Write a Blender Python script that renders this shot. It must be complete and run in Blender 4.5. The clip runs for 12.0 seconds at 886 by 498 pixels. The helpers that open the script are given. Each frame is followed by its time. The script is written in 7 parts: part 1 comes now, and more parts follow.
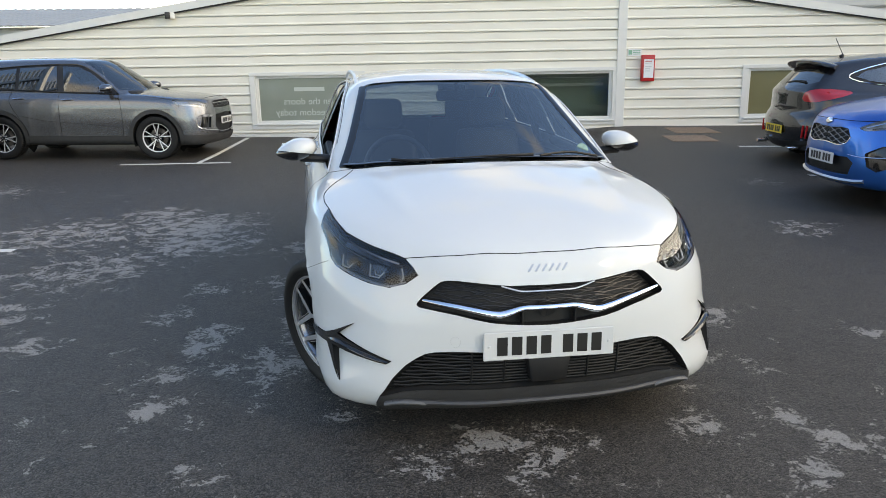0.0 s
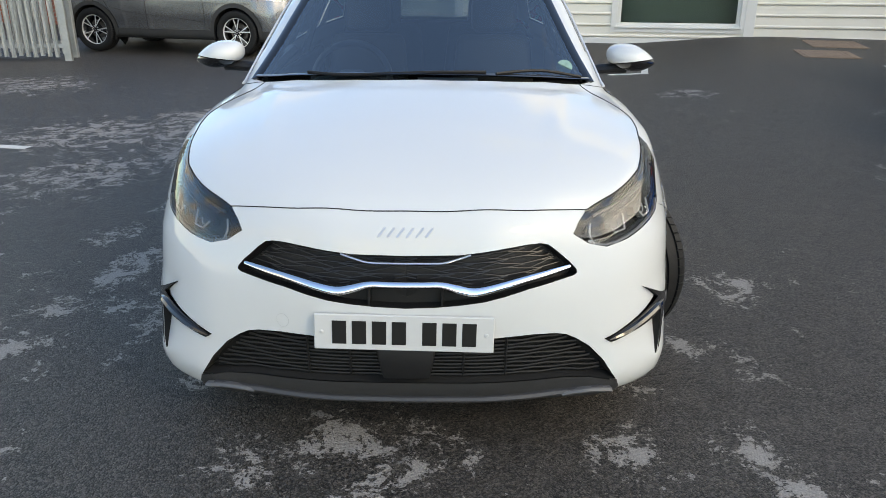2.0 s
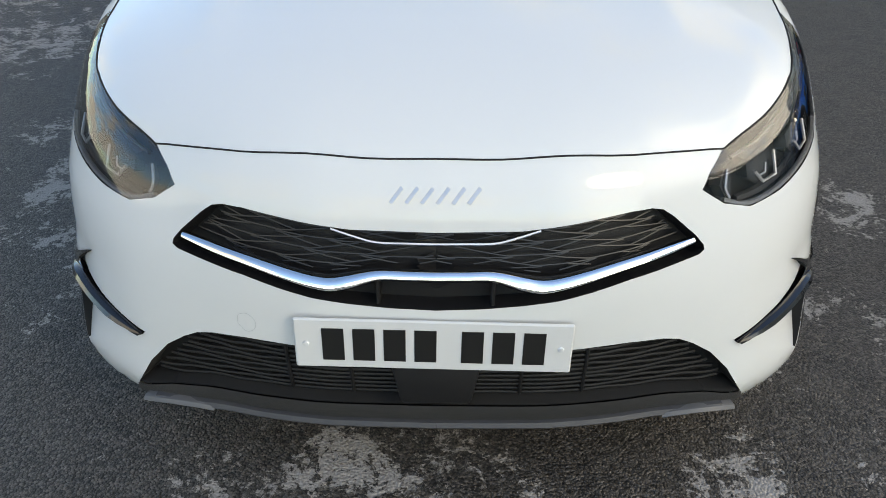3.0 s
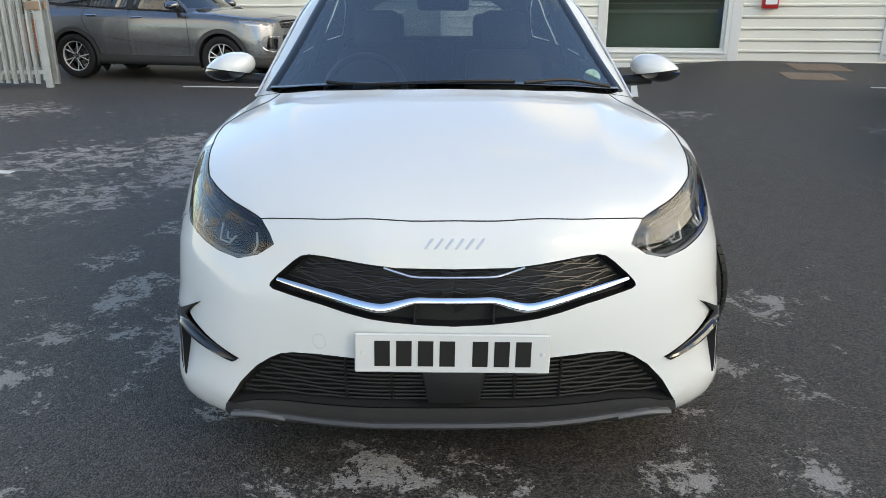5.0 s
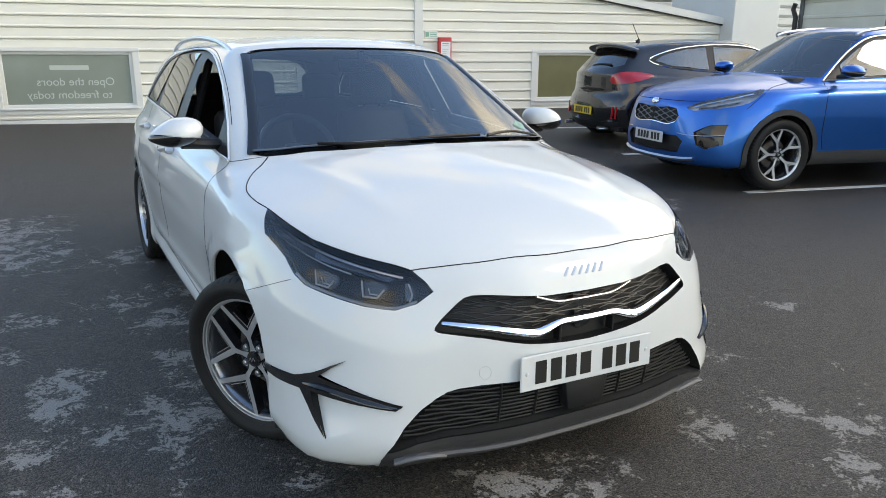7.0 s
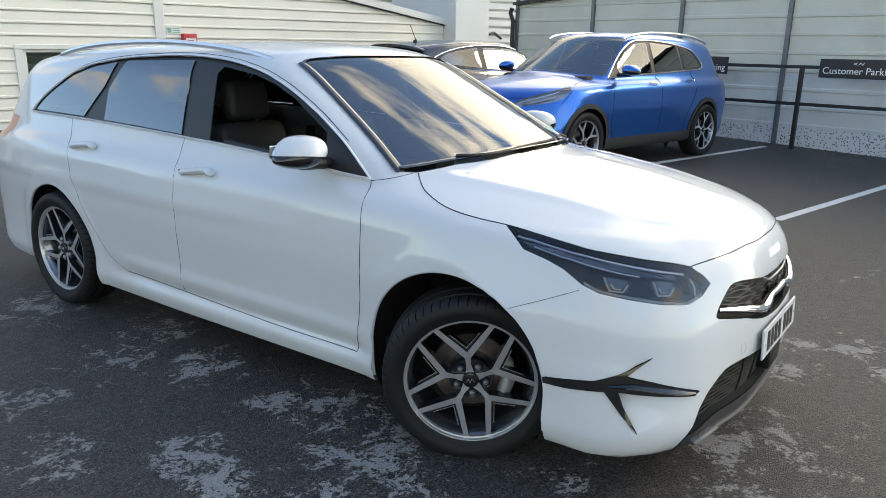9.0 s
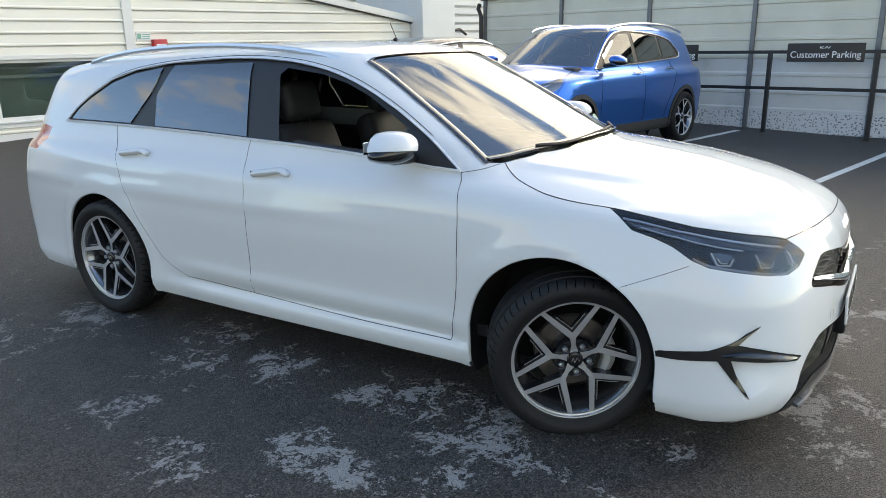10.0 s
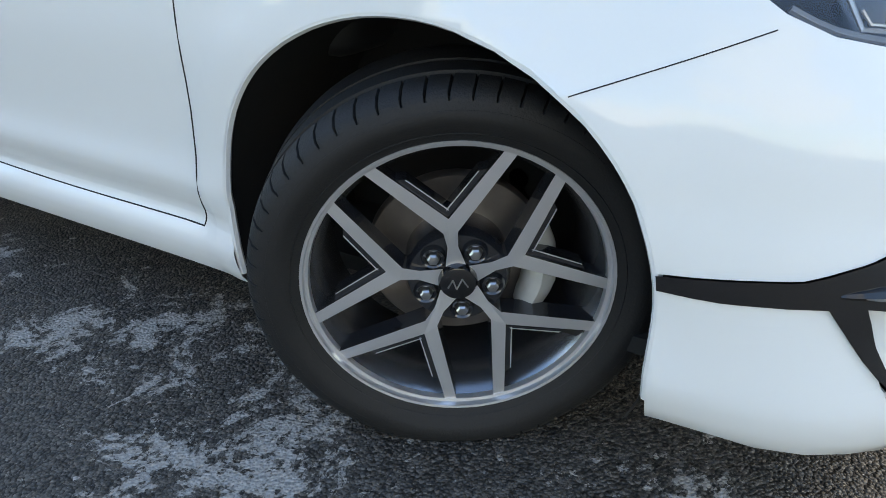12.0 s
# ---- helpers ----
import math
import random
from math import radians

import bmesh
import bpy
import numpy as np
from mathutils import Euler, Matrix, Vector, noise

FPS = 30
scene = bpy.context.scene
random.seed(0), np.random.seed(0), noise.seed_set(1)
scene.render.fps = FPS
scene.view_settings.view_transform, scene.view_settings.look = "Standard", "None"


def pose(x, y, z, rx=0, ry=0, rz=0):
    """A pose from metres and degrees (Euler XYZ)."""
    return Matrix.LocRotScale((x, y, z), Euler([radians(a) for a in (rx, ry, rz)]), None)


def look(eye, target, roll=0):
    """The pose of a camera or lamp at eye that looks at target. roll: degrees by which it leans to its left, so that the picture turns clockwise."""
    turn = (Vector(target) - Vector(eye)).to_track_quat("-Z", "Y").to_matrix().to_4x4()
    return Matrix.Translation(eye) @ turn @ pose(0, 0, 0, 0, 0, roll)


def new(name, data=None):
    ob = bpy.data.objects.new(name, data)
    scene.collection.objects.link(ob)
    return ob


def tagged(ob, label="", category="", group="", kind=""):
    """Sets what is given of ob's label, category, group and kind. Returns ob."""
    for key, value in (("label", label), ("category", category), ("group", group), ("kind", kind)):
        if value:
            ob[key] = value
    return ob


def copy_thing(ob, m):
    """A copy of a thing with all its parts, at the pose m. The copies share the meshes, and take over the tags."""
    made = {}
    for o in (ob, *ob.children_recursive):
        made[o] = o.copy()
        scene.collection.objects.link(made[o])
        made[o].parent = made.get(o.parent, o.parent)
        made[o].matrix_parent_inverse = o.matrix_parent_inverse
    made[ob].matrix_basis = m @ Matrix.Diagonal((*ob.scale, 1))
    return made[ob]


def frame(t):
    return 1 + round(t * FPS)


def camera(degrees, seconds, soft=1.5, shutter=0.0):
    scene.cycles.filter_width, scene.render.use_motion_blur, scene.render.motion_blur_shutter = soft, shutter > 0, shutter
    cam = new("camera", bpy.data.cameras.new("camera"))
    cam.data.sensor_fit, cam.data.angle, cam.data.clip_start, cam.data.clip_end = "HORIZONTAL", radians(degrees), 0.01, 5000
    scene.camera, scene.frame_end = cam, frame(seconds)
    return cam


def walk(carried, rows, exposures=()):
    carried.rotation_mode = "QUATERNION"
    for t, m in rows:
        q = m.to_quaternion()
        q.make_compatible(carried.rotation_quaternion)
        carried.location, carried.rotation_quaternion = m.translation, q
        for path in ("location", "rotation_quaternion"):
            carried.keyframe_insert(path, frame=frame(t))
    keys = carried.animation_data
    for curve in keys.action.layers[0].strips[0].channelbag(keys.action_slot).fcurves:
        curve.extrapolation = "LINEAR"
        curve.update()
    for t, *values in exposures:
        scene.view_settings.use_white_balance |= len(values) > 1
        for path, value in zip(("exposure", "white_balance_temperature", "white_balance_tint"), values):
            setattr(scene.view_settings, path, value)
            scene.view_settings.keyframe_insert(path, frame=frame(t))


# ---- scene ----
cam = camera(61.7, 12.0, soft=0.8)
PATH = [
    (0, (-0.879, -2.573, 1.489), (-0.532, -0.664, 1.002), -0.4),
    (0.5, (-0.456, -2.608, 1.479), (-0.334, -0.673, 0.985), -0.4),
    (1, (-0.08, -2.511, 1.491), (-0.093, -0.577, 0.98), 0.2),
    (1.5, (0.135, -2.376, 1.489), (0.106, -0.46, 0.917), 0.4),
    (1.7, (0.164, -2.228, 1.469), (0.124, -0.330, 0.838), 0.4),
    (2, (0.128, -1.927, 1.448), (0.107, -0.063, 0.721), 0.4),
    (2.2, (0.130, -1.748, 1.410), (0.103, 0.087, 0.616), -0.3),
    (2.5, (0.099, -1.445, 1.388), (0.07, 0.367, 0.543), -0.0),
    (2.7, (0.070, -1.288, 1.378), (0.040, 0.464, 0.415), 0.1),
    (3, (0.037, -1.09, 1.349), (0.001, 0.589, 0.262), -0.0),
    (3.5, (-0.006, -0.984, 1.344), (-0.022, 0.655, 0.198), -0.2),
    (3.7, (-0.007, -1.033, 1.357), (-0.018, 0.638, 0.258), -0.1),
    (5.5, (-0.166, -1.984, 1.35), (-0.05, -0.07, 0.779), 0.7),
    (6, (-0.599, -2.016, 1.38), (-0.201, -0.134, 0.834), 1.3),
    (6.5, (-1.042, -1.949, 1.384), (-0.375, -0.141, 0.85), 2.0),
    (6.7, (-1.209, -1.856, 1.385), (-0.434, -0.09, 0.858), 1.5),
    (8.3, (-2.47, -0.938, 1.41), (-1.053, 0.376, 0.893), 0.8),
    (8.5, (-2.595, -0.819, 1.42), (-1.146, 0.459, 0.9), 1.0),
    (9, (-2.879, -0.504, 1.42), (-1.302, 0.612, 0.902), 1.2),
    (9.5, (-3.159, -0.285, 1.411), (-1.528, 0.751, 0.894), -0.2),
    (10, (-3.246, -0.115, 1.406), (-1.604, 0.899, 0.883), -0.7),
    (10.5, (-2.995, -0.055, 1.365), (-1.354, 0.943, 0.808), -1.0),
    (10.8, (-2.729, -0.058, 1.303), (-1.137, 0.950, 0.631), -1.1),
    (11, (-2.509, 0.044, 1.31), (-0.946, 1.005, 0.515), -0.9),
    (11.2, (-2.304, 0.088, 1.269), (-0.795, 1.033, 0.358), -0.9),
    (11.5, (-2.013, 0.206, 1.222), (-0.592, 1.071, 0.112), -0.9),
    (11.7, (-1.889, 0.239, 1.055), (-0.437, 1.121, -0.001), -0.2),
    (12, (-1.712, 0.329, 0.846), (-0.165, 1.223, -0.051), 0.3),
]
walk(cam, [(t, look(eye, target, roll)) for t, eye, target, roll in PATH],
     exposures=[(0, -0.33, 9100, 11), (2, -0.33, 9000, 10), (3.5, -0.40, 9000, 9), (6.5, -0.26, 9000, 10), (8.5, -0.28, 9000, 10), (10.5, -0.10, 9000, 10), (11.2, 0.04, 9000, 10), (12, 0.45, 9100, 10)])
from mathutils.bvhtree import BVHTree

# ---- world and light ----
world = bpy.data.worlds.new("sky")
scene.world = world
world.use_nodes = True
wn, wl = world.node_tree.nodes, world.node_tree.links
wn.clear()
w_out = wn.new("ShaderNodeOutputWorld")
w_bg = wn.new("ShaderNodeBackground")
w_sky = wn.new("ShaderNodeTexSky")
w_sky.sky_type = "NISHITA"
w_sky.sun_disc = False
SUN_EL, SUN_AZ = 32.0, 132.0
w_sky.sun_elevation, w_sky.sun_rotation = radians(SUN_EL), radians(SUN_AZ)
w_sky.air_density, w_sky.dust_density = 1.0, 0.6
w_co = wn.new("ShaderNodeTexCoord")
w_map = wn.new("ShaderNodeMapping")
w_map.inputs["Location"].default_value = (3.1, 1.7, 0.4)
w_map.inputs["Scale"].default_value = (1.0, 1.0, 2.2)
w_noise = wn.new("ShaderNodeTexNoise")
w_noise.inputs["Scale"].default_value = 2.3
w_noise.inputs["Detail"].default_value = 7.0
w_noise.inputs["Roughness"].default_value = 0.55
w_ramp = wn.new("ShaderNodeValToRGB")
w_ramp.color_ramp.elements[0].position, w_ramp.color_ramp.elements[1].position = 0.515, 0.615
w_mix = wn.new("ShaderNodeMixRGB")
wl.new(w_co.outputs["Generated"], w_map.inputs["Vector"])
wl.new(w_map.outputs[0], w_noise.inputs["Vector"])
w_xyz = wn.new("ShaderNodeSeparateXYZ")
wl.new(w_co.outputs["Generated"], w_xyz.inputs[0])


def sky_band(lo, hi, a, b):
    """A value that changes with the height in the sky."""
    t = wn.new("ShaderNodeMapRange")
    t.interpolation_type = "SMOOTHSTEP"
    for k, v in (("From Min", lo), ("From Max", hi), ("To Min", a), ("To Max", b)):
        t.inputs[k].default_value = v
    wl.new(w_xyz.outputs["Z"], t.inputs["Value"])
    return t.outputs[0]


# broken cloud: closed towards the horizon, open overhead
w_open = wn.new("ShaderNodeMath")
wl.new(w_noise.outputs["Fac"], w_open.inputs[0])
wl.new(sky_band(0.25, 0.9, 0.05, -0.125), w_open.inputs[1])

wl.new(w_ramp.outputs["Color"], w_mix.inputs[0])
# thin cloud scatters forward round the veiled sun
w_dot = wn.new("ShaderNodeVectorMath")
w_dot.operation = "DOT_PRODUCT"
az = radians(SUN_AZ)
sun_way = Vector((math.sin(az) * math.cos(radians(SUN_EL)), math.cos(az) * math.cos(radians(SUN_EL)), math.sin(radians(SUN_EL))))
w_dot.inputs[1].default_value = sun_way
wl.new(w_co.outputs["Generated"], w_dot.inputs[0])
w_range = wn.new("ShaderNodeMapRange")
w_range.interpolation_type = "SMOOTHSTEP"
w_range.inputs["From Min"].default_value, w_range.inputs["From Max"].default_value = 0.4, 1.0
w_range.inputs["To Min"].default_value, w_range.inputs["To Max"].default_value = 1.0, 2.0
wl.new(w_dot.outputs["Value"], w_range.inputs["Value"])
def cover_towards(way, lo, hi, most):
    """Cloud cover that changes slowly over the sky, towards one way."""
    d = wn.new("ShaderNodeVectorMath")
    d.operation = "DOT_PRODUCT"
    d.inputs[1].default_value = Vector(way).normalized()
    wl.new(w_co.outputs["Generated"], d.inputs[0])
    t = wn.new("ShaderNodeMapRange")
    t.interpolation_type = "SMOOTHSTEP"
    for k, v in (("From Min", lo), ("From Max", hi), ("To Min", 0.0), ("To Max", most)):
        t.inputs[k].default_value = v
    wl.new(d.outputs["Value"], t.inputs["Value"])
    return t.outputs[0]


w_cover = wn.new("ShaderNodeMath")
w_north = wn.new("ShaderNodeMath")
wl.new(w_open.outputs[0], w_north.inputs[0])
wl.new(cover_towards((-0.1, 0.62, 0.78), 0.5, 1.0, -0.075), w_north.inputs[1])
wl.new(w_north.outputs[0], w_cover.inputs[0])
wl.new(cover_towards((0.9, 0.25, 0.4), 0.36, 0.95, 0.13), w_cover.inputs[1])
wl.new(w_cover.outputs[0], w_ramp.inputs["Fac"])
w_cloud = wn.new("ShaderNodeMixRGB")
w_cloud.blend_type = "MULTIPLY"
w_cloud.inputs[0].default_value = 1.0
w_cloud.inputs[1].default_value = (13.2, 13.8, 14.3, 1)
w_low = wn.new("ShaderNodeMath")
w_low.operation = "MULTIPLY"
wl.new(w_range.outputs[0], w_low.inputs[0])
wl.new(sky_band(0.0, 0.7, 1.5, 0.6), w_low.inputs[1])
# sunlit cloud banks in the east shine brighter than the rest
w_bank = wn.new("ShaderNodeMath")
w_bank.operation = "MULTIPLY_ADD"
wl.new(w_low.outputs[0], w_bank.inputs[0])
wl.new(cover_towards((0.80, 0.13, 0.58), 0.78, 0.98, 1.5), w_bank.inputs[1])
wl.new(w_low.outputs[0], w_bank.inputs[2])
wl.new(w_bank.outputs[0], w_cloud.inputs[2])
wl.new(w_cloud.outputs[0], w_mix.inputs[2])
w_blue = wn.new("ShaderNodeMixRGB")
w_blue.blend_type = "MULTIPLY"
w_blue.inputs[0].default_value = 1.0
w_blue.inputs[2].default_value = (2.7, 3.5, 4.4, 1)
wl.new(w_sky.outputs[0], w_blue.inputs[1])
wl.new(w_blue.outputs[0], w_mix.inputs[1])
wl.new(w_mix.outputs[0], w_bg.inputs["Color"])
w_bg.inputs["Strength"].default_value = 0.12
wl.new(w_bg.outputs[0], w_out.inputs["Surface"])
sun = new("sun", bpy.data.lights.new("sun", "SUN"))
sun.data.energy, sun.data.angle, sun.data.color = 1.0, radians(14), (1.0, 0.95, 0.87)
sun.matrix_world = look((sun_way * 40)[:], (0, 0, 0))

# ---- materials ----


def mat(name, color, rough=0.5, metal=0.0, coat=0.0, spec=0.5):
    m = bpy.data.materials.new(name)
    m.use_nodes = True
    b = m.node_tree.nodes["Principled BSDF"]
    b.inputs["Base Color"].default_value = (*color, 1)
    b.inputs["Roughness"].default_value = rough
    b.inputs["Metallic"].default_value = metal
    b.inputs["Coat Weight"].default_value = coat
    b.inputs["Coat Roughness"].default_value = 0.03
    b.inputs["Specular IOR Level"].default_value = spec
    return m


def vary(m, scale=8.0, amount=0.25, bump=0.0, bump_scale=200.0, rough=0.0):
    """Grain at two sizes on a material: colour, roughness and a fine relief."""
    n, l = m.node_tree.nodes, m.node_tree.links
    b = n["Principled BSDF"]
    c = tuple(b.inputs["Base Color"].default_value)
    co = n.new("ShaderNodeTexCoord")
    t1 = n.new("ShaderNodeTexNoise")
    t1.inputs["Scale"].default_value, t1.inputs["Detail"].default_value = scale, 8
    l.new(co.outputs["Object"], t1.inputs["Vector"])
    mx = n.new("ShaderNodeMixRGB")
    mx.inputs[1].default_value = tuple(v * (1 - amount) for v in c[:3]) + (1,)
    mx.inputs[2].default_value = tuple(min(1, v * (1 + amount)) for v in c[:3]) + (1,)
    l.new(t1.outputs["Fac"], mx.inputs[0])
    l.new(mx.outputs[0], b.inputs["Base Color"])
    if rough:
        r0 = b.inputs["Roughness"].default_value
        mr = n.new("ShaderNodeMapRange")
        mr.inputs["To Min"].default_value, mr.inputs["To Max"].default_value = r0 - rough, r0 + rough
        l.new(t1.outputs["Fac"], mr.inputs["Value"])
        l.new(mr.outputs[0], b.inputs["Roughness"])
    if bump:
        t2 = n.new("ShaderNodeTexNoise")
        t2.inputs["Scale"].default_value, t2.inputs["Detail"].default_value = bump_scale, 3
        l.new(co.outputs["Object"], t2.inputs["Vector"])
        bp = n.new("ShaderNodeBump")
        bp.inputs["Strength"].default_value, bp.inputs["Distance"].default_value = bump, 0.004
        l.new(t2.outputs["Fac"], bp.inputs["Height"])
        l.new(bp.outputs[0], b.inputs["Normal"])
    return m


def glass(name, tint, rough=0.0, ior=1.5):
    """A single sheet of glass: tinted see-through with a Fresnel gloss."""
    m = bpy.data.materials.new(name)
    m.use_nodes = True
    n, l = m.node_tree.nodes, m.node_tree.links
    n.clear()
    out, mix = n.new("ShaderNodeOutputMaterial"), n.new("ShaderNodeMixShader")
    tr, gl, fr = n.new("ShaderNodeBsdfTransparent"), n.new("ShaderNodeBsdfGlossy"), n.new("ShaderNodeFresnel")
    tr.inputs["Color"].default_value = (*tint, 1)
    gl.inputs["Color"].default_value = (0.97, 0.97, 0.97, 1)
    gl.inputs["Roughness"].default_value = rough
    fr.inputs["IOR"].default_value = ior
    l.new(fr.outputs[0], mix.inputs[0])
    l.new(tr.outputs[0], mix.inputs[1])
    l.new(gl.outputs[0], mix.inputs[2])
    l.new(mix.outputs[0], out.inputs["Surface"])
    return m


M_WHITE = mat("white_paint", (0.64, 0.655, 0.655), 0.45, 0.0, 1.0, 0.25)
M_GREY = mat("grey_metallic_paint", (0.20, 0.205, 0.22), 0.27, 0.85, 1.0)
M_BLUE = mat("blue_metallic_paint", (0.001, 0.135, 0.50), 0.3, 0.75, 0.7)
M_DARK = mat("dark_grey_metallic_paint", (0.035, 0.034, 0.038), 0.26, 0.8, 1.0)
M_BLACKGLOSS = mat("gloss_black_plastic", (0.008, 0.008, 0.009), 0.12, 0, 0.6)
M_BLACK = vary(mat("black_plastic", (0.011, 0.011, 0.012), 0.5, spec=0.35), 30, 0.2, 0.15, 600)
M_BLACKMATT = vary(mat("grained_black_plastic", (0.032, 0.032, 0.033), 0.6), 20, 0.2, 0.3, 500)
M_DARKGREY = vary(mat("dark_grey_plastic", (0.055, 0.057, 0.06), 0.5), 20, 0.15, 0.2, 500)
M_PILLAR = vary(mat("black_pillar_film", (0.022, 0.023, 0.026), 0.42, spec=0.35), 25, 0.15)
M_CHROME = mat("chrome", (0.82, 0.83, 0.85), 0.07, 1.0)
M_STRIP = mat("bright_silver_strip", (0.75, 0.76, 0.78), 0.3, 0.35)
M_LAMPBOWL = vary(mat("dark_lamp_bowl", (0.012, 0.012, 0.014), 0.4, spec=0.3), 40, 0.3)
M_SATIN = mat("satin_silver", (0.55, 0.56, 0.58), 0.3, 1.0)
M_GAP = mat("panel_gap", (0.01, 0.01, 0.011), 0.9)
M_RUBBER = vary(mat("tyre_rubber", (0.010, 0.010, 0.0105), 0.6, spec=0.3), 12, 0.3, 0.25, 260, 0.1)
M_GLASS = glass("tinted_windscreen", (0.62, 0.72, 0.74), ior=2.4)
M_SIDEGLASS = glass("clear_side_glass", (0.80, 0.86, 0.85), ior=1.6)
M_PRIV = glass("privacy_glass", (0.05, 0.055, 0.06), ior=2.7)
M_CLEAR = glass("clear_lens", (0.95, 0.96, 0.97), ior=1.6)
M_REARGLASS = glass("rear_screen_glass", (0.30, 0.33, 0.34), ior=1.7)
M_WALLWIN = glass("window_pane", (0.75, 0.8, 0.77))
M_LINER = vary(mat("wheel_arch_felt", (0.008, 0.008, 0.008), 0.95), 40, 0.3)
M_RED = mat("red_lens", (0.45, 0.01, 0.015), 0.1, 0, 1.0)
M_PLATE_W = mat("white_reflective_plate", (0.60, 0.61, 0.61), 0.4)
M_PLATE_Y = mat("yellow_reflective_plate", (0.75, 0.5, 0.03), 0.35)
M_INK = mat("black_ink", (0.01, 0.01, 0.01), 0.4)

# ---- helpers for meshes ----


def part(name, bm, material, parent=None, label="", smooth=True):
    me = bpy.data.meshes.new(name)
    if smooth:
        for f in bm.faces:
            f.smooth = True
    bm.to_mesh(me)
    bm.free()
    for m in (material if isinstance(material, (list, tuple)) else [material]):
        me.materials.append(m)
    if smooth:
        me.set_sharp_from_angle(angle=radians(38))
    ob = new(name, me)
    if parent is not None:
        ob.parent = parent
    if label:
        ob["label"] = label
    return ob


def thing(name, label, category, m=None, group="", kind=""):
    ob = new(name)
    ob.empty_display_size = 0.1
    if m is not None:
        ob.matrix_world = m
    return tagged(ob, label, category, group, kind)


def box(bm, lo, hi, bevel=0.0, seg=1):
    vs = bmesh.ops.create_cube(bm, size=1)["verts"]
    lo, hi = Vector(lo), Vector(hi)
    for v in vs:
        v.co = Vector([(a + b) / 2 + c * (b - a) for a, b, c in zip(lo, hi, v.co)])
    if bevel:
        es = list({e for v in vs for e in v.link_edges})
        bmesh.ops.bevel(bm, geom=es, offset=bevel, segments=seg, affect="EDGES", profile=0.5)
    return bm


def boxed(lo, hi, bevel=0.0, seg=1):
    return box(bmesh.new(), lo, hi, bevel, seg)


def tube(bm, pts, r, sides=8, flat=1.0, closed=False, caps=True, taper=None):
    """A round bar along points; flat squeezes it along its second axis."""
    pts = [Vector(p) for p in pts]
    rings = []
    n = len(pts)
    up = None
    for i, p in enumerate(pts):
        if closed:
            d = pts[(i + 1) % n] - pts[i - 1]
        else:
            d = pts[min(i + 1, n - 1)] - pts[max(i - 1, 0)]
        d.normalize()
        if up is None:
            up = Vector((0, 0, 1)) if abs(d.z) < 0.9 else Vector((1, 0, 0))
        a = d.cross(up).normalized()
        b = a.cross(d).normalized()
        up = b
        k = r * (taper[i] if taper else 1)
        rings.append([bm.verts.new(p + a * math.cos(2 * math.pi * j / sides) * k + b * math.sin(2 * math.pi * j / sides) * k * flat) for j in range(sides)])
    for i in range(n if closed else n - 1):
        r0, r1 = rings[i], rings[(i + 1) % n]
        for j in range(sides):
            bm.faces.new((r0[j], r0[(j + 1) % sides], r1[(j + 1) % sides], r1[j]))
    if caps and not closed:
        bm.faces.new(rings[0][::-1])
        bm.faces.new(rings[-1])
    return bm


def lathe(bm, profile, seg=48, axis="x"):
    """Turns (radius, along) pairs round the axis."""
    rings = []
    for r, a in profile:
        ring = []
        for j in range(seg):
            t = 2 * math.pi * j / seg
            ring.append(bm.verts.new((a, r * math.cos(t), r * math.sin(t))))
        rings.append(ring)
    for r0, r1 in zip(rings, rings[1:]):
        for j in range(seg):
            bm.faces.new((r0[j], r1[j], r1[(j + 1) % seg], r0[(j + 1) % seg]))
    return bm


def prism(bm, poly, depth, place):
    """A flat outline with depth, laid by place(s, t, d)."""
    a = [bm.verts.new(place(s, t, 0)) for s, t in poly]
    b = [bm.verts.new(place(s, t, depth)) for s, t in poly]
    n = len(poly)
    bm.faces.new(a)
    bm.faces.new(b[::-1])
    for i in range(n):
        bm.faces.new((a[i], b[i], b[(i + 1) % n], a[(i + 1) % n]))
    bmesh.ops.recalc_face_normals(bm, faces=bm.faces)
    return bm


def smooth_line(pts, n=6):
    """Catmull-Rom through points."""
    pts = [Vector(p) for p in pts]
    out = []
    for i in range(len(pts) - 1):
        p0, p1, p2, p3 = pts[max(i - 1, 0)], pts[i], pts[i + 1], pts[min(i + 2, len(pts) - 1)]
        for k in range(n):
            t = k / n
            out.append(0.5 * (2 * p1 + (p2 - p0) * t + (2 * p0 - 5 * p1 + 4 * p2 - p3) * t * t + (3 * p1 - p0 - 3 * p2 + p3) * t ** 3))
    return out + [pts[-1]]


def lettering(text, size, material, parent, m, name="lettering", depth=0.0015, narrow=1.0):
    cu = bpy.data.curves.new(name, "FONT")
    cu.body, cu.size, cu.align_x, cu.align_y, cu.extrude = text, size, "CENTER", "CENTER", depth
    tmp = bpy.data.objects.new(name, cu)
    me = bpy.data.meshes.new_from_object(tmp)
    bpy.data.objects.remove(tmp)
    me.materials.append(material)
    ob = new(name, me)
    ob.parent = parent
    ob.matrix_local = m @ Matrix.Diagonal((narrow, 1, 1, 1))
    return ob


# ---- car bodies ----


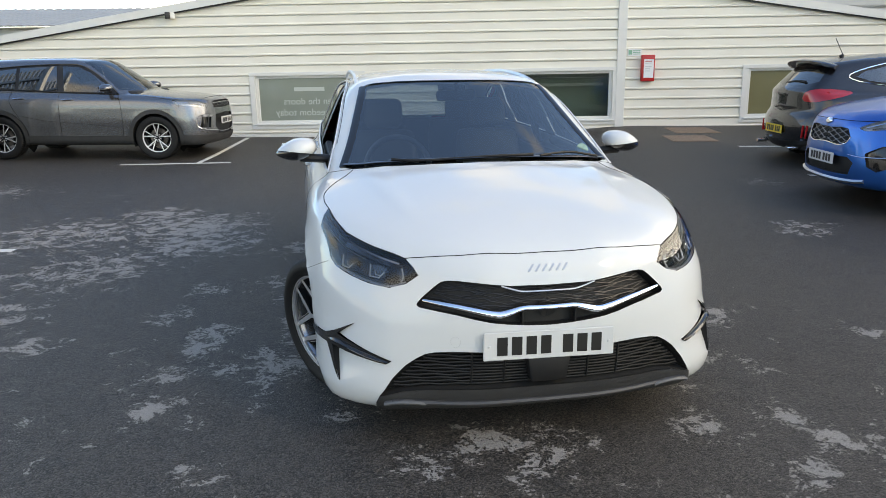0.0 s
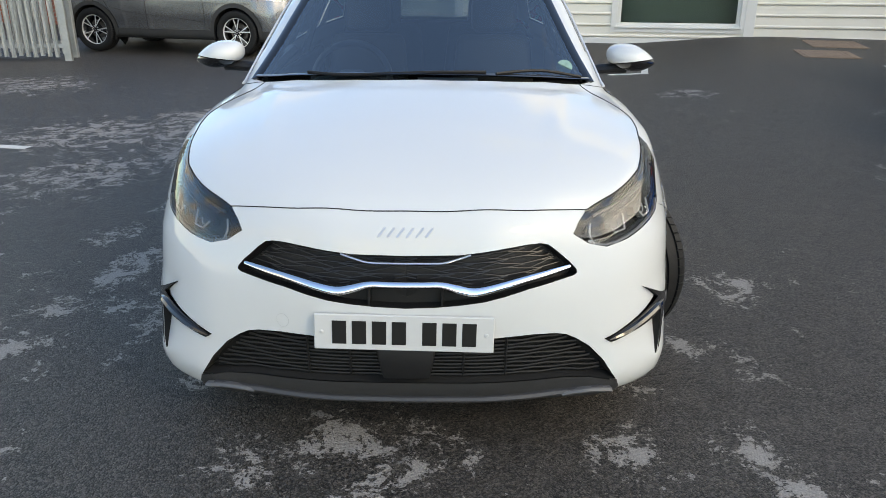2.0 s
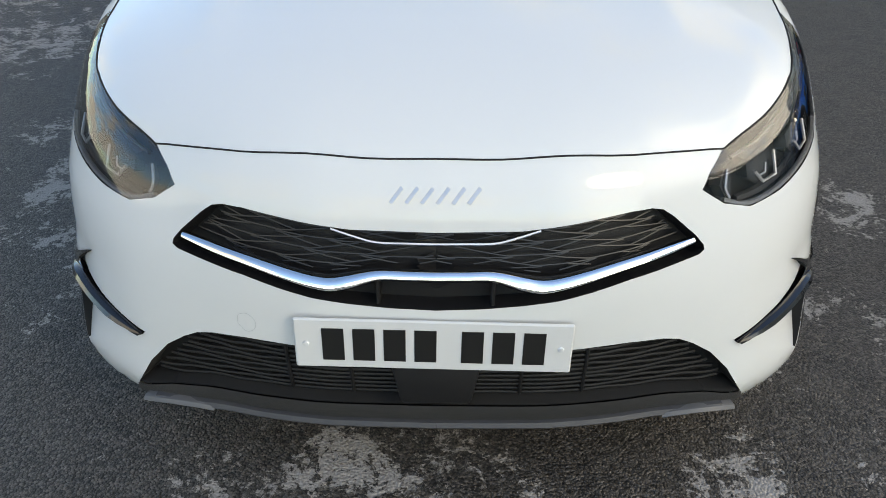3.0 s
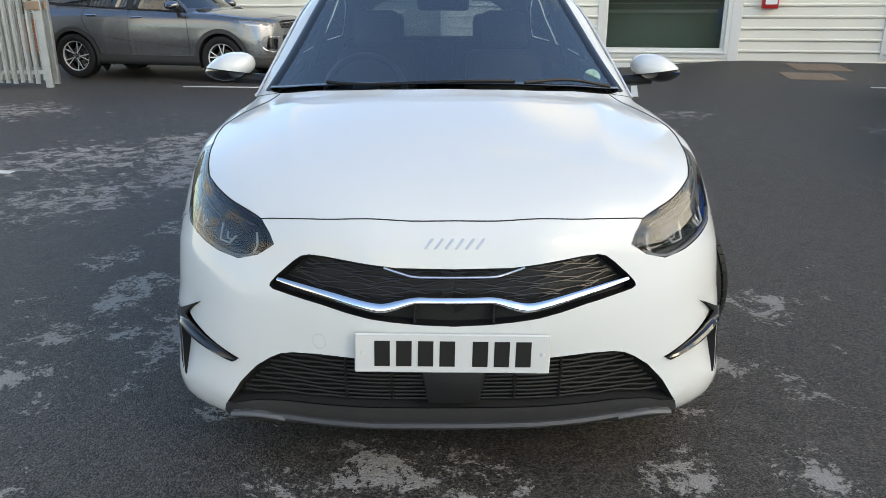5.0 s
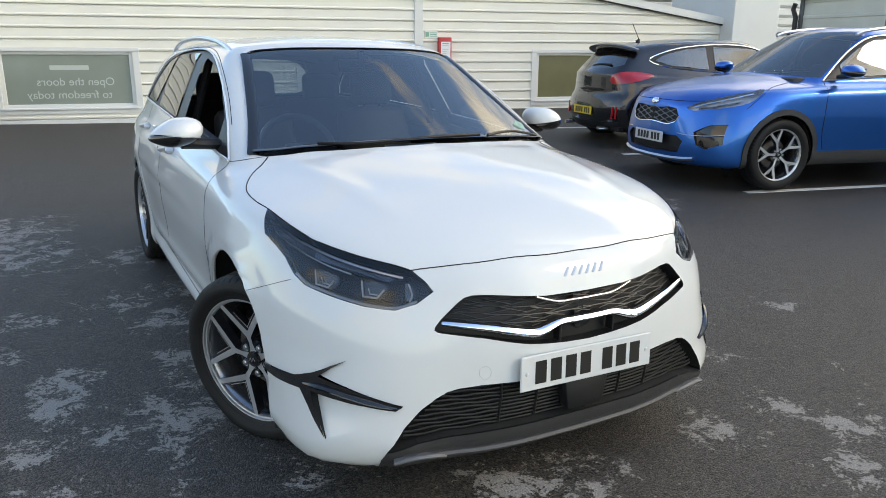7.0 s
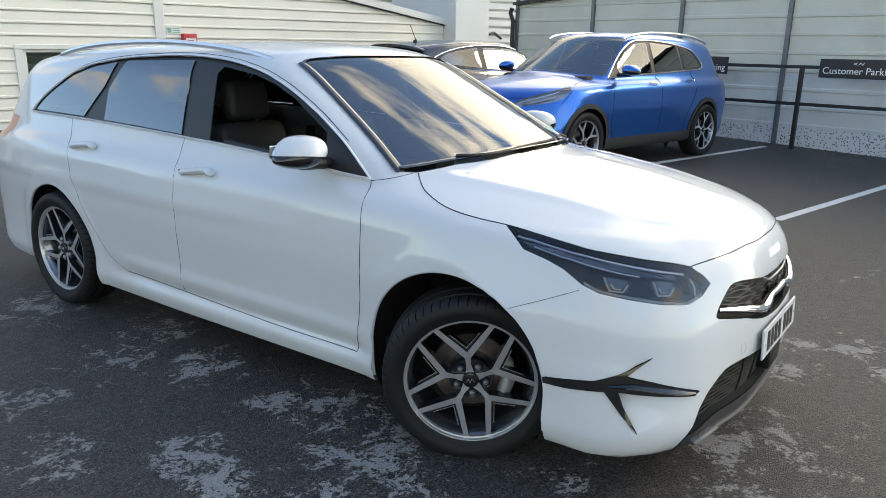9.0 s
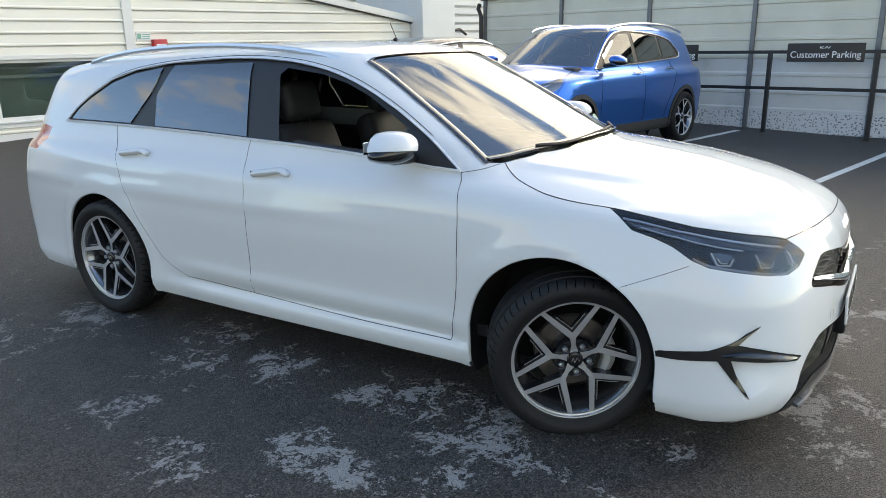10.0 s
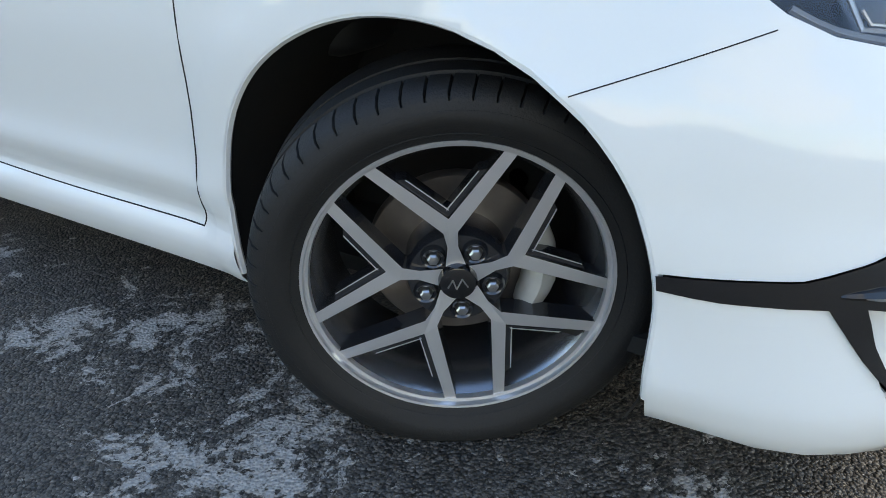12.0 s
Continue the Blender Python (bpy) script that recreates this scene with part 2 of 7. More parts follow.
def spline(table):
    """A smooth function through (x, value) pairs, flat past the ends (monotone cubic)."""
    xs = np.array([p[0] for p in table], float)
    ys = np.array([p[1] for p in table], float)
    h = np.diff(xs)
    d = np.diff(ys) / h
    m = np.zeros(len(xs))
    m[1:-1] = np.where(d[1:] * d[:-1] > 0, 2 * d[1:] * d[:-1] / np.where(np.abs(d[1:] + d[:-1]) < 1e-12, 1, d[1:] + d[:-1]), 0)
    m[0], m[-1] = d[0], d[-1]

    def f(x):
        x = np.clip(x, xs[0], xs[-1])
        i = np.clip(np.searchsorted(xs, x) - 1, 0, len(xs) - 2)
        t = (x - xs[i]) / h[i]
        return (2 * t ** 3 - 3 * t * t + 1) * ys[i] + (t ** 3 - 2 * t * t + t) * h[i] * m[i] + (3 * t * t - 2 * t ** 3) * ys[i + 1] + (t ** 3 - t * t) * h[i] * m[i + 1]
    return f


def smax(a, b, k):
    h = np.clip(0.5 + 0.5 * (a - b) / k, 0, 1)
    return b + (a - b) * h + k * h * (1 - h)


def smin(a, b, k):
    return -smax(-a, -b, k)


def car_field(c):
    """How far a point is outside of the car's skin, from its curves."""
    nose_plan, nose_side, bonnet, side, taper = (spline(c[k]) for k in ("nose_plan", "nose_side", "bonnet", "side", "taper"))
    cabin, roof, tail, sweep = (spline(c[k]) for k in ("cabin", "roof", "tail", "sweep"))
    slim = spline(c["slim"])
    screen_y, screen_z, screen_run = c["screen"]

    def field(p):
        x, y, z = np.abs(p[..., 0]), p[..., 1], p[..., 2]
        f = nose_side(z) + nose_plan(x) * sweep(z) + slim(x) * np.clip((0.62 - z) / 0.12, 0, 1) - y
        ridge = 0.007 * np.exp(-((x - 0.44 - 0.16 * (y - 0.2)) / 0.045) ** 2) * np.clip((y - 0.25) / 0.4, 0, 1) if c["tuck"] else 0.0
        g = z - (bonnet(y) - c["crown"] * (x / 0.8) ** 2.2 + ridge)
        ring = sum(0.007 / (1 + np.exp((np.hypot(y - a, z - 0.335) - 0.425) / 0.006)) for a in c["axles"]) if c["tuck"] else 0.0
        flare = ring + sum(0.010 * np.exp(-((y - a) / 0.42) ** 4) * np.exp(-((z - 0.42) / 0.3) ** 4) for a in c["axles"])
        doors = np.clip((y - 1.15) / 0.2, 0, 1) * np.clip((3.05 - y) / 0.3, 0, 1)
        tuck = c["tuck"] * doors * (np.exp(-((z - 0.288) / 0.03) ** 2) + 0.10 * np.exp(-((z - 0.47) / 0.09) ** 2) - 0.35 * np.exp(-((z - 0.365) / 0.03) ** 2))
        s = x - (side(z) + taper(y) * (0.55 + 0.6 * z) + flare - tuck)
        r = y - (tail(z) - c["tail_round"] * (x / 0.75) ** 2.5)
        body = smax(smax(smax(smax(f, g, 0.07), s, c["edge"]), r, 0.12), c["floor"] + 0.012 * np.clip((y - 0.5) / 0.4, 0, 1) - z, c["floor_edge"])
        scr = (screen_y + (z - screen_z) * screen_run + c["screen_round"] * (x / 0.65) ** 2 - y) * 0.45
        rf = z - (roof(y) - c["roof_crown"] * (x / 0.58) ** 2.4)
        cs = (x - (cabin(y) - c["lean"] * (z - 0.95) - 0.12 * np.maximum(z - 0.95, 0) ** 2)) * 0.9
        rr = (y - (c["hatch"][0] - (np.maximum(z, c["belt"]) - 0.95) * c["hatch"][1] - 0.14 * (x / 0.65) ** 2)) * 0.8
        top = smax(smax(smax(rf, cs, 0.09), scr, 0.05), rr, 0.07)
        return smin(body, smax(top, 0.7 - z, 0.05), 0.025)
    return field


def car_skin(c, fine=1.0):
    """The half x <= 0 of a car's skin as a grid of quads."""
    field = car_field(c)
    y0, y1, zc = c["core"]
    q = np.linspace(0, 5.0, int(64 * fine))
    fr = np.concatenate([np.arctan(q), np.linspace(math.atan(5.0), math.pi / 2, int(18 * fine))[1:]])
    rows = [((0, y0, zc), math.cos(a), -math.sin(a)) for a in fr[::-1]]
    rows += [((0, y, zc), 1.0, 0.0) for y in np.linspace(y0, y1, int(84 * fine))[1:-1]]
    rows += [((0, y1, zc), math.cos(a), math.sin(a)) for a in np.linspace(0, math.pi / 2, int(40 * fine))]
    th = np.linspace(-math.pi / 2, math.pi / 2, int(104 * fine))
    if c["tuck"]:
        th = np.unique(np.concatenate([th, np.linspace(-0.44, -0.22, 20)]))
    o = np.array([r[0] for r in rows], float)[:, None, :]
    cs = np.array([r[1] for r in rows])[:, None]
    fs = np.array([r[2] for r in rows])[:, None]
    d = np.stack([-np.cos(th)[None, :] * cs, np.broadcast_to(fs, (len(rows), len(th))), np.sin(th)[None, :] * cs], -1)
    lo, hi = np.zeros(d.shape[:2]), np.full(d.shape[:2], 3.0)
    for _ in range(40):
        mid = (lo + hi) / 2
        inside = field(o + d * mid[..., None]) < 0
        lo, hi = np.where(inside, mid, lo), np.where(inside, hi, mid)
    pts = o + d * lo[..., None]
    bm = bmesh.new()
    grid = [[bm.verts.new(p) for p in row] for row in pts.tolist()]
    for a, b in zip(grid, grid[1:]):
        for j in range(len(th) - 1):
            bm.faces.new((a[j], b[j], b[j + 1], a[j + 1]))
    bmesh.ops.remove_doubles(bm, verts=bm.verts, dist=0.0004)
    for v in bm.verts:
        if abs(v.co.x) < 0.002:
            v.co.x = 0
    bmesh.ops.recalc_face_normals(bm, faces=bm.faces)
    return bm


SIDE_VIEW = (Vector((0, 1, 0)), Vector((0, 0, 1)))
FRONT_VIEW = (Vector((1, 0, 0)), Vector((0, 0, 1)))
TOP_VIEW = (Vector((1, 0, 0)), Vector((0, 1, 0)))
CORNER_VIEW = (Vector((1, -1, 0)).normalized(), Vector((0, 0, 1)))


def inside(poly, s, t):
    hit = False
    for (a, b), (c, d) in zip(poly, poly[1:] + poly[:1]):
        if (b > t) != (d > t) and s < (c - a) * (t - b) / (d - b) + a:
            hit = not hit
    return hit


def carve(bm, poly, view, cond):
    """Cuts an outline, seen along a view, into the skin and returns the faces inside it."""
    es, et = view
    ss, ts = [p[0] for p in poly], [p[1] for p in poly]
    box_ = (min(ss) - 0.01, max(ss) + 0.01, min(ts) - 0.01, max(ts) + 0.01)

    def near(f):
        sv, tv = [es.dot(v.co) for v in f.verts], [et.dot(v.co) for v in f.verts]
        return max(sv) > box_[0] and min(sv) < box_[1] and max(tv) > box_[2] and min(tv) < box_[3]
    faces = [f for f in bm.faces if cond(f.calc_center_median()) and near(f)]
    geom = list({v for f in faces for v in f.verts}) + list({e for f in faces for e in f.edges}) + faces
    for (a, b), (c, d) in zip(poly, poly[1:] + poly[:1]):
        no = es * (d - b) - et * (c - a)
        if no.length < 1e-9:
            continue
        geom = bmesh.ops.bisect_plane(bm, geom=geom, dist=1e-6, plane_co=es * a + et * b, plane_no=no.normalized())["geom"]
    out = []
    for f in geom:
        if isinstance(f, bmesh.types.BMFace):
            m = f.calc_center_median()
            if inside(poly, es.dot(m), et.dot(m)):
                out.append(f)
    return out


def take(bm, faces, mirror=False, push=0.0, drop=True):
    """Moves faces out of a skin into a mesh of their own, mirrored and pushed inwards on wish."""
    o = bmesh.new()
    made = {}
    for f in faces:
        vs = []
        for v in f.verts:
            if v not in made:
                co = v.co - v.normal * push
                made[v] = o.verts.new((-co.x, co.y, co.z) if mirror else co)
            vs.append(made[v])
        try:
            o.faces.new(vs[::-1] if mirror else vs)
        except ValueError:
            pass
    if drop:
        bmesh.ops.delete(bm, geom=faces, context="FACES")
    return o


def join(a, b):
    """Adds mesh b to a."""
    me = bpy.data.meshes.new("tmp")
    b.to_mesh(me)
    b.free()
    a.from_mesh(me)
    bpy.data.meshes.remove(me)
    return a


def mirrored(bm):
    o = bm.copy()
    for v in o.verts:
        v.co.x = -v.co.x
    bmesh.ops.reverse_faces(o, faces=o.faces)
    return o


def both(bm):
    """The half and its mirror image in one mesh."""
    bm = join(bm, mirrored(bm))
    bmesh.ops.remove_doubles(bm, verts=[v for v in bm.verts if abs(v.co.x) < 0.0005], dist=0.0003)
    return bm


def circle(cy, cz, r, n=40, a0=0, a1=360):
    return [(cy + r * math.cos(radians(a0 + (a1 - a0) * i / n)), cz + r * math.sin(radians(a0 + (a1 - a0) * i / n))) for i in range(n)]


ESTATE = {
    "nose_plan": [(0, 0), (0.2, 0.004), (0.35, 0.024), (0.48, 0.058), (0.6, 0.098), (0.7, 0.148), (0.78, 0.21), (0.84, 0.29), (0.9, 0.42)],
    "nose_side": [(0.15, 0.06), (0.2, 0.025), (0.25, 0.008), (0.39, -0.012), (0.5, -0.012), (0.57, -0.008), (0.63, 0.002), (0.7, 0.018), (0.75, 0.04), (0.8, 0.075), (0.85, 0.16), (0.9, 0.3)],
    "sweep": [(0.18, 0.82), (0.3, 0.88), (0.42, 1.0), (0.52, 1.18), (0.62, 1.42), (0.72, 1.68), (0.82, 1.9), (1.0, 1.95)],
    "bonnet": [(0.0, 0.79), (0.08, 0.815), (0.2, 0.855), (0.4, 0.905), (0.6, 0.945), (0.8, 0.975), (1.0, 1.0), (1.2, 1.015), (1.6, 1.02), (3.0, 1.03), (4.0, 1.02), (4.6, 0.98)],
    "slim": [(0.5, 0.0), (0.6, 0.004), (0.7, 0.02), (0.78, 0.036), (0.84, 0.048), (0.9, 0.06)],
    "crown": 0.10, "edge": 0.08, "floor": 0.158, "floor_edge": 0.022, "tuck": 0.02,
    "side": [(0.15, 0.842), (0.2, 0.862), (0.25, 0.873), (0.32, 0.871), (0.42, 0.877), (0.54, 0.890), (0.64, 0.899), (0.72, 0.899), (0.8, 0.893), (0.88, 0.878), (0.94, 0.84), (1.0, 0.79)],
    "taper": [(0, 0), (2.4, 0), (3.0, -0.012), (3.3, -0.022), (3.6, -0.035), (4.0, -0.07), (4.3, -0.12), (4.6, -0.22)],
    "tail": [(0.15, 4.45), (0.25, 4.55), (0.5, 4.62), (0.75, 4.6), (0.9, 4.57), (1.0, 4.53), (1.1, 4.5)],
    "tail_round": 0.12,
    "axles": (0.88, 3.53),
    "screen": (1.02, 1.0, 2.05), "screen_round": 0.24,
    "roof": [(1.2, 1.22), (1.6, 1.35), (1.85, 1.41), (2.1, 1.435), (2.5, 1.45), (3.0, 1.445), (3.6, 1.418), (4.0, 1.385), (4.45, 1.325)],
    "roof_crown": 0.055,
    "cabin": [(0.9, 0.74), (1.3, 0.768), (1.8, 0.8), (2.4, 0.812), (3.1, 0.8), (3.6, 0.775), (4.0, 0.742), (4.4, 0.68)],
    "lean": 0.42, "hatch": (4.50, 0.35), "belt": 0.0,
    "core": (1.15, 3.7, 0.62),
}

# ---- setting: ground, buildings, fences ----
TURN = radians(-12.0)
UV = Matrix.Rotation(TURN, 4, "Z")
UVT = UV @ Matrix.Rotation(-0.0095, 4, "Y")
RISE_R = spline([(1.2, 0.0), (1.9, 0.004), (4.1, 0.055), (6.5, 0.11), (8.9, 0.2), (12.3, 0.27)])
RISE_L = spline([(7.5, 0.0), (9.0, 0.008), (12.3, 0.085)])


def rise(u, v):
    """Height of the yard, which climbs gently towards the buildings."""
    t = min(max((u - 0.3) / 2.7, 0), 1)
    b = t * t * (3 - 2 * t)
    return float(RISE_R(v)) * b + float(RISE_L(v)) * (1 - b)


BARE_BY_FLANK = ((-0.88, 1.44, 0.22), (-1.0, 1.09, 0.25), (-1.12, 1.2, 0.15), (-1.02, 1.66, 0.15), (-1.45, 1.63, 0.14), (-1.5, 1.38, 0.13), (-1.36, 1.05, 0.1), (-0.9, 2.2, 0.2),
                 (-0.81, 2.76, 0.24), (-1.15, 2.6, 0.2), (-1.6, 2.48, 0.22), (-1.76, 1.97, 0.18), (-1.0, 3.57, 0.33), (-0.77, 0.42, 0.09), (-1.61, 0.66, 0.11), (-1.64, 0.99, 0.1), (-1.37, 0.03, 0.1))
BARE_BY_NOSE = ((-0.18, 0.1, 0.2), (0.03, 0.07, 0.2), (-0.48, -0.04, 0.15), (-0.1, -0.14, 0.14), (0.67, 0.06, 0.17), (1.08, 0.04, 0.16), (1.31, 0.57, 0.14), (1.1, 0.76, 0.15), (0.78, 0.45, 0.14),
                (1.17, -0.18, 0.17), (1.44, 1.28, 0.18), (2.15, 0.88, 0.15), (0.9, -0.39, 0.14))
BARE_IN_YARD = ((-2.5, 3.1, 0.6), (-1.8, 3.9, 0.6), (-1.95, 4.7, 0.6), (-2.35, 5.3, 0.4), (-2.45, 1.55, 0.18), (2.85, 6.6, 0.34), (-5.0, 7.1, 0.8), (-3.2, 4.4, 0.8), (-3.0, 2.2, 0.5), (4.4, 5.3, 0.3), (3.4, 3.2, 0.3))


def asphalt():
    m = bpy.data.materials.new("worn_asphalt")
    m.use_nodes = True
    n, l = m.node_tree.nodes, m.node_tree.links
    b = n["Principled BSDF"]
    co = n.new("ShaderNodeTexCoord")

    def noise_node(scale, detail, rough=0.5, distort=0.0):
        t = n.new("ShaderNodeTexNoise")
        t.inputs["Scale"].default_value, t.inputs["Detail"].default_value = scale, detail
        t.inputs["Roughness"].default_value, t.inputs["Distortion"].default_value = rough, distort
        l.new(co.outputs["Object"], t.inputs["Vector"])
        return t.outputs["Fac"]

    def math_node(op, a, c):
        t = n.new("ShaderNodeMath")
        t.operation = op
        for i, v in enumerate((a, c)):
            if isinstance(v, (int, float)):
                t.inputs[i].default_value = v
            else:
                l.new(v, t.inputs[i])
        return t.outputs[0]

    def ramp(v, lo, hi, a=0.0, c=1.0):
        t = n.new("ShaderNodeMapRange")
        t.inputs["From Min"].default_value, t.inputs["From Max"].default_value = lo, hi
        t.inputs["To Min"].default_value, t.inputs["To Max"].default_value = a, c
        l.new(v, t.inputs["Value"])
        return t.outputs[0]

    def mix(f, a, c):
        t = n.new("ShaderNodeMixRGB")
        l.new(f, t.inputs[0])
        for i, v in ((1, a), (2, c)):
            if isinstance(v, tuple):
                t.inputs[i].default_value = (*v, 1)
            else:
                l.new(v, t.inputs[i])
        return t.outputs[0]
    big = noise_node(0.55, 2, 0.5)
    mid = noise_node(7.5, 12, 0.74, 0.6)
    chip = noise_node(48.0, 4, 0.7)
    flat = n.new("ShaderNodeVectorMath")
    flat.operation = "MULTIPLY"
    flat.inputs[1].default_value = (1, 1, 0)
    l.new(co.outputs["Object"], flat.inputs[0])
    # where the top layer has broken away: x, y and reach of each bare place
    shed_top = None
    for x, y, r in BARE_BY_FLANK + BARE_BY_NOSE + BARE_IN_YARD:
        d = n.new("ShaderNodeVectorMath")
        d.operation = "DISTANCE"
        l.new(flat.outputs[0], d.inputs[0])
        d.inputs[1].default_value = (x, y, 0)
        w = n.new("ShaderNodeMapRange")
        w.interpolation_type = "SMOOTHSTEP"
        for k, v in (("From Min", r * 1.7), ("From Max", r * 0.25), ("To Min", 0.0), ("To Max", 0.104 if r < 0.35 else 0.108)):
            w.inputs[k].default_value = v
        l.new(d.outputs["Value"], w.inputs["Value"])
        shed_top = w.outputs[0] if shed_top is None else math_node("MAXIMUM", shed_top, w.outputs[0])
    xyz = n.new("ShaderNodeSeparateXYZ")
    l.new(co.outputs["Object"], xyz.inputs[0])
    clean = math_node("ADD", ramp(xyz.outputs["X"], 1.5, 3.0, -0.004, -0.022), shed_top)
    field = math_node("ADD", math_node("MULTIPLY", mid, 0.68), math_node("ADD", math_node("MULTIPLY", big, 0.2), math_node("ADD", math_node("MULTIPLY", chip, 0.28), clean)))
    fine = noise_node(170.0, 3, 0.6)
    field = math_node("ADD", field, math_node("MULTIPLY", fine, 0.10))
    bare = ramp(field, 0.724, 0.746)
    speck = n.new("ShaderNodeTexVoronoi")
    speck.inputs["Scale"].default_value = 165.0
    l.new(co.outputs["Object"], speck.inputs["Vector"])
    stone = n.new("ShaderNodeTexNoise")
    stone.inputs["Scale"].default_value, stone.inputs["Detail"].default_value = 150.0, 3
    l.new(co.outputs["Object"], stone.inputs["Vector"])
    tone = noise_node(7.0, 9, 0.75)
    black = mix(ramp(tone, 0.34, 0.66), (0.004, 0.0036, 0.0032), (0.034, 0.0295, 0.0255))
    black = mix(ramp(speck.outputs["Distance"], 0.0, 0.5), (0.10, 0.091, 0.082), black)
    sep = n.new("ShaderNodeSeparateColor")
    l.new(speck.outputs["Color"], sep.inputs[0])
    black = mix(ramp(sep.outputs[0], 0.45, 1.0, 0.0, 0.8), black, (0.135, 0.119, 0.104))
    grain = ramp(stone.outputs["Fac"], 0.66, 0.72)
    black = mix(math_node("MULTIPLY", grain, 0.9), black, (0.27, 0.245, 0.22))
    pale = mix(stone.outputs["Fac"], (0.10, 0.094, 0.087), (0.51, 0.475, 0.44))
    l.new(mix(bare, black, pale), b.inputs["Base Color"])
    l.new(mix(bare, (0.54, 0.54, 0.54), (0.85, 0.85, 0.85)), b.inputs["Roughness"])
    b.inputs["Specular IOR Level"].default_value = 0.36
    h = math_node("ADD", math_node("MULTIPLY", speck.outputs["Distance"], -0.7), math_node("MULTIPLY", bare, -0.25))
    bp = n.new("ShaderNodeBump")
    bp.inputs["Strength"].default_value, bp.inputs["Distance"].default_value = 1.0, 0.006
    l.new(h, bp.inputs["Height"])
    l.new(bp.outputs[0], b.inputs["Normal"])
    return m


M_ASPHALT = asphalt()
M_LINE = vary(mat("worn_white_road_paint", (0.62, 0.61, 0.57), 0.7), 14, 0.35, 0.3, 200)
M_CLAD = vary(mat("cream_white_cladding", (0.83, 0.79, 0.69), 0.45), 1.6, 0.08, 0.03, 60, 0.08)
M_TRIM = vary(mat("cream_white_trim", (0.74, 0.73, 0.69), 0.5), 3, 0.06)
M_CLAD2 = vary(mat("white_corrugated_sheet", (0.66, 0.67, 0.66), 0.45), 1.2, 0.08)
M_STEEL = vary(mat("galvanised_steel", (0.42, 0.44, 0.45), 0.42, 0.75), 14, 0.25, 0.05, 120, 0.1)
M_RUSTY = vary(mat("rusty_cast_iron", (0.27, 0.19, 0.135), 0.8), 9, 0.4, 0.3, 150)
M_BLACKSTEEL = vary(mat("black_painted_steel", (0.012, 0.012, 0.013), 0.45), 12, 0.3)
M_POLY = vary(mat("weathered_translucent_sheet", (0.58, 0.57, 0.49), 0.35), 1.4, 0.22, 0.02, 40, 0.12)
M_POLYLOW = vary(mat("milky_translucent_sheet", (0.62, 0.64, 0.63), 0.3), 1.8, 0.18, 0.02, 40, 0.1)
M_SIGN = mat("black_sign_panel", (0.012, 0.012, 0.013), 0.35)
M_WHITEINK = mat("white_lettering", (0.85, 0.85, 0.85), 0.5)
M_REDBOX = mat("red_painted_box", (0.5, 0.02, 0.02), 0.35)
M_FILM = vary(mat("grey_green_window_film", (0.26, 0.29, 0.245), 0.12, 0, 0.5), 2.0, 0.12)
M_FILMTEXT = mat("pale_film_lettering", (0.5, 0.53, 0.48), 0.4)
M_OLIVE = vary(mat("olive_window_blind", (0.2, 0.185, 0.1), 0.15, 0, 0.4), 2.5, 0.15)
# the dimness of a room behind the windows is put into this colour
M_ROOM = vary(mat("shaded_room_wall", (0.22, 0.24, 0.21), 0.8), 1.5, 0.2)
M_ROOF = vary(mat("grey_roof_sheet", (0.3, 0.31, 0.31), 0.5), 2, 0.15)
M_BRICK = vary(mat("red_brick", (0.3, 0.1, 0.065), 0.85), 6, 0.35, 0.3, 120)
M_MORTAR = vary(mat("grey_mortar", (0.3, 0.28, 0.25), 0.95), 20, 0.2)
M_LEAF = vary(mat("hedge_leaves", (0.05, 0.075, 0.025), 0.6), 5, 0.5)


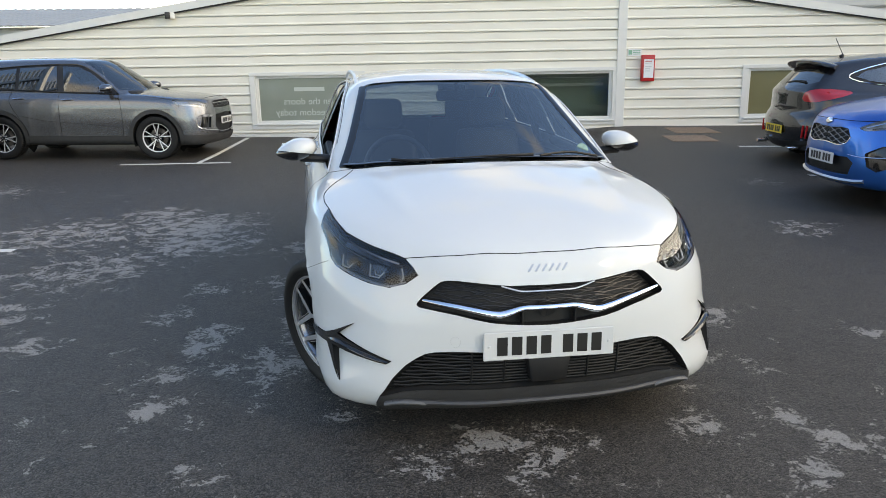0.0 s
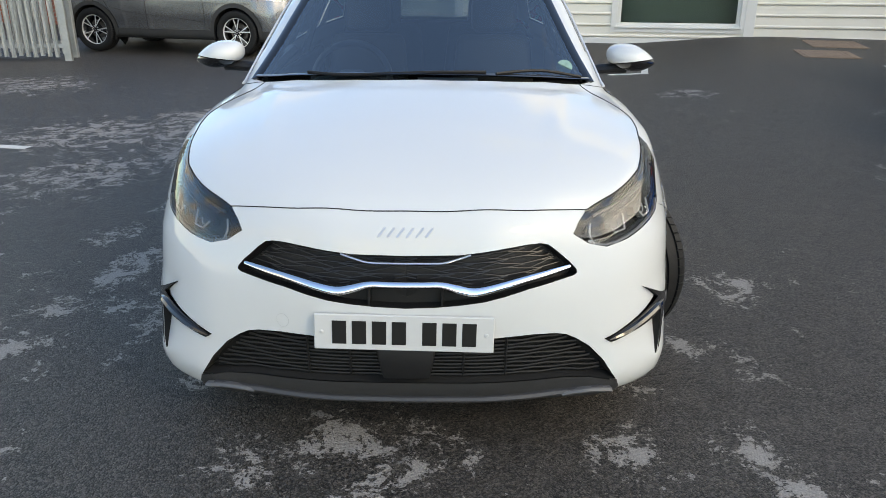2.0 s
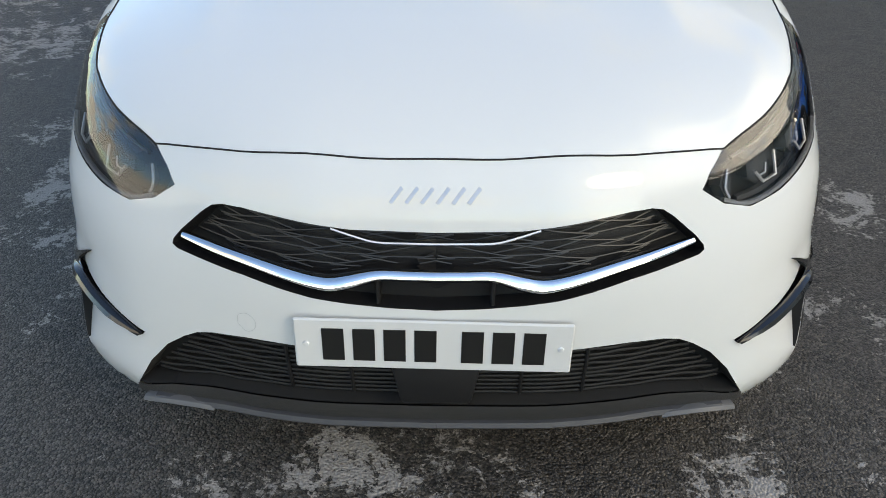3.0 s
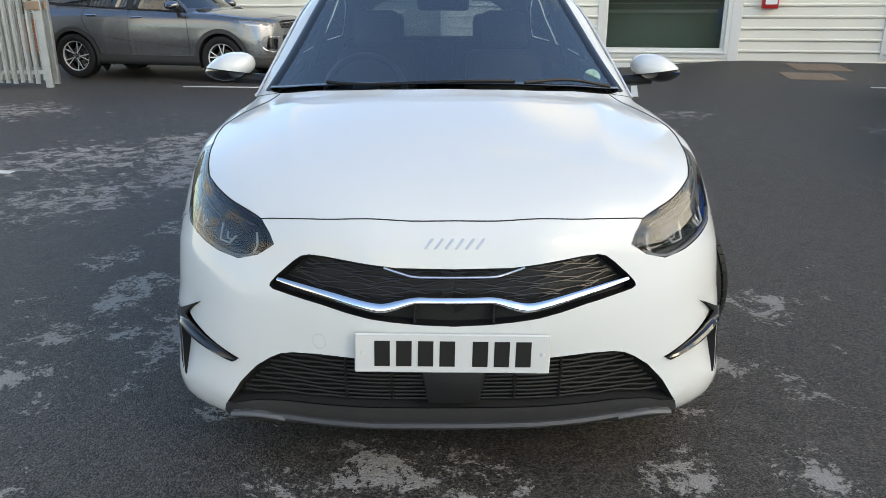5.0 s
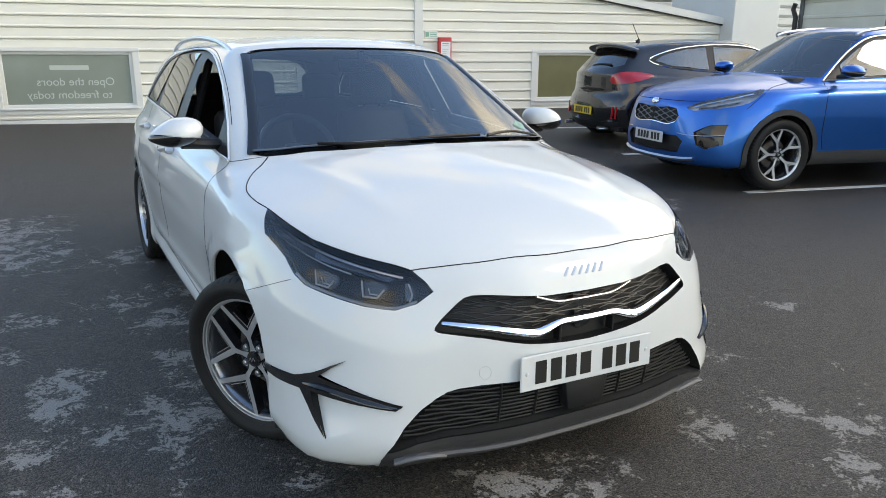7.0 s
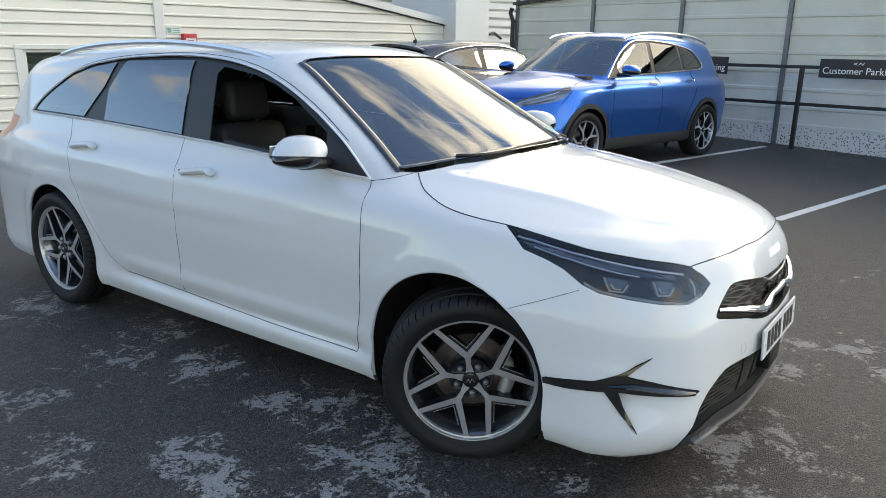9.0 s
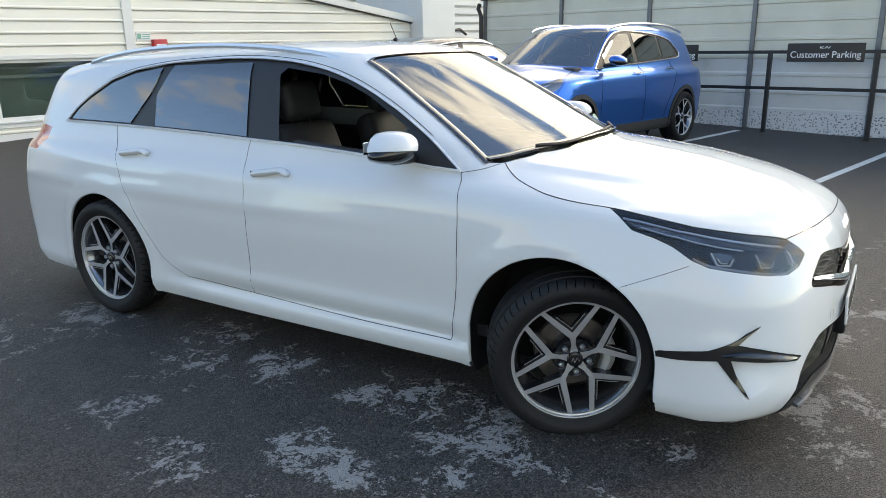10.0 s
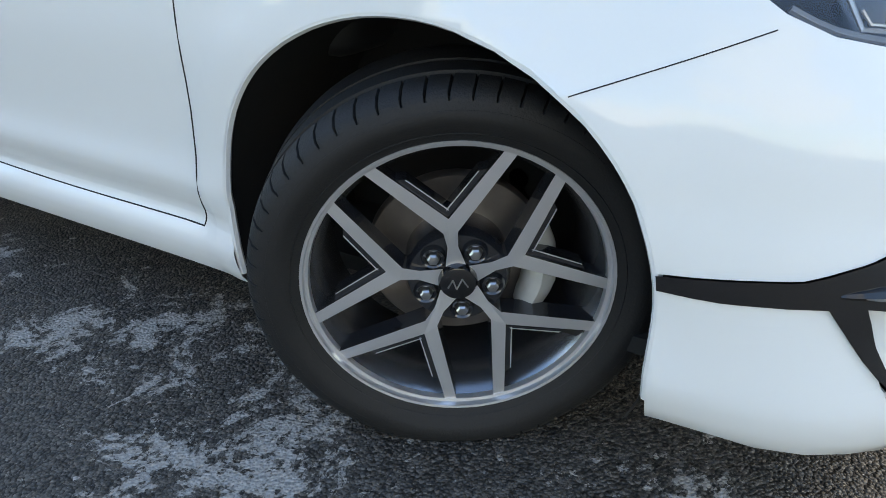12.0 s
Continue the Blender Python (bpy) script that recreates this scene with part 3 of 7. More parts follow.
def setting():
    # yard
    def span(a, b, step):
        return list(np.arange(a, b, step))
    us = [-900, -300, -100, -40, -22] + span(-16, 16, 0.5) + [16, 22, 40, 100, 300, 900]
    vs = [-900, -300, -100, -40, -15, -6] + span(-3, 15, 0.5) + [15, 22, 40, 100, 300, 900]
    gb = bmesh.new()
    grid = [[gb.verts.new(UV @ Vector((u, v, rise(u, v)))) for v in vs] for u in us]
    for a, b in zip(grid, grid[1:]):
        for j in range(len(vs) - 1):
            gb.faces.new((a[j], b[j], b[j + 1], a[j + 1]))
    bmesh.ops.recalc_face_normals(gb, faces=gb.faces)
    tagged(part("ground", gb, M_ASPHALT), "dark worn asphalt with pale bare patches", "ground", kind="structure")

    # bay markings, 3 mm thick
    def marking(u0, v0, u1, v1, w=0.09, name="bay_line"):
        bm = bmesh.new()
        d = Vector((u1 - u0, v1 - v0)).normalized()
        nn = Vector((-d.y, d.x)) * w / 2
        k = max(2, int(math.hypot(u1 - u0, v1 - v0) / 0.3))
        rows = []
        for i in range(k + 1):
            c = Vector((u0, v0)).lerp(Vector((u1, v1)), i / k)
            rows.append([bm.verts.new(UV @ Vector((q.x, q.y, rise(q.x, q.y) + h))) for q, h in ((c + nn, 0.0), (c + nn * 0.96, 0.004), (c - nn * 0.96, 0.004), (c - nn, 0.0))])
        for a, b in zip(rows, rows[1:]):
            for j in range(3):
                bm.faces.new((a[j], b[j], b[j + 1], a[j + 1]))
        bmesh.ops.recalc_face_normals(bm, faces=bm.faces)
        tagged(part(name, bm, M_LINE), "worn white painted bay line on asphalt", "road marking", "bay lines", "structure")
    for v in (1.68, 4.12, 6.52, 8.95):
        marking(3.92, v, 8.95, v)
    marking(-5.6, 8.5, -3.95, 8.72, 0.08)
    marking(-4.45, 8.66, -4.6, 11.95, 0.08)
    marking(-6.4, 3.05, -4.06, 3.17, 0.09)
    marking(0.45, 8.62, 0.98, 8.7, 0.09)
    marking(0.93, 8.7, 0.97, 9.75, 0.09)

    # two iron covers by the wall
    for u, v, w, d in ((3.86, 11.2, 0.78, 0.85), (3.46, 9.95, 0.74, 0.75)):
        bm = boxed((-w / 2, -d / 2, -0.03), (w / 2, d / 2, 0.012), 0.004)
        bars = []
        for i in range(10):
            bars.append(boxed((-w / 2 + 0.04 + i * (w - 0.08) / 10, -d / 2 + 0.04, 0.0115), (-w / 2 + 0.04 + (i + 0.55) * (w - 0.08) / 10, d / 2 - 0.04, 0.018)))
        ob = part("drain_cover", bm, M_RUSTY, smooth=False)
        for b in bars:
            part("bar", b, M_RUSTY, ob, smooth=False)
        ob.matrix_world = UV @ Matrix.Translation((u, v, rise(u, v))) @ Matrix.Rotation(0.022, 4, "X")
        tagged(ob, "rusty brown iron cover set in the asphalt", "drain cover", "drain covers")

    # gabled shed with clad front
    WV = 12.1
    PITCH = 0.187
    Z0 = -0.01

    def roofline(u):
        return 3.40 - 0.150 * abs(u + 0.35)
    U0, U1 = -9.95, 9.35
    wins = ((-4.42, -2.36), (0.51, 2.55), (5.14, 7.15))
    core = bmesh.new()
    zl, zh = Z0 + 2 * PITCH, Z0 + 7 * PITCH
    box(core, (U0, WV + 0.03, -0.4), (U1, WV + 0.2, zl))
    edges = [U0] + [x for w in wins for x in w] + [U1]
    for a, b in zip(edges[::2], edges[1::2]):
        box(core, (a, WV + 0.03, zl), (b, WV + 0.2, zh))
    poly = [(U0, zh), (U1, zh), (U1, roofline(U1)), (-0.35, roofline(-0.35)), (U0, roofline(U0))]
    prism(core, poly, 0.17, lambda s, t, d: (s, WV + 0.03 + d, t))
    core.transform(UVT)
    shed = tagged(part("wall_north", core, M_TRIM, smooth=False), "cream white clad gable wall of a shed", "wall", kind="structure")
    profile = [(0.032, 0.0), (0.032, 0.015), (-0.006, 0.0155), (-0.012, 0.022), (-0.012, 0.042), (-0.004, 0.052), (0.006, 0.056), (0.008, 0.120), (0.010, PITCH - 0.003), (0.030, PITCH)]
    for k in range(1, 19):
        z = Z0 + k * PITCH
        if z > 3.25:
            break
        cuts = [(2.63, 2.78)] + ([w for w in wins] if 2 <= k < 7 else [])
        if k >= 2:
            cuts += []
        ends = sorted(cuts)
        pos = U0
        segs = []
        for a, b in ends + [(U1, U1)]:
            if a > pos:
                segs.append((pos, a))
            pos = max(pos, b)
        for a, b in segs:
            bm = bmesh.new()
            L, R = [], []
            for d, h in profile:
                zz = z + h
                lim = max(0.02, (3.40 - zz) / 0.150)
                L.append(bm.verts.new((max(a, -0.35 - lim), WV + d, zz)))
                R.append(bm.verts.new((min(b, -0.35 + lim), WV + d, zz)))
            if L[0].co.x >= R[0].co.x - 0.05:
                bm.free()
                continue
            for i in range(len(profile) - 1):
                bm.faces.new((L[i], R[i], R[i + 1], L[i + 1]))
            bm.transform(UVT)
            part("cladding_board", bm, M_CLAD, shed, smooth=False)
    post = boxed((2.62, WV - 0.025, -0.3), (2.79, WV + 0.03, 2.93), 0.006)
    post.transform(UVT)
    part("cover_strip", post, M_TRIM, shed, smooth=False)
    plinth = boxed((U0, WV - 0.012, -0.3), (U1, WV + 0.03, Z0 + PITCH), 0.004)
    plinth.transform(UVT)
    part("base_flashing", plinth, M_TRIM, shed, smooth=False)
    corner = boxed((U0 - 0.08, WV - 0.02, -0.3), (U0 + 0.1, WV + 0.2, roofline(U0)), 0.006)
    corner.transform(UVT)
    part("corner_trim", corner, M_TRIM, shed, smooth=False)
    # roof edge
    for a, b in ((U0 - 0.35, -0.35), (-0.35, U1 + 0.1)):
        bm = bmesh.new()
        prism(bm, [(a, roofline(a) - 0.05), (b, roofline(b) - 0.05), (b, roofline(b) + 0.09), (a, roofline(a) + 0.09)], 0.13, lambda s, t, d: (s, WV - 0.09 + d, t))
        bm.transform(UVT)
        part("barge_board", bm, M_TRIM, shed, smooth=False)
        # black strip puts in the shade of the gap below the barge board
        bm = bmesh.new()
        prism(bm, [(a, roofline(a) - 0.075), (b, roofline(b) - 0.075), (b, roofline(b) - 0.048), (a, roofline(a) - 0.048)], 0.06, lambda s, t, d: (s, WV - 0.06 + d, t))
        bm.transform(UVT)
        part("drip_edge", bm, M_BLACKSTEEL, shed, smooth=False)
        bm = bmesh.new()
        prism(bm, [(a, roofline(a) - 0.02), (b, roofline(b) - 0.02), (b, roofline(b) + 0.07), (a, roofline(a) + 0.07)], 14.0, lambda s, t, d: (s, WV + 0.04 + d, t))
        bm.transform(UVT)
        tagged(part("roof_slope", bm, M_ROOF, smooth=False), "grey sheet roof of the shed", "roof", kind="structure")
    # side walls and an added back wall, coloured dark like a dim room
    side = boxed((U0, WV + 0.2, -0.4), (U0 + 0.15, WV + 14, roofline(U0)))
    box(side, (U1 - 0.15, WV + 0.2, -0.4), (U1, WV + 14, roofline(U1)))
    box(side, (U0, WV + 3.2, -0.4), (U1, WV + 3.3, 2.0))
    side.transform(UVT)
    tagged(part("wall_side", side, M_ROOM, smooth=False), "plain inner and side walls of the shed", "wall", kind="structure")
    # windows
    for i, (a, b) in enumerate(wins):
        w = thing("window_%d" % (i + 1), ("fixed window with grey-green film and reversed lettering", "fixed window with an added pale panel behind the glass", "fixed window with an olive blind behind it")[i], "window", UVT @ Matrix.Translation((a, WV, 0)), kind="structure")
        W = b - a
        lo, hi = zl, zh
        fr = bmesh.new()
        for p, q in (((-0.11, -0.018, lo - 0.09), (W + 0.11, 0.035, lo)), ((-0.11, -0.018, hi), (W + 0.11, 0.035, hi + 0.07)), ((-0.11, -0.018, lo), (0.0, 0.035, hi)), ((W, -0.018, lo), (W + 0.11, 0.035, hi))):
            box(fr, p, q, 0.004)
        part("window_surround", fr, M_TRIM, w, smooth=False)
        fr = bmesh.new()
        for p, q in (((0, 0.03, lo), (W, 0.09, lo + 0.07)), ((0, 0.03, hi - 0.05), (W, 0.09, hi)), ((0, 0.03, lo + 0.07), (0.06, 0.09, hi - 0.05)), ((W - 0.06, 0.03, lo + 0.07), (W, 0.09, hi - 0.05))):
            box(fr, p, q, 0.006)
        part("window_frame", fr, M_TRIM, w, "white window frame", smooth=False)
        sill = boxed((-0.04, -0.045, lo - 0.02), (W + 0.04, 0.03, lo + 0.012), 0.006)
        part("window_sill", sill, M_TRIM, w, smooth=False)
        pane = boxed((0.06, 0.06, lo + 0.07), (W - 0.06, 0.066, hi - 0.05))
        pn = part("pane", pane, (M_FILM, M_WALLWIN, M_OLIVE)[i], w, smooth=False)
        if i == 1:
            # pale panel added behind the glass so that the window looks lighter
            part("blind", boxed((-0.3, 0.75, lo - 0.3), (W + 0.3, 0.78, hi + 0.4)), M_BACKPANEL, w, "pale grey-green panel added to lighten the window", smooth=False)
            # two pale bars modelled in place of reflections in the pane
            bar = boxed((0.06, 0.6, 1.0), (W - 0.06, 0.66, 1.06), 0.01)
            part("inner_rail", bar, M_TRIM, w, smooth=False)
            bar = boxed((0.06, 0.5, 1.16), (W - 0.06, 0.54, 1.18), 0.005)
            part("inner_rail", bar, M_TRIM, w, smooth=False)
        if i == 0:
            flip = Matrix.Diagonal((-1, 1, 1, 1))
            for txt, z, s, x in (("Open the doors", 0.80, 0.185, 1.13), ("to freedom today", 0.585, 0.185, 1.02)):
                lettering(txt, s, M_FILMTEXT, w, Matrix.Translation((x, 0.058, z)) @ Matrix.Rotation(radians(90), 4, "X") @ flip, "reversed_lettering", 0.001)
            part("logo_bar", boxed((0.75, 0.056, 1.0), (1.35, 0.0595, 1.075)), M_FILMTEXT, w, smooth=False)
    # things on the wall
    bx = thing("call_point_box", "red box with a white instruction sheet on the clad wall", "fire box", UVT @ Matrix.Translation((3.2, WV - 0.02, 1.335)))
    part("case", boxed((-0.125, -0.09, -0.245), (0.125, 0.03, 0.245), 0.012, 2), M_REDBOX, bx)
    part("sheet", boxed((-0.085, -0.094, -0.18), (0.1, -0.088, 0.165)), M_PAPER, bx, "white instruction sheet", smooth=False)
    for z in (0.12, 0.085, 0.02, -0.02, -0.06):
        part("text_bar", boxed((-0.06, -0.096, z), (0.06 - 0.03 * (z < 0), -0.0935, z + 0.014)), M_REDBOX if z > 0.1 else M_SATIN, bx, smooth=False)
    sg = thing("small_notice", "small white notice with green print on the wall", "sign", UVT @ Matrix.Translation((2.95, WV - 0.006, 1.63)))
    part("panel", boxed((-0.13, -0.004, -0.065), (0.13, 0.012, 0.065)), M_PAPER, sg, smooth=False)
    part("pictogram", boxed((-0.115, -0.006, -0.04), (-0.045, -0.003, 0.045)), M_STICKER0, sg, smooth=False)
    for z in (0.03, 0.0, -0.03):
        part("text_bar", boxed((-0.03, -0.006, z - 0.008), (0.11, -0.003, z + 0.008)), M_STICKER0, sg, smooth=False)
    fl = thing("floodlight", "small black and white floodlight under the roof edge", "floodlight", UVT @ Matrix.Translation((-5.95, WV - 0.10, 2.46)) @ Matrix.Rotation(radians(25), 4, "Z") @ Matrix.Scale(0.7, 4))
    part("lamp_head", boxed((-0.11, -0.08, -0.09), (0.02, 0.06, 0.09), 0.015, 2), M_BLACKSTEEL, fl)
    part("bracket", boxed((0.02, -0.05, -0.08), (0.14, 0.12, 0.08), 0.012, 2), M_TRIM, fl)
    gp = thing("gutter", "grey box gutter with a downpipe at the corner of the shed", "gutter", UVT)
    part("trough", boxed((U0 - 0.42, WV - 0.3, 1.78), (U0 - 0.05, WV + 0.3, 1.90), 0.015), M_STEEL, gp, smooth=False)
    bm = bmesh.new()
    tube(bm, [(U0 - 0.2, WV - 0.02, -0.2), (U0 - 0.2, WV - 0.02, 1.8)], 0.05, 10)
    part("downpipe", bm, vary(mat("tan_downpipe", (0.45, 0.33, 0.22), 0.6), 5, 0.2), gp)

    # white pier and corrugated wall past the shed's corner
    pier = boxed((9.36, 11.7, -0.3), (10.45, 14.0, 5.0), 0.01)
    pier.transform(UVT)
    tagged(part("wall_pier", pier, M_CLAD2, smooth=False), "smooth white wall panel beside the shed", "wall", kind="structure")
    bm = bmesh.new()
    for i in range(26):
        z = 0.1 + i * 0.2
        prism(bm, [(0, z), (0.05, z + 0.03), (0.05, z + 0.14), (0, z + 0.17), (0, z + 0.2)], 6.5, lambda s, t, d: (10.45 + d, 12.4 - s, t))
    box(bm, (10.45, 12.4, -0.3), (17, 12.6, 5.3))
    bm.transform(UVT)
    tagged(part("wall_corrugated", bm, M_CLAD2, smooth=False), "white corrugated sheet wall behind the cars", "wall", kind="structure")
    pp = thing("drain_pipes", "white drain pipes clipped to a corrugated wall", "pipe", UVT)
    bm = bmesh.new()
    tube(bm, [(10.85, 12.22, 0), (10.85, 12.22, 4.5)], 0.05, 10)
    part("upright_pipe", bm, M_CLAD2, pp)
    bm = bmesh.new()
    tube(bm, [(10.85, 12.2, 1.7), (11.15, 12.2, 1.75), (11.4, 12.2, 1.62)], 0.035, 8)
    part("side_pipe", bm, M_BLACKSTEEL, pp)
    # high corrugated gable behind the shed
    bm = bmesh.new()
    for i in range(20):
        z = 1.9 + i * 0.25
        prism(bm, [(0, z), (0.05, z + 0.04), (0.05, z + 0.17), (0, z + 0.21), (0, z + 0.25)], 12, lambda s, t, d: (4.2 + d, 16.5 - s, t))
    box(bm, (4.2, 16.5, 0), (16.2, 16.7, 7.0))
    bm.transform(UVT)
    tagged(part("wall_far", bm, M_CLAD2, smooth=False), "tall pale corrugated wall behind the shed", "wall", kind="structure")

    # translucent sheet wall along the far side of the bays
    PU = 9.5
    pw = tagged(new("wall_translucent"), "wall of weathered translucent sheets between steel posts", "wall", kind="structure")
    stops = [9.95, 8.0, 6.1, 4.22, 2.36, 0.5, -1.4, -3.3, -5.2]
    for a, b in zip(stops, stops[1:]):
        for k in range(9):
            z = 0.34 + k * 0.28
            bm = bmesh.new()
            prof = [(0.0, 0.0), (-0.012, 0.012), (-0.012, 0.05), (0.0, 0.07), (0.002, 0.28)]
            L = [bm.verts.new((PU + d, a, z + h)) for d, h in prof]
            R = [bm.verts.new((PU + d, b, z + h)) for d, h in prof]
            for i in range(4):
                bm.faces.new((L[i], L[i + 1], R[i + 1], R[i]))
            bmesh.ops.recalc_face_normals(bm, faces=bm.faces)
            bm.transform(UV)
            part("sheet", bm, M_POLYLOW if k < 3 else M_POLY, pw, smooth=False)
        bm = boxed((PU - 0.01, b, 0.02), (PU + 0.03, a, 0.345))
        bm.transform(UV)
        part("perforated_strip", bm, M_PERF, pw, "white perforated metal strip", smooth=False)
    for v in stops:
        bm = boxed((PU - 0.05, v - 0.035, 0.0), (PU + 0.05, v + 0.035, 2.9), 0.005)
        bm.transform(UV)
        ps = part("steel_post", bm, M_STEELDARK, pw, "grey steel post", smooth=False)
    bm = boxed((PU + 0.08, -5.2, 0), (PU + 0.2, 9.95, 2.9))
    bm.transform(UV)
    part("backing", bm, M_POLY, pw, smooth=False)
    bm = bmesh.new()
    prism(bm, [(10.0, 2.36), (10.0, 2.42), (-5.2, 3.55), (-5.2, 3.49)], 0.5, lambda s, t, d: (PU - 0.12 + d, s, t))
    bm.transform(UV)
    part("roof_edge", bm, M_BLACKSTEEL, pw, smooth=False)
    bm = bmesh.new()
    tube(bm, [(PU - 0.12, 10.02, 2.3), (PU - 0.12, 10.06, 2.2), (PU - 0.1, 10.0, 2.05), (PU - 0.1, 10.0, 0.1)], 0.045, 10)
    bm.transform(UV)
    part("downpipe", bm, M_BLACKSTEEL, pw, "black downpipe")

    # black rail with parking signs
    RU = 9.08
    rl = thing("parking_rail", "black steel rail fence in front of the sheet wall", "fence", UV)
    for v in (6.9, 5.3, 3.76, 2.25, 0.7, -0.85, -2.4):
        zb = rise(RU, v)
        part("post", boxed((RU - 0.03, v - 0.03, zb - 0.1), (RU + 0.03, v + 0.03, 1.30), 0.005), M_BLACKSTEEL, rl, smooth=False)
    for z in (1.285, 0.735):
        part("rail", boxed((RU - 0.022, -2.4, z - 0.025), (RU + 0.022, 6.9, z + 0.025), 0.004), M_BLACKSTEEL, rl, smooth=False)
    for v0, first in ((2.41, True), (4.93, False)):
        s = thing("parking_sign", "black panel with white lettering fixed to the rail", "sign", UV @ Matrix.Translation((RU - 0.03, v0 + 0.545, 1.275)) @ Matrix.Rotation(radians(-90), 4, "Z"), "parking signs")
        part("panel", boxed((-0.545, -0.008, -0.135), (0.545, 0.008, 0.135), 0.008), M_SIGN, s, smooth=False)
        words = [lettering(w, 0.135, M_WHITEINK, s, Matrix(), "lettering", 0.001) for w in ("Customer", "Parking")]
        wide = [max(v.co.x for v in o.data.vertices) - min(v.co.x for v in o.data.vertices) for o in words]
        run = -(sum(wide) + 0.045) / 2
        for o, w in zip(words, wide):
            o.matrix_local = Matrix.Translation((run + w / 2, -0.009, -0.035)) @ Matrix.Rotation(radians(90), 4, "X")
            run += w + 0.045
        for x0, x1, za, zb in ((-0.07, -0.07, 0.055, 0.09), (-0.06, -0.025, 0.07, 0.09), (-0.06, -0.025, 0.07, 0.055), (-0.005, 0.02, 0.055, 0.09), (0.02, 0.045, 0.09, 0.055), (0.045, 0.07, 0.055, 0.09)):
            bm = bmesh.new()
            tube(bm, [(x0, -0.009, za), (x1, -0.009, zb)], 0.004, 5)
            part("logo_bar", bm, M_WHITEINK, s)

    # palisade gate
    ga = thing("palisade_gate", "galvanised steel palisade gate standing open", "gate", UV @ Matrix.Translation((-7.42, 7.98, 0)) @ Matrix.Rotation(radians(18), 4, "Z"))
    part("post", boxed((-0.05, -0.04, 0.0), (0.05, 0.04, 2.5), 0.006), M_STEEL, ga, smooth=False)
    for z in (0.22, 2.0):
        part("rail", boxed((-2.6, -0.02, z - 0.03), (-0.05, 0.02, z + 0.03), 0.004), M_STEEL, ga, smooth=False)
    for i in range(24):
        x = -0.15 - i * 0.103
        bm = bmesh.new()
        pr = [(x - 0.034, -0.022), (x - 0.022, -0.045), (x - 0.008, -0.03), (x + 0.008, -0.03), (x + 0.022, -0.045), (x + 0.034, -0.022), (x + 0.03, -0.022), (x, -0.024), (x - 0.03, -0.022)]
        lo = [bm.verts.new((a, b, 0.06 + 0.01 * (i % 3))) for a, b in pr[:6]]
        hi = [bm.verts.new((a, b, 2.3)) for a, b in pr[:6]]
        tip = bm.verts.new((x, -0.03, 2.4))
        for j in range(5):
            bm.faces.new((lo[j], lo[j + 1], hi[j + 1], hi[j]))
            bm.faces.new((hi[j], hi[j + 1], tip))
        part("pale", bm, M_STEEL, ga, smooth=False)
    part("latch", boxed((-0.14, -0.08, 1.08), (0.04, 0.06, 1.2), 0.01), M_RUSTY, ga, smooth=False)

    # the other leaf, folded back behind the first
    other = copy_thing(ga, UV @ Matrix.Translation((-7.62, 8.38, 0)) @ Matrix.Rotation(radians(11), 4, "Z"))
    tagged(other, "second galvanised palisade leaf folded behind the gate", "gate")

    # low brick wall and hedge past the gate
    bw = thing("brick_wall", "low red brick wall beyond the gate", "wall", UV @ Matrix.Translation((-16.5, 12.6, 0)))
    part("core", boxed((0, 0.012, -0.1), (6.2, 0.2, 0.80)), M_MORTAR, bw, smooth=False)
    me = None
    for r in range(10):
        for i in range(27):
            x = i * 0.225 + (0.11 if r % 2 else 0)
            if me is None:
                ob = part("brick", boxed((0, 0, 0), (0.215, 0.05, 0.065), 0.004), M_BRICK, bw, smooth=False)
                me = ob.data
            else:
                ob = new("brick", me)
                ob.parent = bw
            ob.matrix_local = Matrix.Translation((x, 0, 0.03 + r * 0.075))
    part("coping", boxed((-0.02, -0.03, 0.80), (6.25, 0.24, 0.86), 0.01), M_MORTAR, bw, smooth=False)
    rng = random.Random(4)
    hd = bmesh.new()
    for i in range(5200):
        x, y, z = rng.uniform(-17, -10.4), rng.gauss(14.2, 0.5), 0.4 + 1.7 * rng.random() ** 0.8
        s = rng.uniform(0.04, 0.1)
        a = Vector((rng.uniform(-1, 1), rng.uniform(-1, 1), rng.uniform(-1, 1))).normalized()
        b = a.orthogonal().normalized()
        c = Vector((x, y, z))
        hd.faces.new([hd.verts.new(c + a * s), hd.verts.new(c + b * s * 0.6), hd.verts.new(c - a * s), hd.verts.new(c - b * s * 0.6)])
    hd.transform(UV)
    tagged(part("hedge", hd, M_LEAF, smooth=False), "dark green leafy hedge behind the brick wall", "hedge", kind="stuff")
    # low shed with ribbed roof behind the gate
    fs = thing("far_shed", "pale low shed with a ribbed grey roof behind the yard", "shed", UV @ Matrix.Translation((-19, 19, 0)))
    part("wall", boxed((-6, 0, 0), (9.5, 7, 2.55)), M_CLAD2, fs, smooth=False)
    bm = bmesh.new()
    for i in range(52):
        prism(bm, [(i * 0.3 - 6.2, 0), (i * 0.3 - 6.12, 0.04), (i * 0.3 - 5.98, 0.04), (i * 0.3 - 5.9, 0)], 1, lambda s, t, d: (s, -0.4 + 4.5 * d, 2.55 + t + 0.75 * d))
    part("roof", bm, M_ROOF, fs, smooth=False)
    part("pole", tube(bmesh.new(), [(5.6, -0.6, 0), (5.6, -0.6, 6)], 0.06, 8), vary(mat("ochre_pole", (0.5, 0.33, 0.08), 0.6), 4, 0.2), fs)


M_BACKPANEL = vary(mat("grey_green_back_panel", (0.42, 0.47, 0.4), 0.8), 1.5, 0.15)
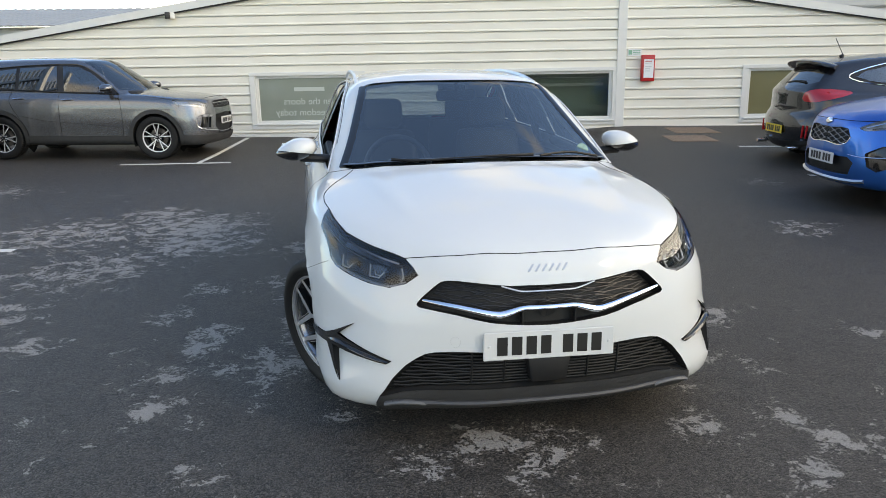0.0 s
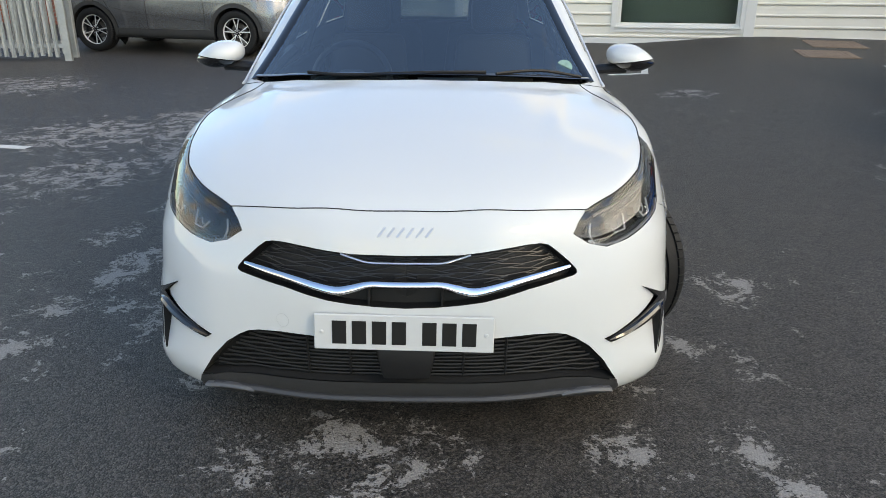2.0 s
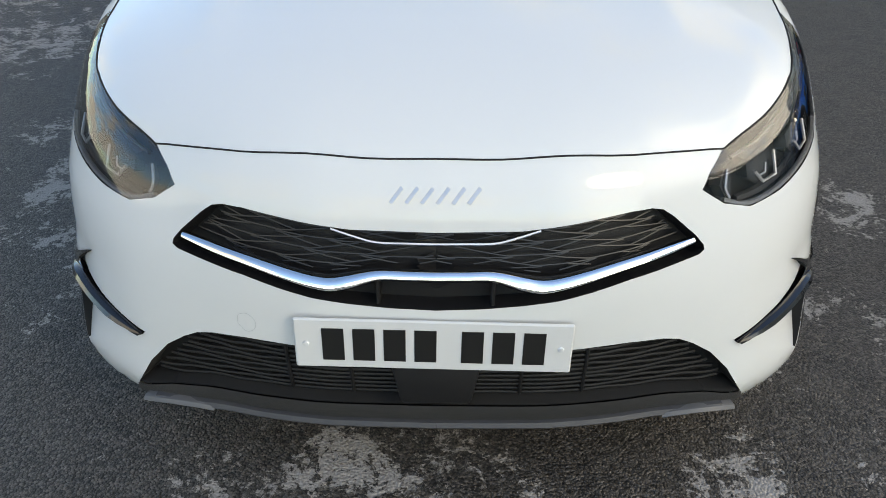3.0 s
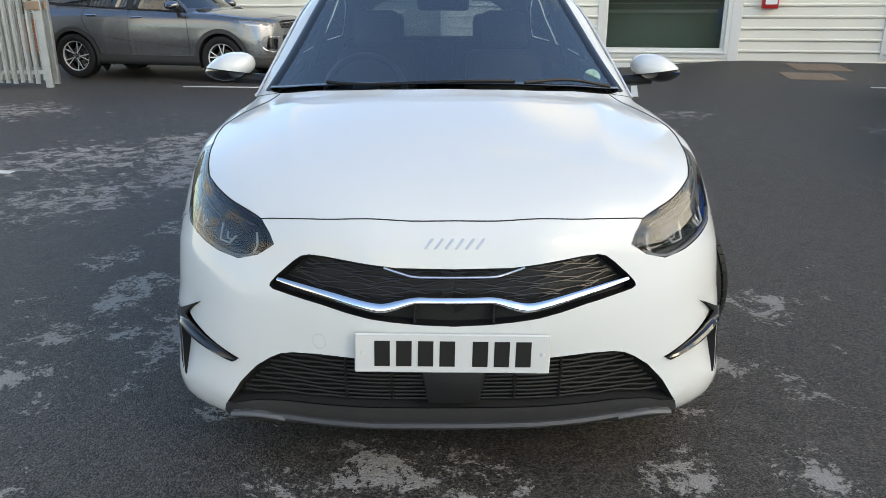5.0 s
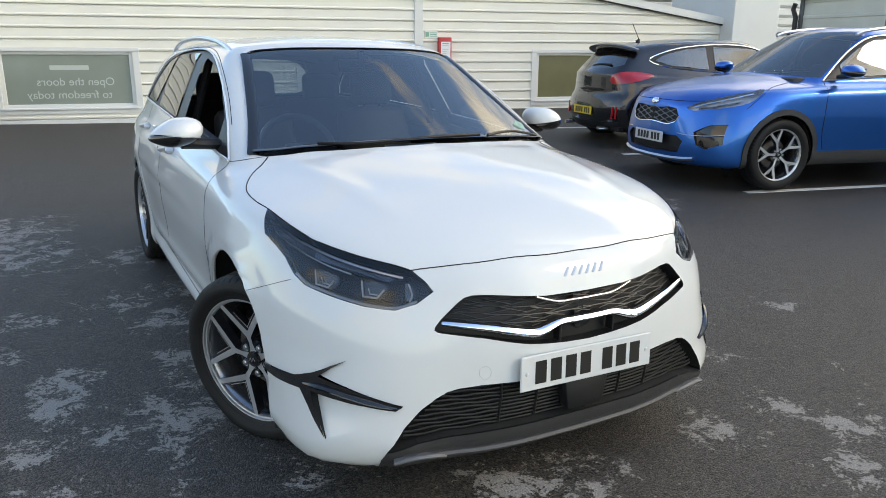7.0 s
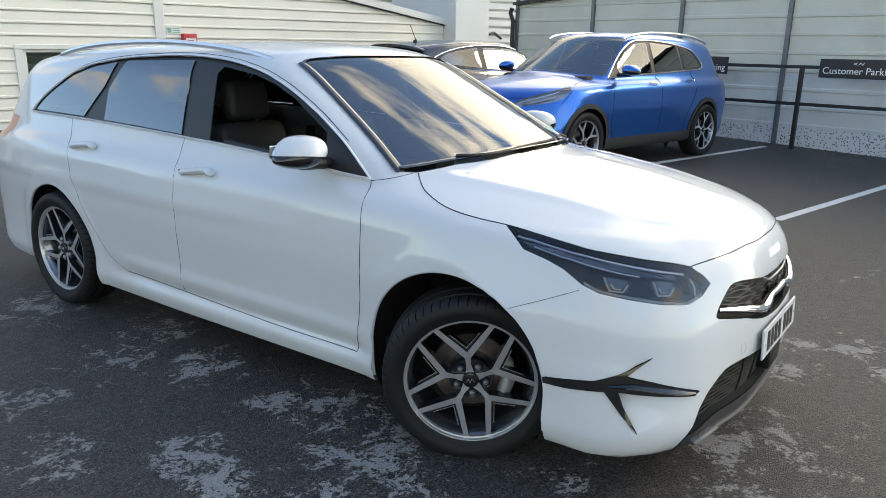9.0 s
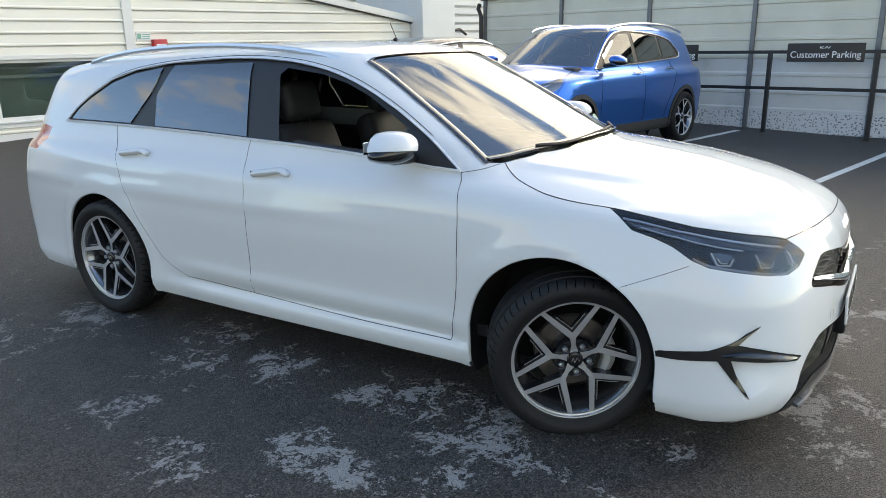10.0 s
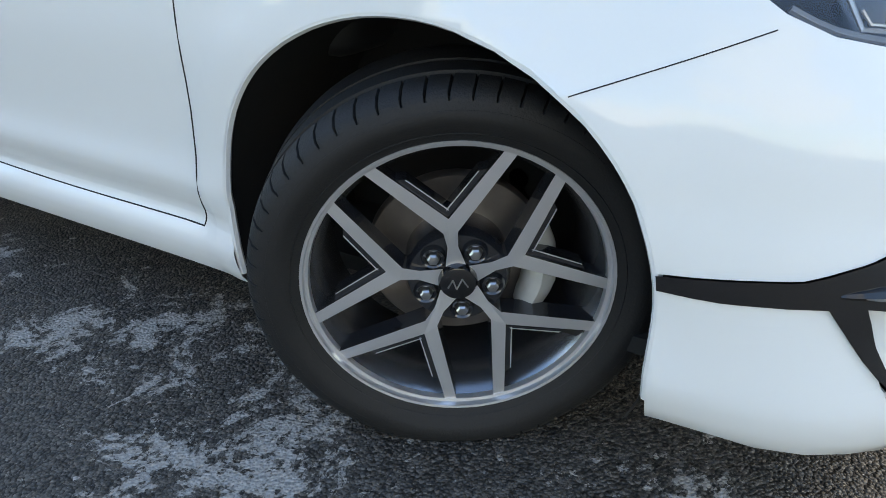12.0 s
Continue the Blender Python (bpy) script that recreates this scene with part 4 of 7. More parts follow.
M_STICKER0 = mat("green_print", (0.2, 0.42, 0.3), 0.5)
M_STEELDARK = vary(mat("weathered_steel_post", (0.16, 0.17, 0.18), 0.5, 0.6), 10, 0.3)


def perforated():
    m = mat("white_perforated_strip", (0.6, 0.62, 0.63), 0.4)
    n, l = m.node_tree.nodes, m.node_tree.links
    v = n.new("ShaderNodeTexVoronoi")
    v.inputs["Scale"].default_value = 28.0
    co = n.new("ShaderNodeTexCoord")
    r = n.new("ShaderNodeValToRGB")
    r.color_ramp.elements[0].position, r.color_ramp.elements[1].position = 0.28, 0.36
    r.color_ramp.elements[0].color, r.color_ramp.elements[1].color = (0.12, 0.13, 0.14, 1), (0.62, 0.64, 0.65, 1)
    l.new(co.outputs["Object"], v.inputs["Vector"])
    l.new(v.outputs["Distance"], r.inputs["Fac"])
    l.new(r.outputs["Color"], n["Principled BSDF"].inputs["Base Color"])
    return m


M_PERF = perforated()
M_PAPER = mat("white_paper", (0.8, 0.8, 0.8), 0.7)
setting()

# ---- parts shared by the cars ----


def recess(faces, depth):
    """The faces sunk below the skin, with walls round their rim."""
    chosen = set(faces)
    o = bmesh.new()
    sunk, rim = {}, {}
    for f in faces:
        for v in f.verts:
            if v not in sunk:
                sunk[v] = o.verts.new(v.co - v.normal * depth)
    for f in faces:
        o.faces.new([sunk[v] for v in f.verts])
        for lp in f.loops:
            if not any(g in chosen for g in lp.edge.link_faces if g is not f):
                a, b = lp.vert, lp.link_loop_next.vert
                if abs(a.co.x) < 1e-4 and abs(b.co.x) < 1e-4:
                    continue
                for v in (a, b):
                    if v not in rim:
                        rim[v] = o.verts.new(v.co)
                o.faces.new((rim[a], rim[b], sunk[b], sunk[a]))
    return o


def pair(name, bm, material, parent, label="", smooth=True):
    """A part on the right-hand side and its mirror image on the left."""
    b2 = mirrored(bm)
    return part(name, bm, material, parent, label, smooth), part(name, b2, material, parent, label, smooth)


def on_skin(tree, view, pts, off=0.0, n=5):
    """Points of a drawn line laid on the skin, seen along a view from outside."""
    es, et = view
    d = es.cross(et).normalized()
    if view is SIDE_VIEW:
        d = Vector((1, 0, 0))
    elif view is FRONT_VIEW:
        d = Vector((0, 1, 0))
    elif view is TOP_VIEW:
        d = Vector((0, 0, -1))
    elif view is CORNER_VIEW:
        d = Vector((1, 1, 0)).normalized()
    out = []
    for p in (smooth_line([(a, b, 0) for a, b in pts], n) if n else [Vector((a, b, 0)) for a, b in pts]):
        o = es * p.x + et * p.y - d * 4
        hit, no, _, _ = tree.ray_cast(o, d)
        if hit is not None:
            if no.dot(d) > 0:
                no = -no
            out.append(hit + no * off)
    return out


def spoke(r_rim, t, fork, joint, w_hub, w_arm, face, thick=0.035):
    """A forked spoke: an arm from the hub to a joint and two branches on to the rim, machined faces, dark flanks and a stepped pocket inside the fork."""
    bm = bmesh.new()
    ct, st = math.cos(t), math.sin(t)
    j = r_rim * joint

    def vert(r, q, x):
        return bm.verts.new((x, r * ct - q * st, r * st + q * ct))

    def ring(pts, flare, low):
        """Flanks that fall from an outline."""
        cx = sum(p[0] for p in pts) / len(pts)
        top = [vert(*p) for p in pts]
        bot = []
        for r, q, x in pts:
            d = Vector((r - cx, q)).normalized() * flare
            bot.append(vert(r + d.x, q + d.y, x + low))
        for i in range(len(pts)):
            k = (i + 1) % len(pts)
            bm.faces.new((top[i], bot[i], bot[k], top[k])).material_index = 1
        return top
    R = Vector((r_rim * math.cos(radians(fork)), r_rim * math.sin(radians(fork))))
    d = (R - Vector((j * 0.92, 0))).normalized()
    out = Vector((-d.y, d.x))
    h0, h1, h2 = face + 0.013, face + 0.006, face - 0.001
    corner = Vector((j * 0.90, w_arm * 1.25))
    crotch = Vector((j * 1.14, 0))
    arm = [(0.026, w_hub * 0.8, h0), (j * 0.62, w_arm * 0.95, face + 0.010), (corner.x, corner.y, h1), (crotch.x, 0, h1), (corner.x, -corner.y, h1), (j * 0.62, -w_arm * 0.95, face + 0.010), (0.026, -w_hub * 0.8, h0)]
    f = bm.faces.new(ring(arm, 0.007, thick))
    bmesh.ops.triangulate(bm, faces=[f])
    for sg in (1, -1):
        ro, ri = R + out * w_arm * 1.15, R - out * w_arm * 1.15
        ro, ri = ro * (r_rim / ro.length), ri * (r_rim / ri.length)
        pts = [(corner.x, sg * corner.y, h1), (ro.x, sg * ro.y, h2), (ri.x, sg * ri.y, h2), (crotch.x, 0, h1)]
        bm.faces.new(ring(pts, 0.005, thick))
        # stepped pocket with a thin bright edge
        e0, e1 = crotch.lerp(ri, 0.0), crotch.lerp(ri, 0.62)
        m = -out
        for a0, a1, dx, mi in ((0.0, 0.0085, 0.0045, 1), (0.0085, 0.0105, 0.0040, 0)):
            quad = [e0 + m * a0 + d * a0 * 0.9, e1 + m * a0 + d * 0.012 - d * a0, e1 + m * a1 + d * 0.012 - d * a1, e0 + m * a1 + d * a1 * 0.9]
            hh = [h1 + dx, h2 + dx + 0.002, h2 + dx + 0.002, h1 + dx]
            top = ring([(p.x, sg * p.y, x) for p, x in zip(quad, hh)], 0.001, thick * 0.8)
            bm.faces.new(top).material_index = mi
    bmesh.ops.recalc_face_normals(bm, faces=bm.faces)
    return bm


M_RIMFACE = vary(mat("machined_alloy", (0.72, 0.72, 0.74), 0.28, 0.8), 9, 0.12)
M_RIMDARK = mat("dark_painted_alloy", (0.035, 0.037, 0.043), 0.2, 0.6, 1.0)
M_BARREL = mat("alloy_barrel", (0.26, 0.27, 0.29), 0.22, 0.9)
M_DISC = vary(mat("brake_disc_steel", (0.17, 0.15, 0.14), 0.4, 0.8), 30, 0.3)
M_CALIPER = vary(mat("cast_caliper", (0.42, 0.43, 0.42), 0.5, 0.4), 25, 0.25)


def build_wheel(r_tyre, r_rim, width, twist, fork=26.0, spokes=5, joint=0.42, silver=None, w_arm=0.0084, flat=0.0):
    """One wheel round the x axis, outer face towards -x: the alloy with its tyre, nuts and brake as parts."""
    h = width / 2
    bm = bmesh.new()
    # lip and barrel
    lip = lathe(bmesh.new(), [(r_rim - 0.006, -h + 0.03), (r_rim - 0.004, -h + 0.0205), (r_rim + 0.001, -h + 0.019), (r_rim + 0.003, -h + 0.011), (r_rim + 0.007, -h + 0.010), (r_rim + 0.009, -h + 0.016)], 72)
    for f in lip.faces:
        f.material_index = 0
    bar = lathe(bmesh.new(), [(r_rim - 0.004, -h + 0.03), (r_rim - 0.018, -h + 0.05), (r_rim - 0.03, 0.02), (r_rim - 0.024, h - 0.02)], 72)
    for f in bar.faces:
        f.material_index = 2
    bm = join(join(bm, lip), bar)
    hubm = lathe(bmesh.new(), [(0.0005, -h + 0.04), (0.075, -h + 0.04), (0.082, -h + 0.055), (0.082, 0.0)], 40)
    for f in hubm.faces:
        f.material_index = 1
    bm = join(bm, hubm)
    wheel = part("wheel", bm, [silver or M_RIMFACE, M_RIMDARK, M_BARREL], None, "two-tone alloy wheel with forked spokes")
    for k in range(spokes):
        part("spoke", spoke(r_rim, radians(twist + 360 / spokes * k), fork, joint, 0.019, w_arm, -h + 0.022), [silver or M_RIMFACE, M_RIMDARK], wheel, smooth=False)
    # tyre with shoulder sipes
    prof = [(r_rim + 0.003, -h + 0.03), (r_rim + 0.0072, -h + 0.0115), (r_rim + 0.022, -h + 0.004), (r_rim + 0.035, -h - 0.004), ((r_rim + r_tyre) / 2 + 0.004, -h - 0.007),
            (r_tyre - 0.03, -h - 0.003), (r_tyre - 0.022, -h - 0.0005), (r_tyre - 0.012, -h + 0.006), (r_tyre - 0.004, -h + 0.02), (r_tyre - 0.001, -h + 0.045), (r_tyre - 0.008, -h + 0.047),
            (r_tyre - 0.008, -h + 0.056), (r_tyre, -h + 0.058), (r_tyre, -0.006), (r_tyre - 0.008, -0.005), (r_tyre - 0.008, 0.005), (r_tyre, 0.006), (r_tyre, h - 0.055),
            (r_tyre - 0.004, h - 0.02), (r_tyre - 0.015, h - 0.003), (r_tyre - 0.05, h), (r_rim - 0.004, h - 0.02)]
    seg = 240
    tb = lathe(bmesh.new(), prof, seg)
    tb.verts.ensure_lookup_table()
    pitch = 2 * math.pi / (seg / 4)
    for i, v in enumerate(tb.verts):
        # narrow sipes across the shoulder, slanting towards the tread
        ring, j = divmod(i, seg)
        rr = math.hypot(v.co.y, v.co.z)
        a = pitch * (j // 4 + (0.0, 0.40, 0.47, 0.54)[j % 4])
        if 6 <= ring <= 12:
            a += pitch * 0.5 * max(0, ring - 7) / 5
        if j % 4 == 2 and 7 <= ring <= 9:
            rr -= 0.009
            v.co.x += 0.005 if ring == 7 else 0
        v.co.y, v.co.z = rr * math.cos(a), rr * math.sin(a)
    tyre = part("tyre", tb, M_RUBBER, wheel, "black rubber tyre")
    for rr, x in ((r_rim + 0.020, -h + 0.005), (r_tyre - 0.034, -h - 0.0035)):
        part("moulded_ring", tube(bmesh.new(), [(x, rr * math.cos(2 * math.pi * k / 96), rr * math.sin(2 * math.pi * k / 96)) for k in range(96)], 0.0014, 4, closed=True), M_RUBBER, tyre)
    cap = lathe(bmesh.new(), [(0.0005, -h + 0.021), (0.02, -h + 0.0215), (0.027, -h + 0.024), (0.03, -h + 0.03), (0.03, -h + 0.05)], 32)
    capped = part("hub_cap", cap, M_BLACKGLOSS, wheel, "gloss black hub cap")
    for y0, z0, y1, z1 in ((-0.015, -0.004, -0.006, 0.010), (-0.006, 0.010, 0.002, -0.008), (0.002, -0.008, 0.008, 0.008), (0.008, 0.008, 0.015, -0.006)):
        part("emblem_bar", tube(bmesh.new(), [(-h + 0.0207, y0, z0), (-h + 0.0207, y1, z1)], 0.0013, 5), M_SATIN, capped)
    for k in range(5):
        a = radians(twist + 36 + 72 * k)
        nut = lathe(bmesh.new(), [(0.0005, 0), (0.007, 0.0005), (0.0095, 0.003), (0.0105, 0.012), (0.012, 0.013), (0.012, 0.022)], 6)
        bmesh.ops.translate(nut, verts=nut.verts, vec=(-h + 0.026, 0.054 * math.cos(a), 0.054 * math.sin(a)))
        part("wheel_nut", nut, M_SATIN, wheel, smooth=False)
        dish = lathe(bmesh.new(), [(0.0115, 0.010), (0.0165, 0.006), (0.0195, 0.012)], 20)
        bmesh.ops.translate(dish, verts=dish.verts, vec=(-h + 0.026, 0.054 * math.cos(a), 0.054 * math.sin(a)))
        part("nut_seat", dish, M_RIMDARK, wheel)
    disc = lathe(bmesh.new(), [(0.07, -0.015), (0.075, -0.0), (0.14, 0.0), (0.143, 0.004), (0.143, 0.02), (0.07, 0.022)], 56)
    part("brake_disc", disc, M_DISC, wheel, "greyish bronze steel brake disc")
    return wheel


def caliper(parent, angle, h, r=0.132):
    bm = bmesh.new()
    pts = []
    for i in range(9):
        a = radians(angle - 34 + 68 * i / 8)
        pts.append((-h + 0.085, r * math.cos(a), r * math.sin(a)))
    tube(bm, pts, 0.033, 10, 0.8, taper=[0.7, 0.95, 1, 0.9, 1, 1.05, 1, 0.95, 0.7])
    box(bm, (-h + 0.06, r * math.cos(radians(angle)) - 0.02, r * math.sin(radians(angle)) - 0.03), (-h + 0.1, r * math.cos(radians(angle)) + 0.02, r * math.sin(radians(angle)) + 0.03), 0.006, 2)
    return part("brake_caliper", bm, M_CALIPER, parent, "pale cast brake caliper")


def place_wheel(proto, parent, m):
    w = copy_thing(proto, Matrix())
    w.parent = parent
    w.matrix_parent_inverse = Matrix()
    w.matrix_basis = m
    return w


def settle(wheel):
    """Flattens the foot of a wheel's tyre on the ground and bulges its wall a little."""
    tyre = [o for o in wheel.children if o.name.startswith("tyre")][0]
    tyre.data = tyre.data.copy()
    m = wheel.matrix_basis
    back = m.inverted()
    for v in tyre.data.vertices:
        p = m @ v.co
        if p.z < 0.05:
            k = 1 - max(p.z, 0) / 0.05
            p += m.to_3x3() @ Vector((math.copysign(0.006 * k, v.co.x), 0, 0))
            p.z = max(p.z, 0.001)
            v.co = back @ p


def drop_thing(ob):
    for o in (*ob.children_recursive, ob):
        bpy.data.objects.remove(o)


def number_plate(parent, m, yellow=False, w=0.52, h=0.111):
    """A plate whose characters are plain bars."""
    bm = boxed((-w / 2, -0.004, -h / 2), (w / 2, 0.004, h / 2), 0.003)
    pl = part("number_plate", bm, M_PLATE_Y if yellow else M_PLATE_W, parent, "yellow rear plate with black bars" if yellow else "white front plate with black bars", smooth=False)
    pl.matrix_local = m
    x = -0.187
    for i in range(7):
        bw = 0.041
        if i == 4:
            x += 0.03
        part("character_bar", boxed((x - bw / 2, -0.0055, -0.036), (x + bw / 2, -0.003, 0.036)), M_INK, pl, smooth=False)
        x += 0.0575
    for sx in (-1, 1):
        cap = lathe(bmesh.new(), [(0.0005, -0.0075), (0.005, -0.007), (0.0065, -0.004)], 14)
        cap.transform(Matrix.Rotation(radians(90), 4, "Z"))
        bmesh.ops.translate(cap, verts=cap.verts, vec=(sx * (w / 2 - 0.022), 0, 0))
        part("screw_cap", cap, M_PLATE_W, pl)
    return pl


def door_mirror(parent, place, paint, side=-1, s=1.0):
    """A door mirror: painted shell, black lower half and arm."""
    shell = bmesh.new()
    bmesh.ops.create_uvsphere(shell, u_segments=28, v_segments=18, radius=1)
    low = shell.copy()

    def form(b, cut_low):
        for v in b.verts:
            x, y, z = v.co
            r = 1 / max(abs(x) ** 2.3 + abs(y) ** 2.3 + abs(z) ** 2.3, 1e-9) ** (1 / 2.3)
            x, y, z = x * r, y * r, z * r
            y = min(y, 0.55)
            w = 1 - 0.55 * max(x * side, 0) ** 1.6
            v.co = Vector((x * 0.110 * s, y * 0.112 * s * w, z * (0.062 if z > 0 else 0.052) * s * w + (0.016 * x * side * -1)))
    form(shell, True)
    form(low, False)
    for b, keep_up in ((shell, True), (low, False)):
        geom = list(b.verts) + list(b.edges) + list(b.faces)
        bmesh.ops.bisect_plane(b, geom=geom, dist=1e-5, plane_co=(0, 0, -0.012 * s), plane_no=(-side * 0.12, 0.10, 1), clear_inner=keep_up, clear_outer=not keep_up)
    mi = part("door_mirror", shell, paint, parent, "painted door mirror with black lower shell")
    mi.matrix_local = Matrix.Translation(place)
    for v in low.verts:
        v.co = v.co * 0.985
        v.co.z -= 0.004
    part("lower_shell", low, M_BLACKGLOSS, mi, "gloss black lower shell")
    arm = bmesh.new()
    tube(arm, [(side * -0.02 * s, 0.0, -0.042 * s), (side * -0.08 * s, 0.002, -0.046 * s), (side * -0.13 * s, 0.005, -0.050 * s), (side * -0.185 * s, 0.01, -0.056 * s)], 0.034 * s, 10, 0.7)
    part("mirror_arm", arm, M_BLACK, mi)
    gl = boxed((-0.078 * s, 0.0595 * s, -0.018 * s), (0.072 * s, 0.063 * s, 0.030 * s), 0.003)
    part("mirror_glass", gl, M_CHROME, mi, "silvered mirror glass", smooth=False)
    return mi


def seat(parent, x, y, material, wide=0.5, name="seat"):
    """A car seat: cushion, backrest and headrest in one padded mesh."""
    bm = bmesh.new()
    box(bm, (x - wide / 2, y - 0.25, 0.38), (x + wide / 2, y + 0.28, 0.56), 0.06, 3)
    st = bmesh.new()
    box(st, (-wide / 2, -0.07, 0), (wide / 2, 0.07, 0.58), 0.06, 3)
    for v in st.verts:
        if v.co.z > 0.3:
            v.co.x *= 0.86
    st.transform(Matrix.Translation((x, y + 0.25, 0.5)) @ Matrix.Rotation(radians(-20), 4, "X"))
    bm = join(bm, st)
    return part(name, bm, material, parent)


def headrest(parent, x, y, z, material):
    bm = boxed((-0.13, -0.05, 0), (0.13, 0.05, 0.2), 0.045, 3)
    for sx in (-0.05, 0.05):
        tube(bm, [(sx, 0, -0.08), (sx, 0, 0.03)], 0.007, 6)
    bm.transform(Matrix.Translation((x, y, z)) @ Matrix.Rotation(radians(-12), 4, "X"))
    return part("headrest", bm, material, parent)


M_SEAT = vary(mat("dark_seat_leather", (0.05, 0.05, 0.053), 0.55), 10, 0.2, 0.2, 300)
M_DASH = vary(mat("dark_dashboard", (0.02, 0.021, 0.023), 0.65), 10, 0.2, 0.2, 400)
M_WHEELGRIP = vary(mat("grey_leather_grip", (0.2, 0.2, 0.205), 0.45), 20, 0.15)
M_LINING = mat("pale_headlining", (0.45, 0.44, 0.42), 0.9)


# ---- the white estate car ----
ARCHES = ((0.865, 0.335, 0.370, 0.358), (3.525, 0.322, 0.370, 0.357))


def arch_outline(cy, cz, a, b, n=30):
    """A wheel opening: a half ellipse with straight legs."""
    return [(cy + a * math.cos(math.pi * i / n), cz + b * math.sin(math.pi * i / n)) for i in range(n + 1)] + [(cy - a * 0.995, 0.05), (cy + a * 1.0, 0.05)]


DLO_LOW = [(1.323, 0.940), (1.453, 0.949), (1.593, 0.963), (1.859, 0.983), (2.121, 0.998), (2.424, 1.009), (2.813, 1.021), (3.345, 1.030), (3.966, 1.030)]
DLO_UP = [(3.966, 1.030), (3.90, 1.095), (3.802, 1.162), (3.62, 1.256), (3.432, 1.308), (3.153, 1.345), (2.778, 1.366), (2.526, 1.366), (2.301, 1.351), (2.108, 1.321), (1.961, 1.284), (1.819, 1.231), (1.651, 1.149), (1.487, 1.054)]
SEAM_F = [(1.325, 0.940), (1.292, 0.888), (1.272, 0.78), (1.278, 0.55), (1.305, 0.35), (1.324, 0.274)]
SEAM_M = [(2.436, 1.010), (2.436, 0.94), (2.401, 0.82), (2.396, 0.665), (2.408, 0.496), (2.422, 0.288)]
SEAM_R = [(3.46, 1.03), (3.42, 0.94), (3.352, 0.845), (3.289, 0.735), (3.22, 0.624), (3.146, 0.509), (3.052, 0.381), (2.885, 0.301)]
SILL = [(2.885, 0.301), (2.422, 0.288), (2.036, 0.277), (1.706, 0.271), (1.324, 0.272), (1.236, 0.272)]
BONNET_FRONT = [(0, 0.070), (-0.153, 0.075), (-0.349, 0.107), (-0.531, 0.177)]
BONNET_SIDE = [(-0.531, 0.177), (-0.644, 0.289), (-0.736, 0.437), (-0.777, 0.584), (-0.797, 0.718), (-0.812, 0.83), (-0.806, 0.955), (-0.751, 1.080), (-0.685, 1.160), (-0.655, 1.192)]
BONNET_REAR = [(-0.655, 1.192), (-0.5, 1.105), (-0.25, 1.035), (0, 1.012)]
LAMP = [(-1.072, 0.866), (-0.962, 0.845), (-0.829, 0.815), (-0.660, 0.787), (-0.500, 0.760), (-0.453, 0.730), (-0.426, 0.703), (-0.467, 0.670), (-0.527, 0.651), (-0.619, 0.658), (-0.740, 0.678), (-0.822, 0.693), (-0.870, 0.715), (-0.919, 0.755), (-0.968, 0.780), (-1.032, 0.803)]
GRILLE = [(0, 0.670), (-0.153, 0.672), (-0.28, 0.686), (-0.347, 0.692), (-0.385, 0.692), (-0.408, 0.686), (-0.43, 0.670), (-0.478, 0.627), (-0.497, 0.606), (-0.500, 0.596), (-0.490, 0.589), (-0.425, 0.578), (-0.356, 0.566), (-0.29, 0.549), (-0.225, 0.535), (-0.161, 0.526), (-0.085, 0.519), (0, 0.516)]
INTAKE = [(0, 0.41), (-0.276, 0.420), (-0.372, 0.424), (-0.44, 0.42), (-0.475, 0.412), (-0.507, 0.395), (-0.55, 0.363), (-0.601, 0.306), (-0.648, 0.232), (-0.56, 0.256), (-0.479, 0.262), (-0.33, 0.262), (0, 0.262)]
VALANCE = [(0, 0.262), (-0.33, 0.262), (-0.479, 0.262), (-0.56, 0.256), (-0.648, 0.232), (-0.66, 0.2), (-0.655, 0.12), (0, 0.12)]
BLADE = [(-0.994, 0.410), (-0.919, 0.416), (-0.838, 0.424), (-0.765, 0.450), (-0.660, 0.499), (-0.708, 0.470), (-0.745, 0.442), (-0.655, 0.423), (-0.485, 0.376), (-0.505, 0.362), (-0.768, 0.394), (-0.752, 0.345), (-0.709, 0.262), (-0.762, 0.325), (-0.81, 0.392), (-0.919, 0.387), (-0.989, 0.391)]
SCREEN = [(0, 1.388), (-0.3, 1.384), (-0.48, 1.370), (-0.535, 1.352), (-0.575, 1.25), (-0.64, 1.09), (-0.70, 0.972), (-0.66, 0.968), (-0.5, 0.988), (-0.25, 1.003), (0, 1.009)]


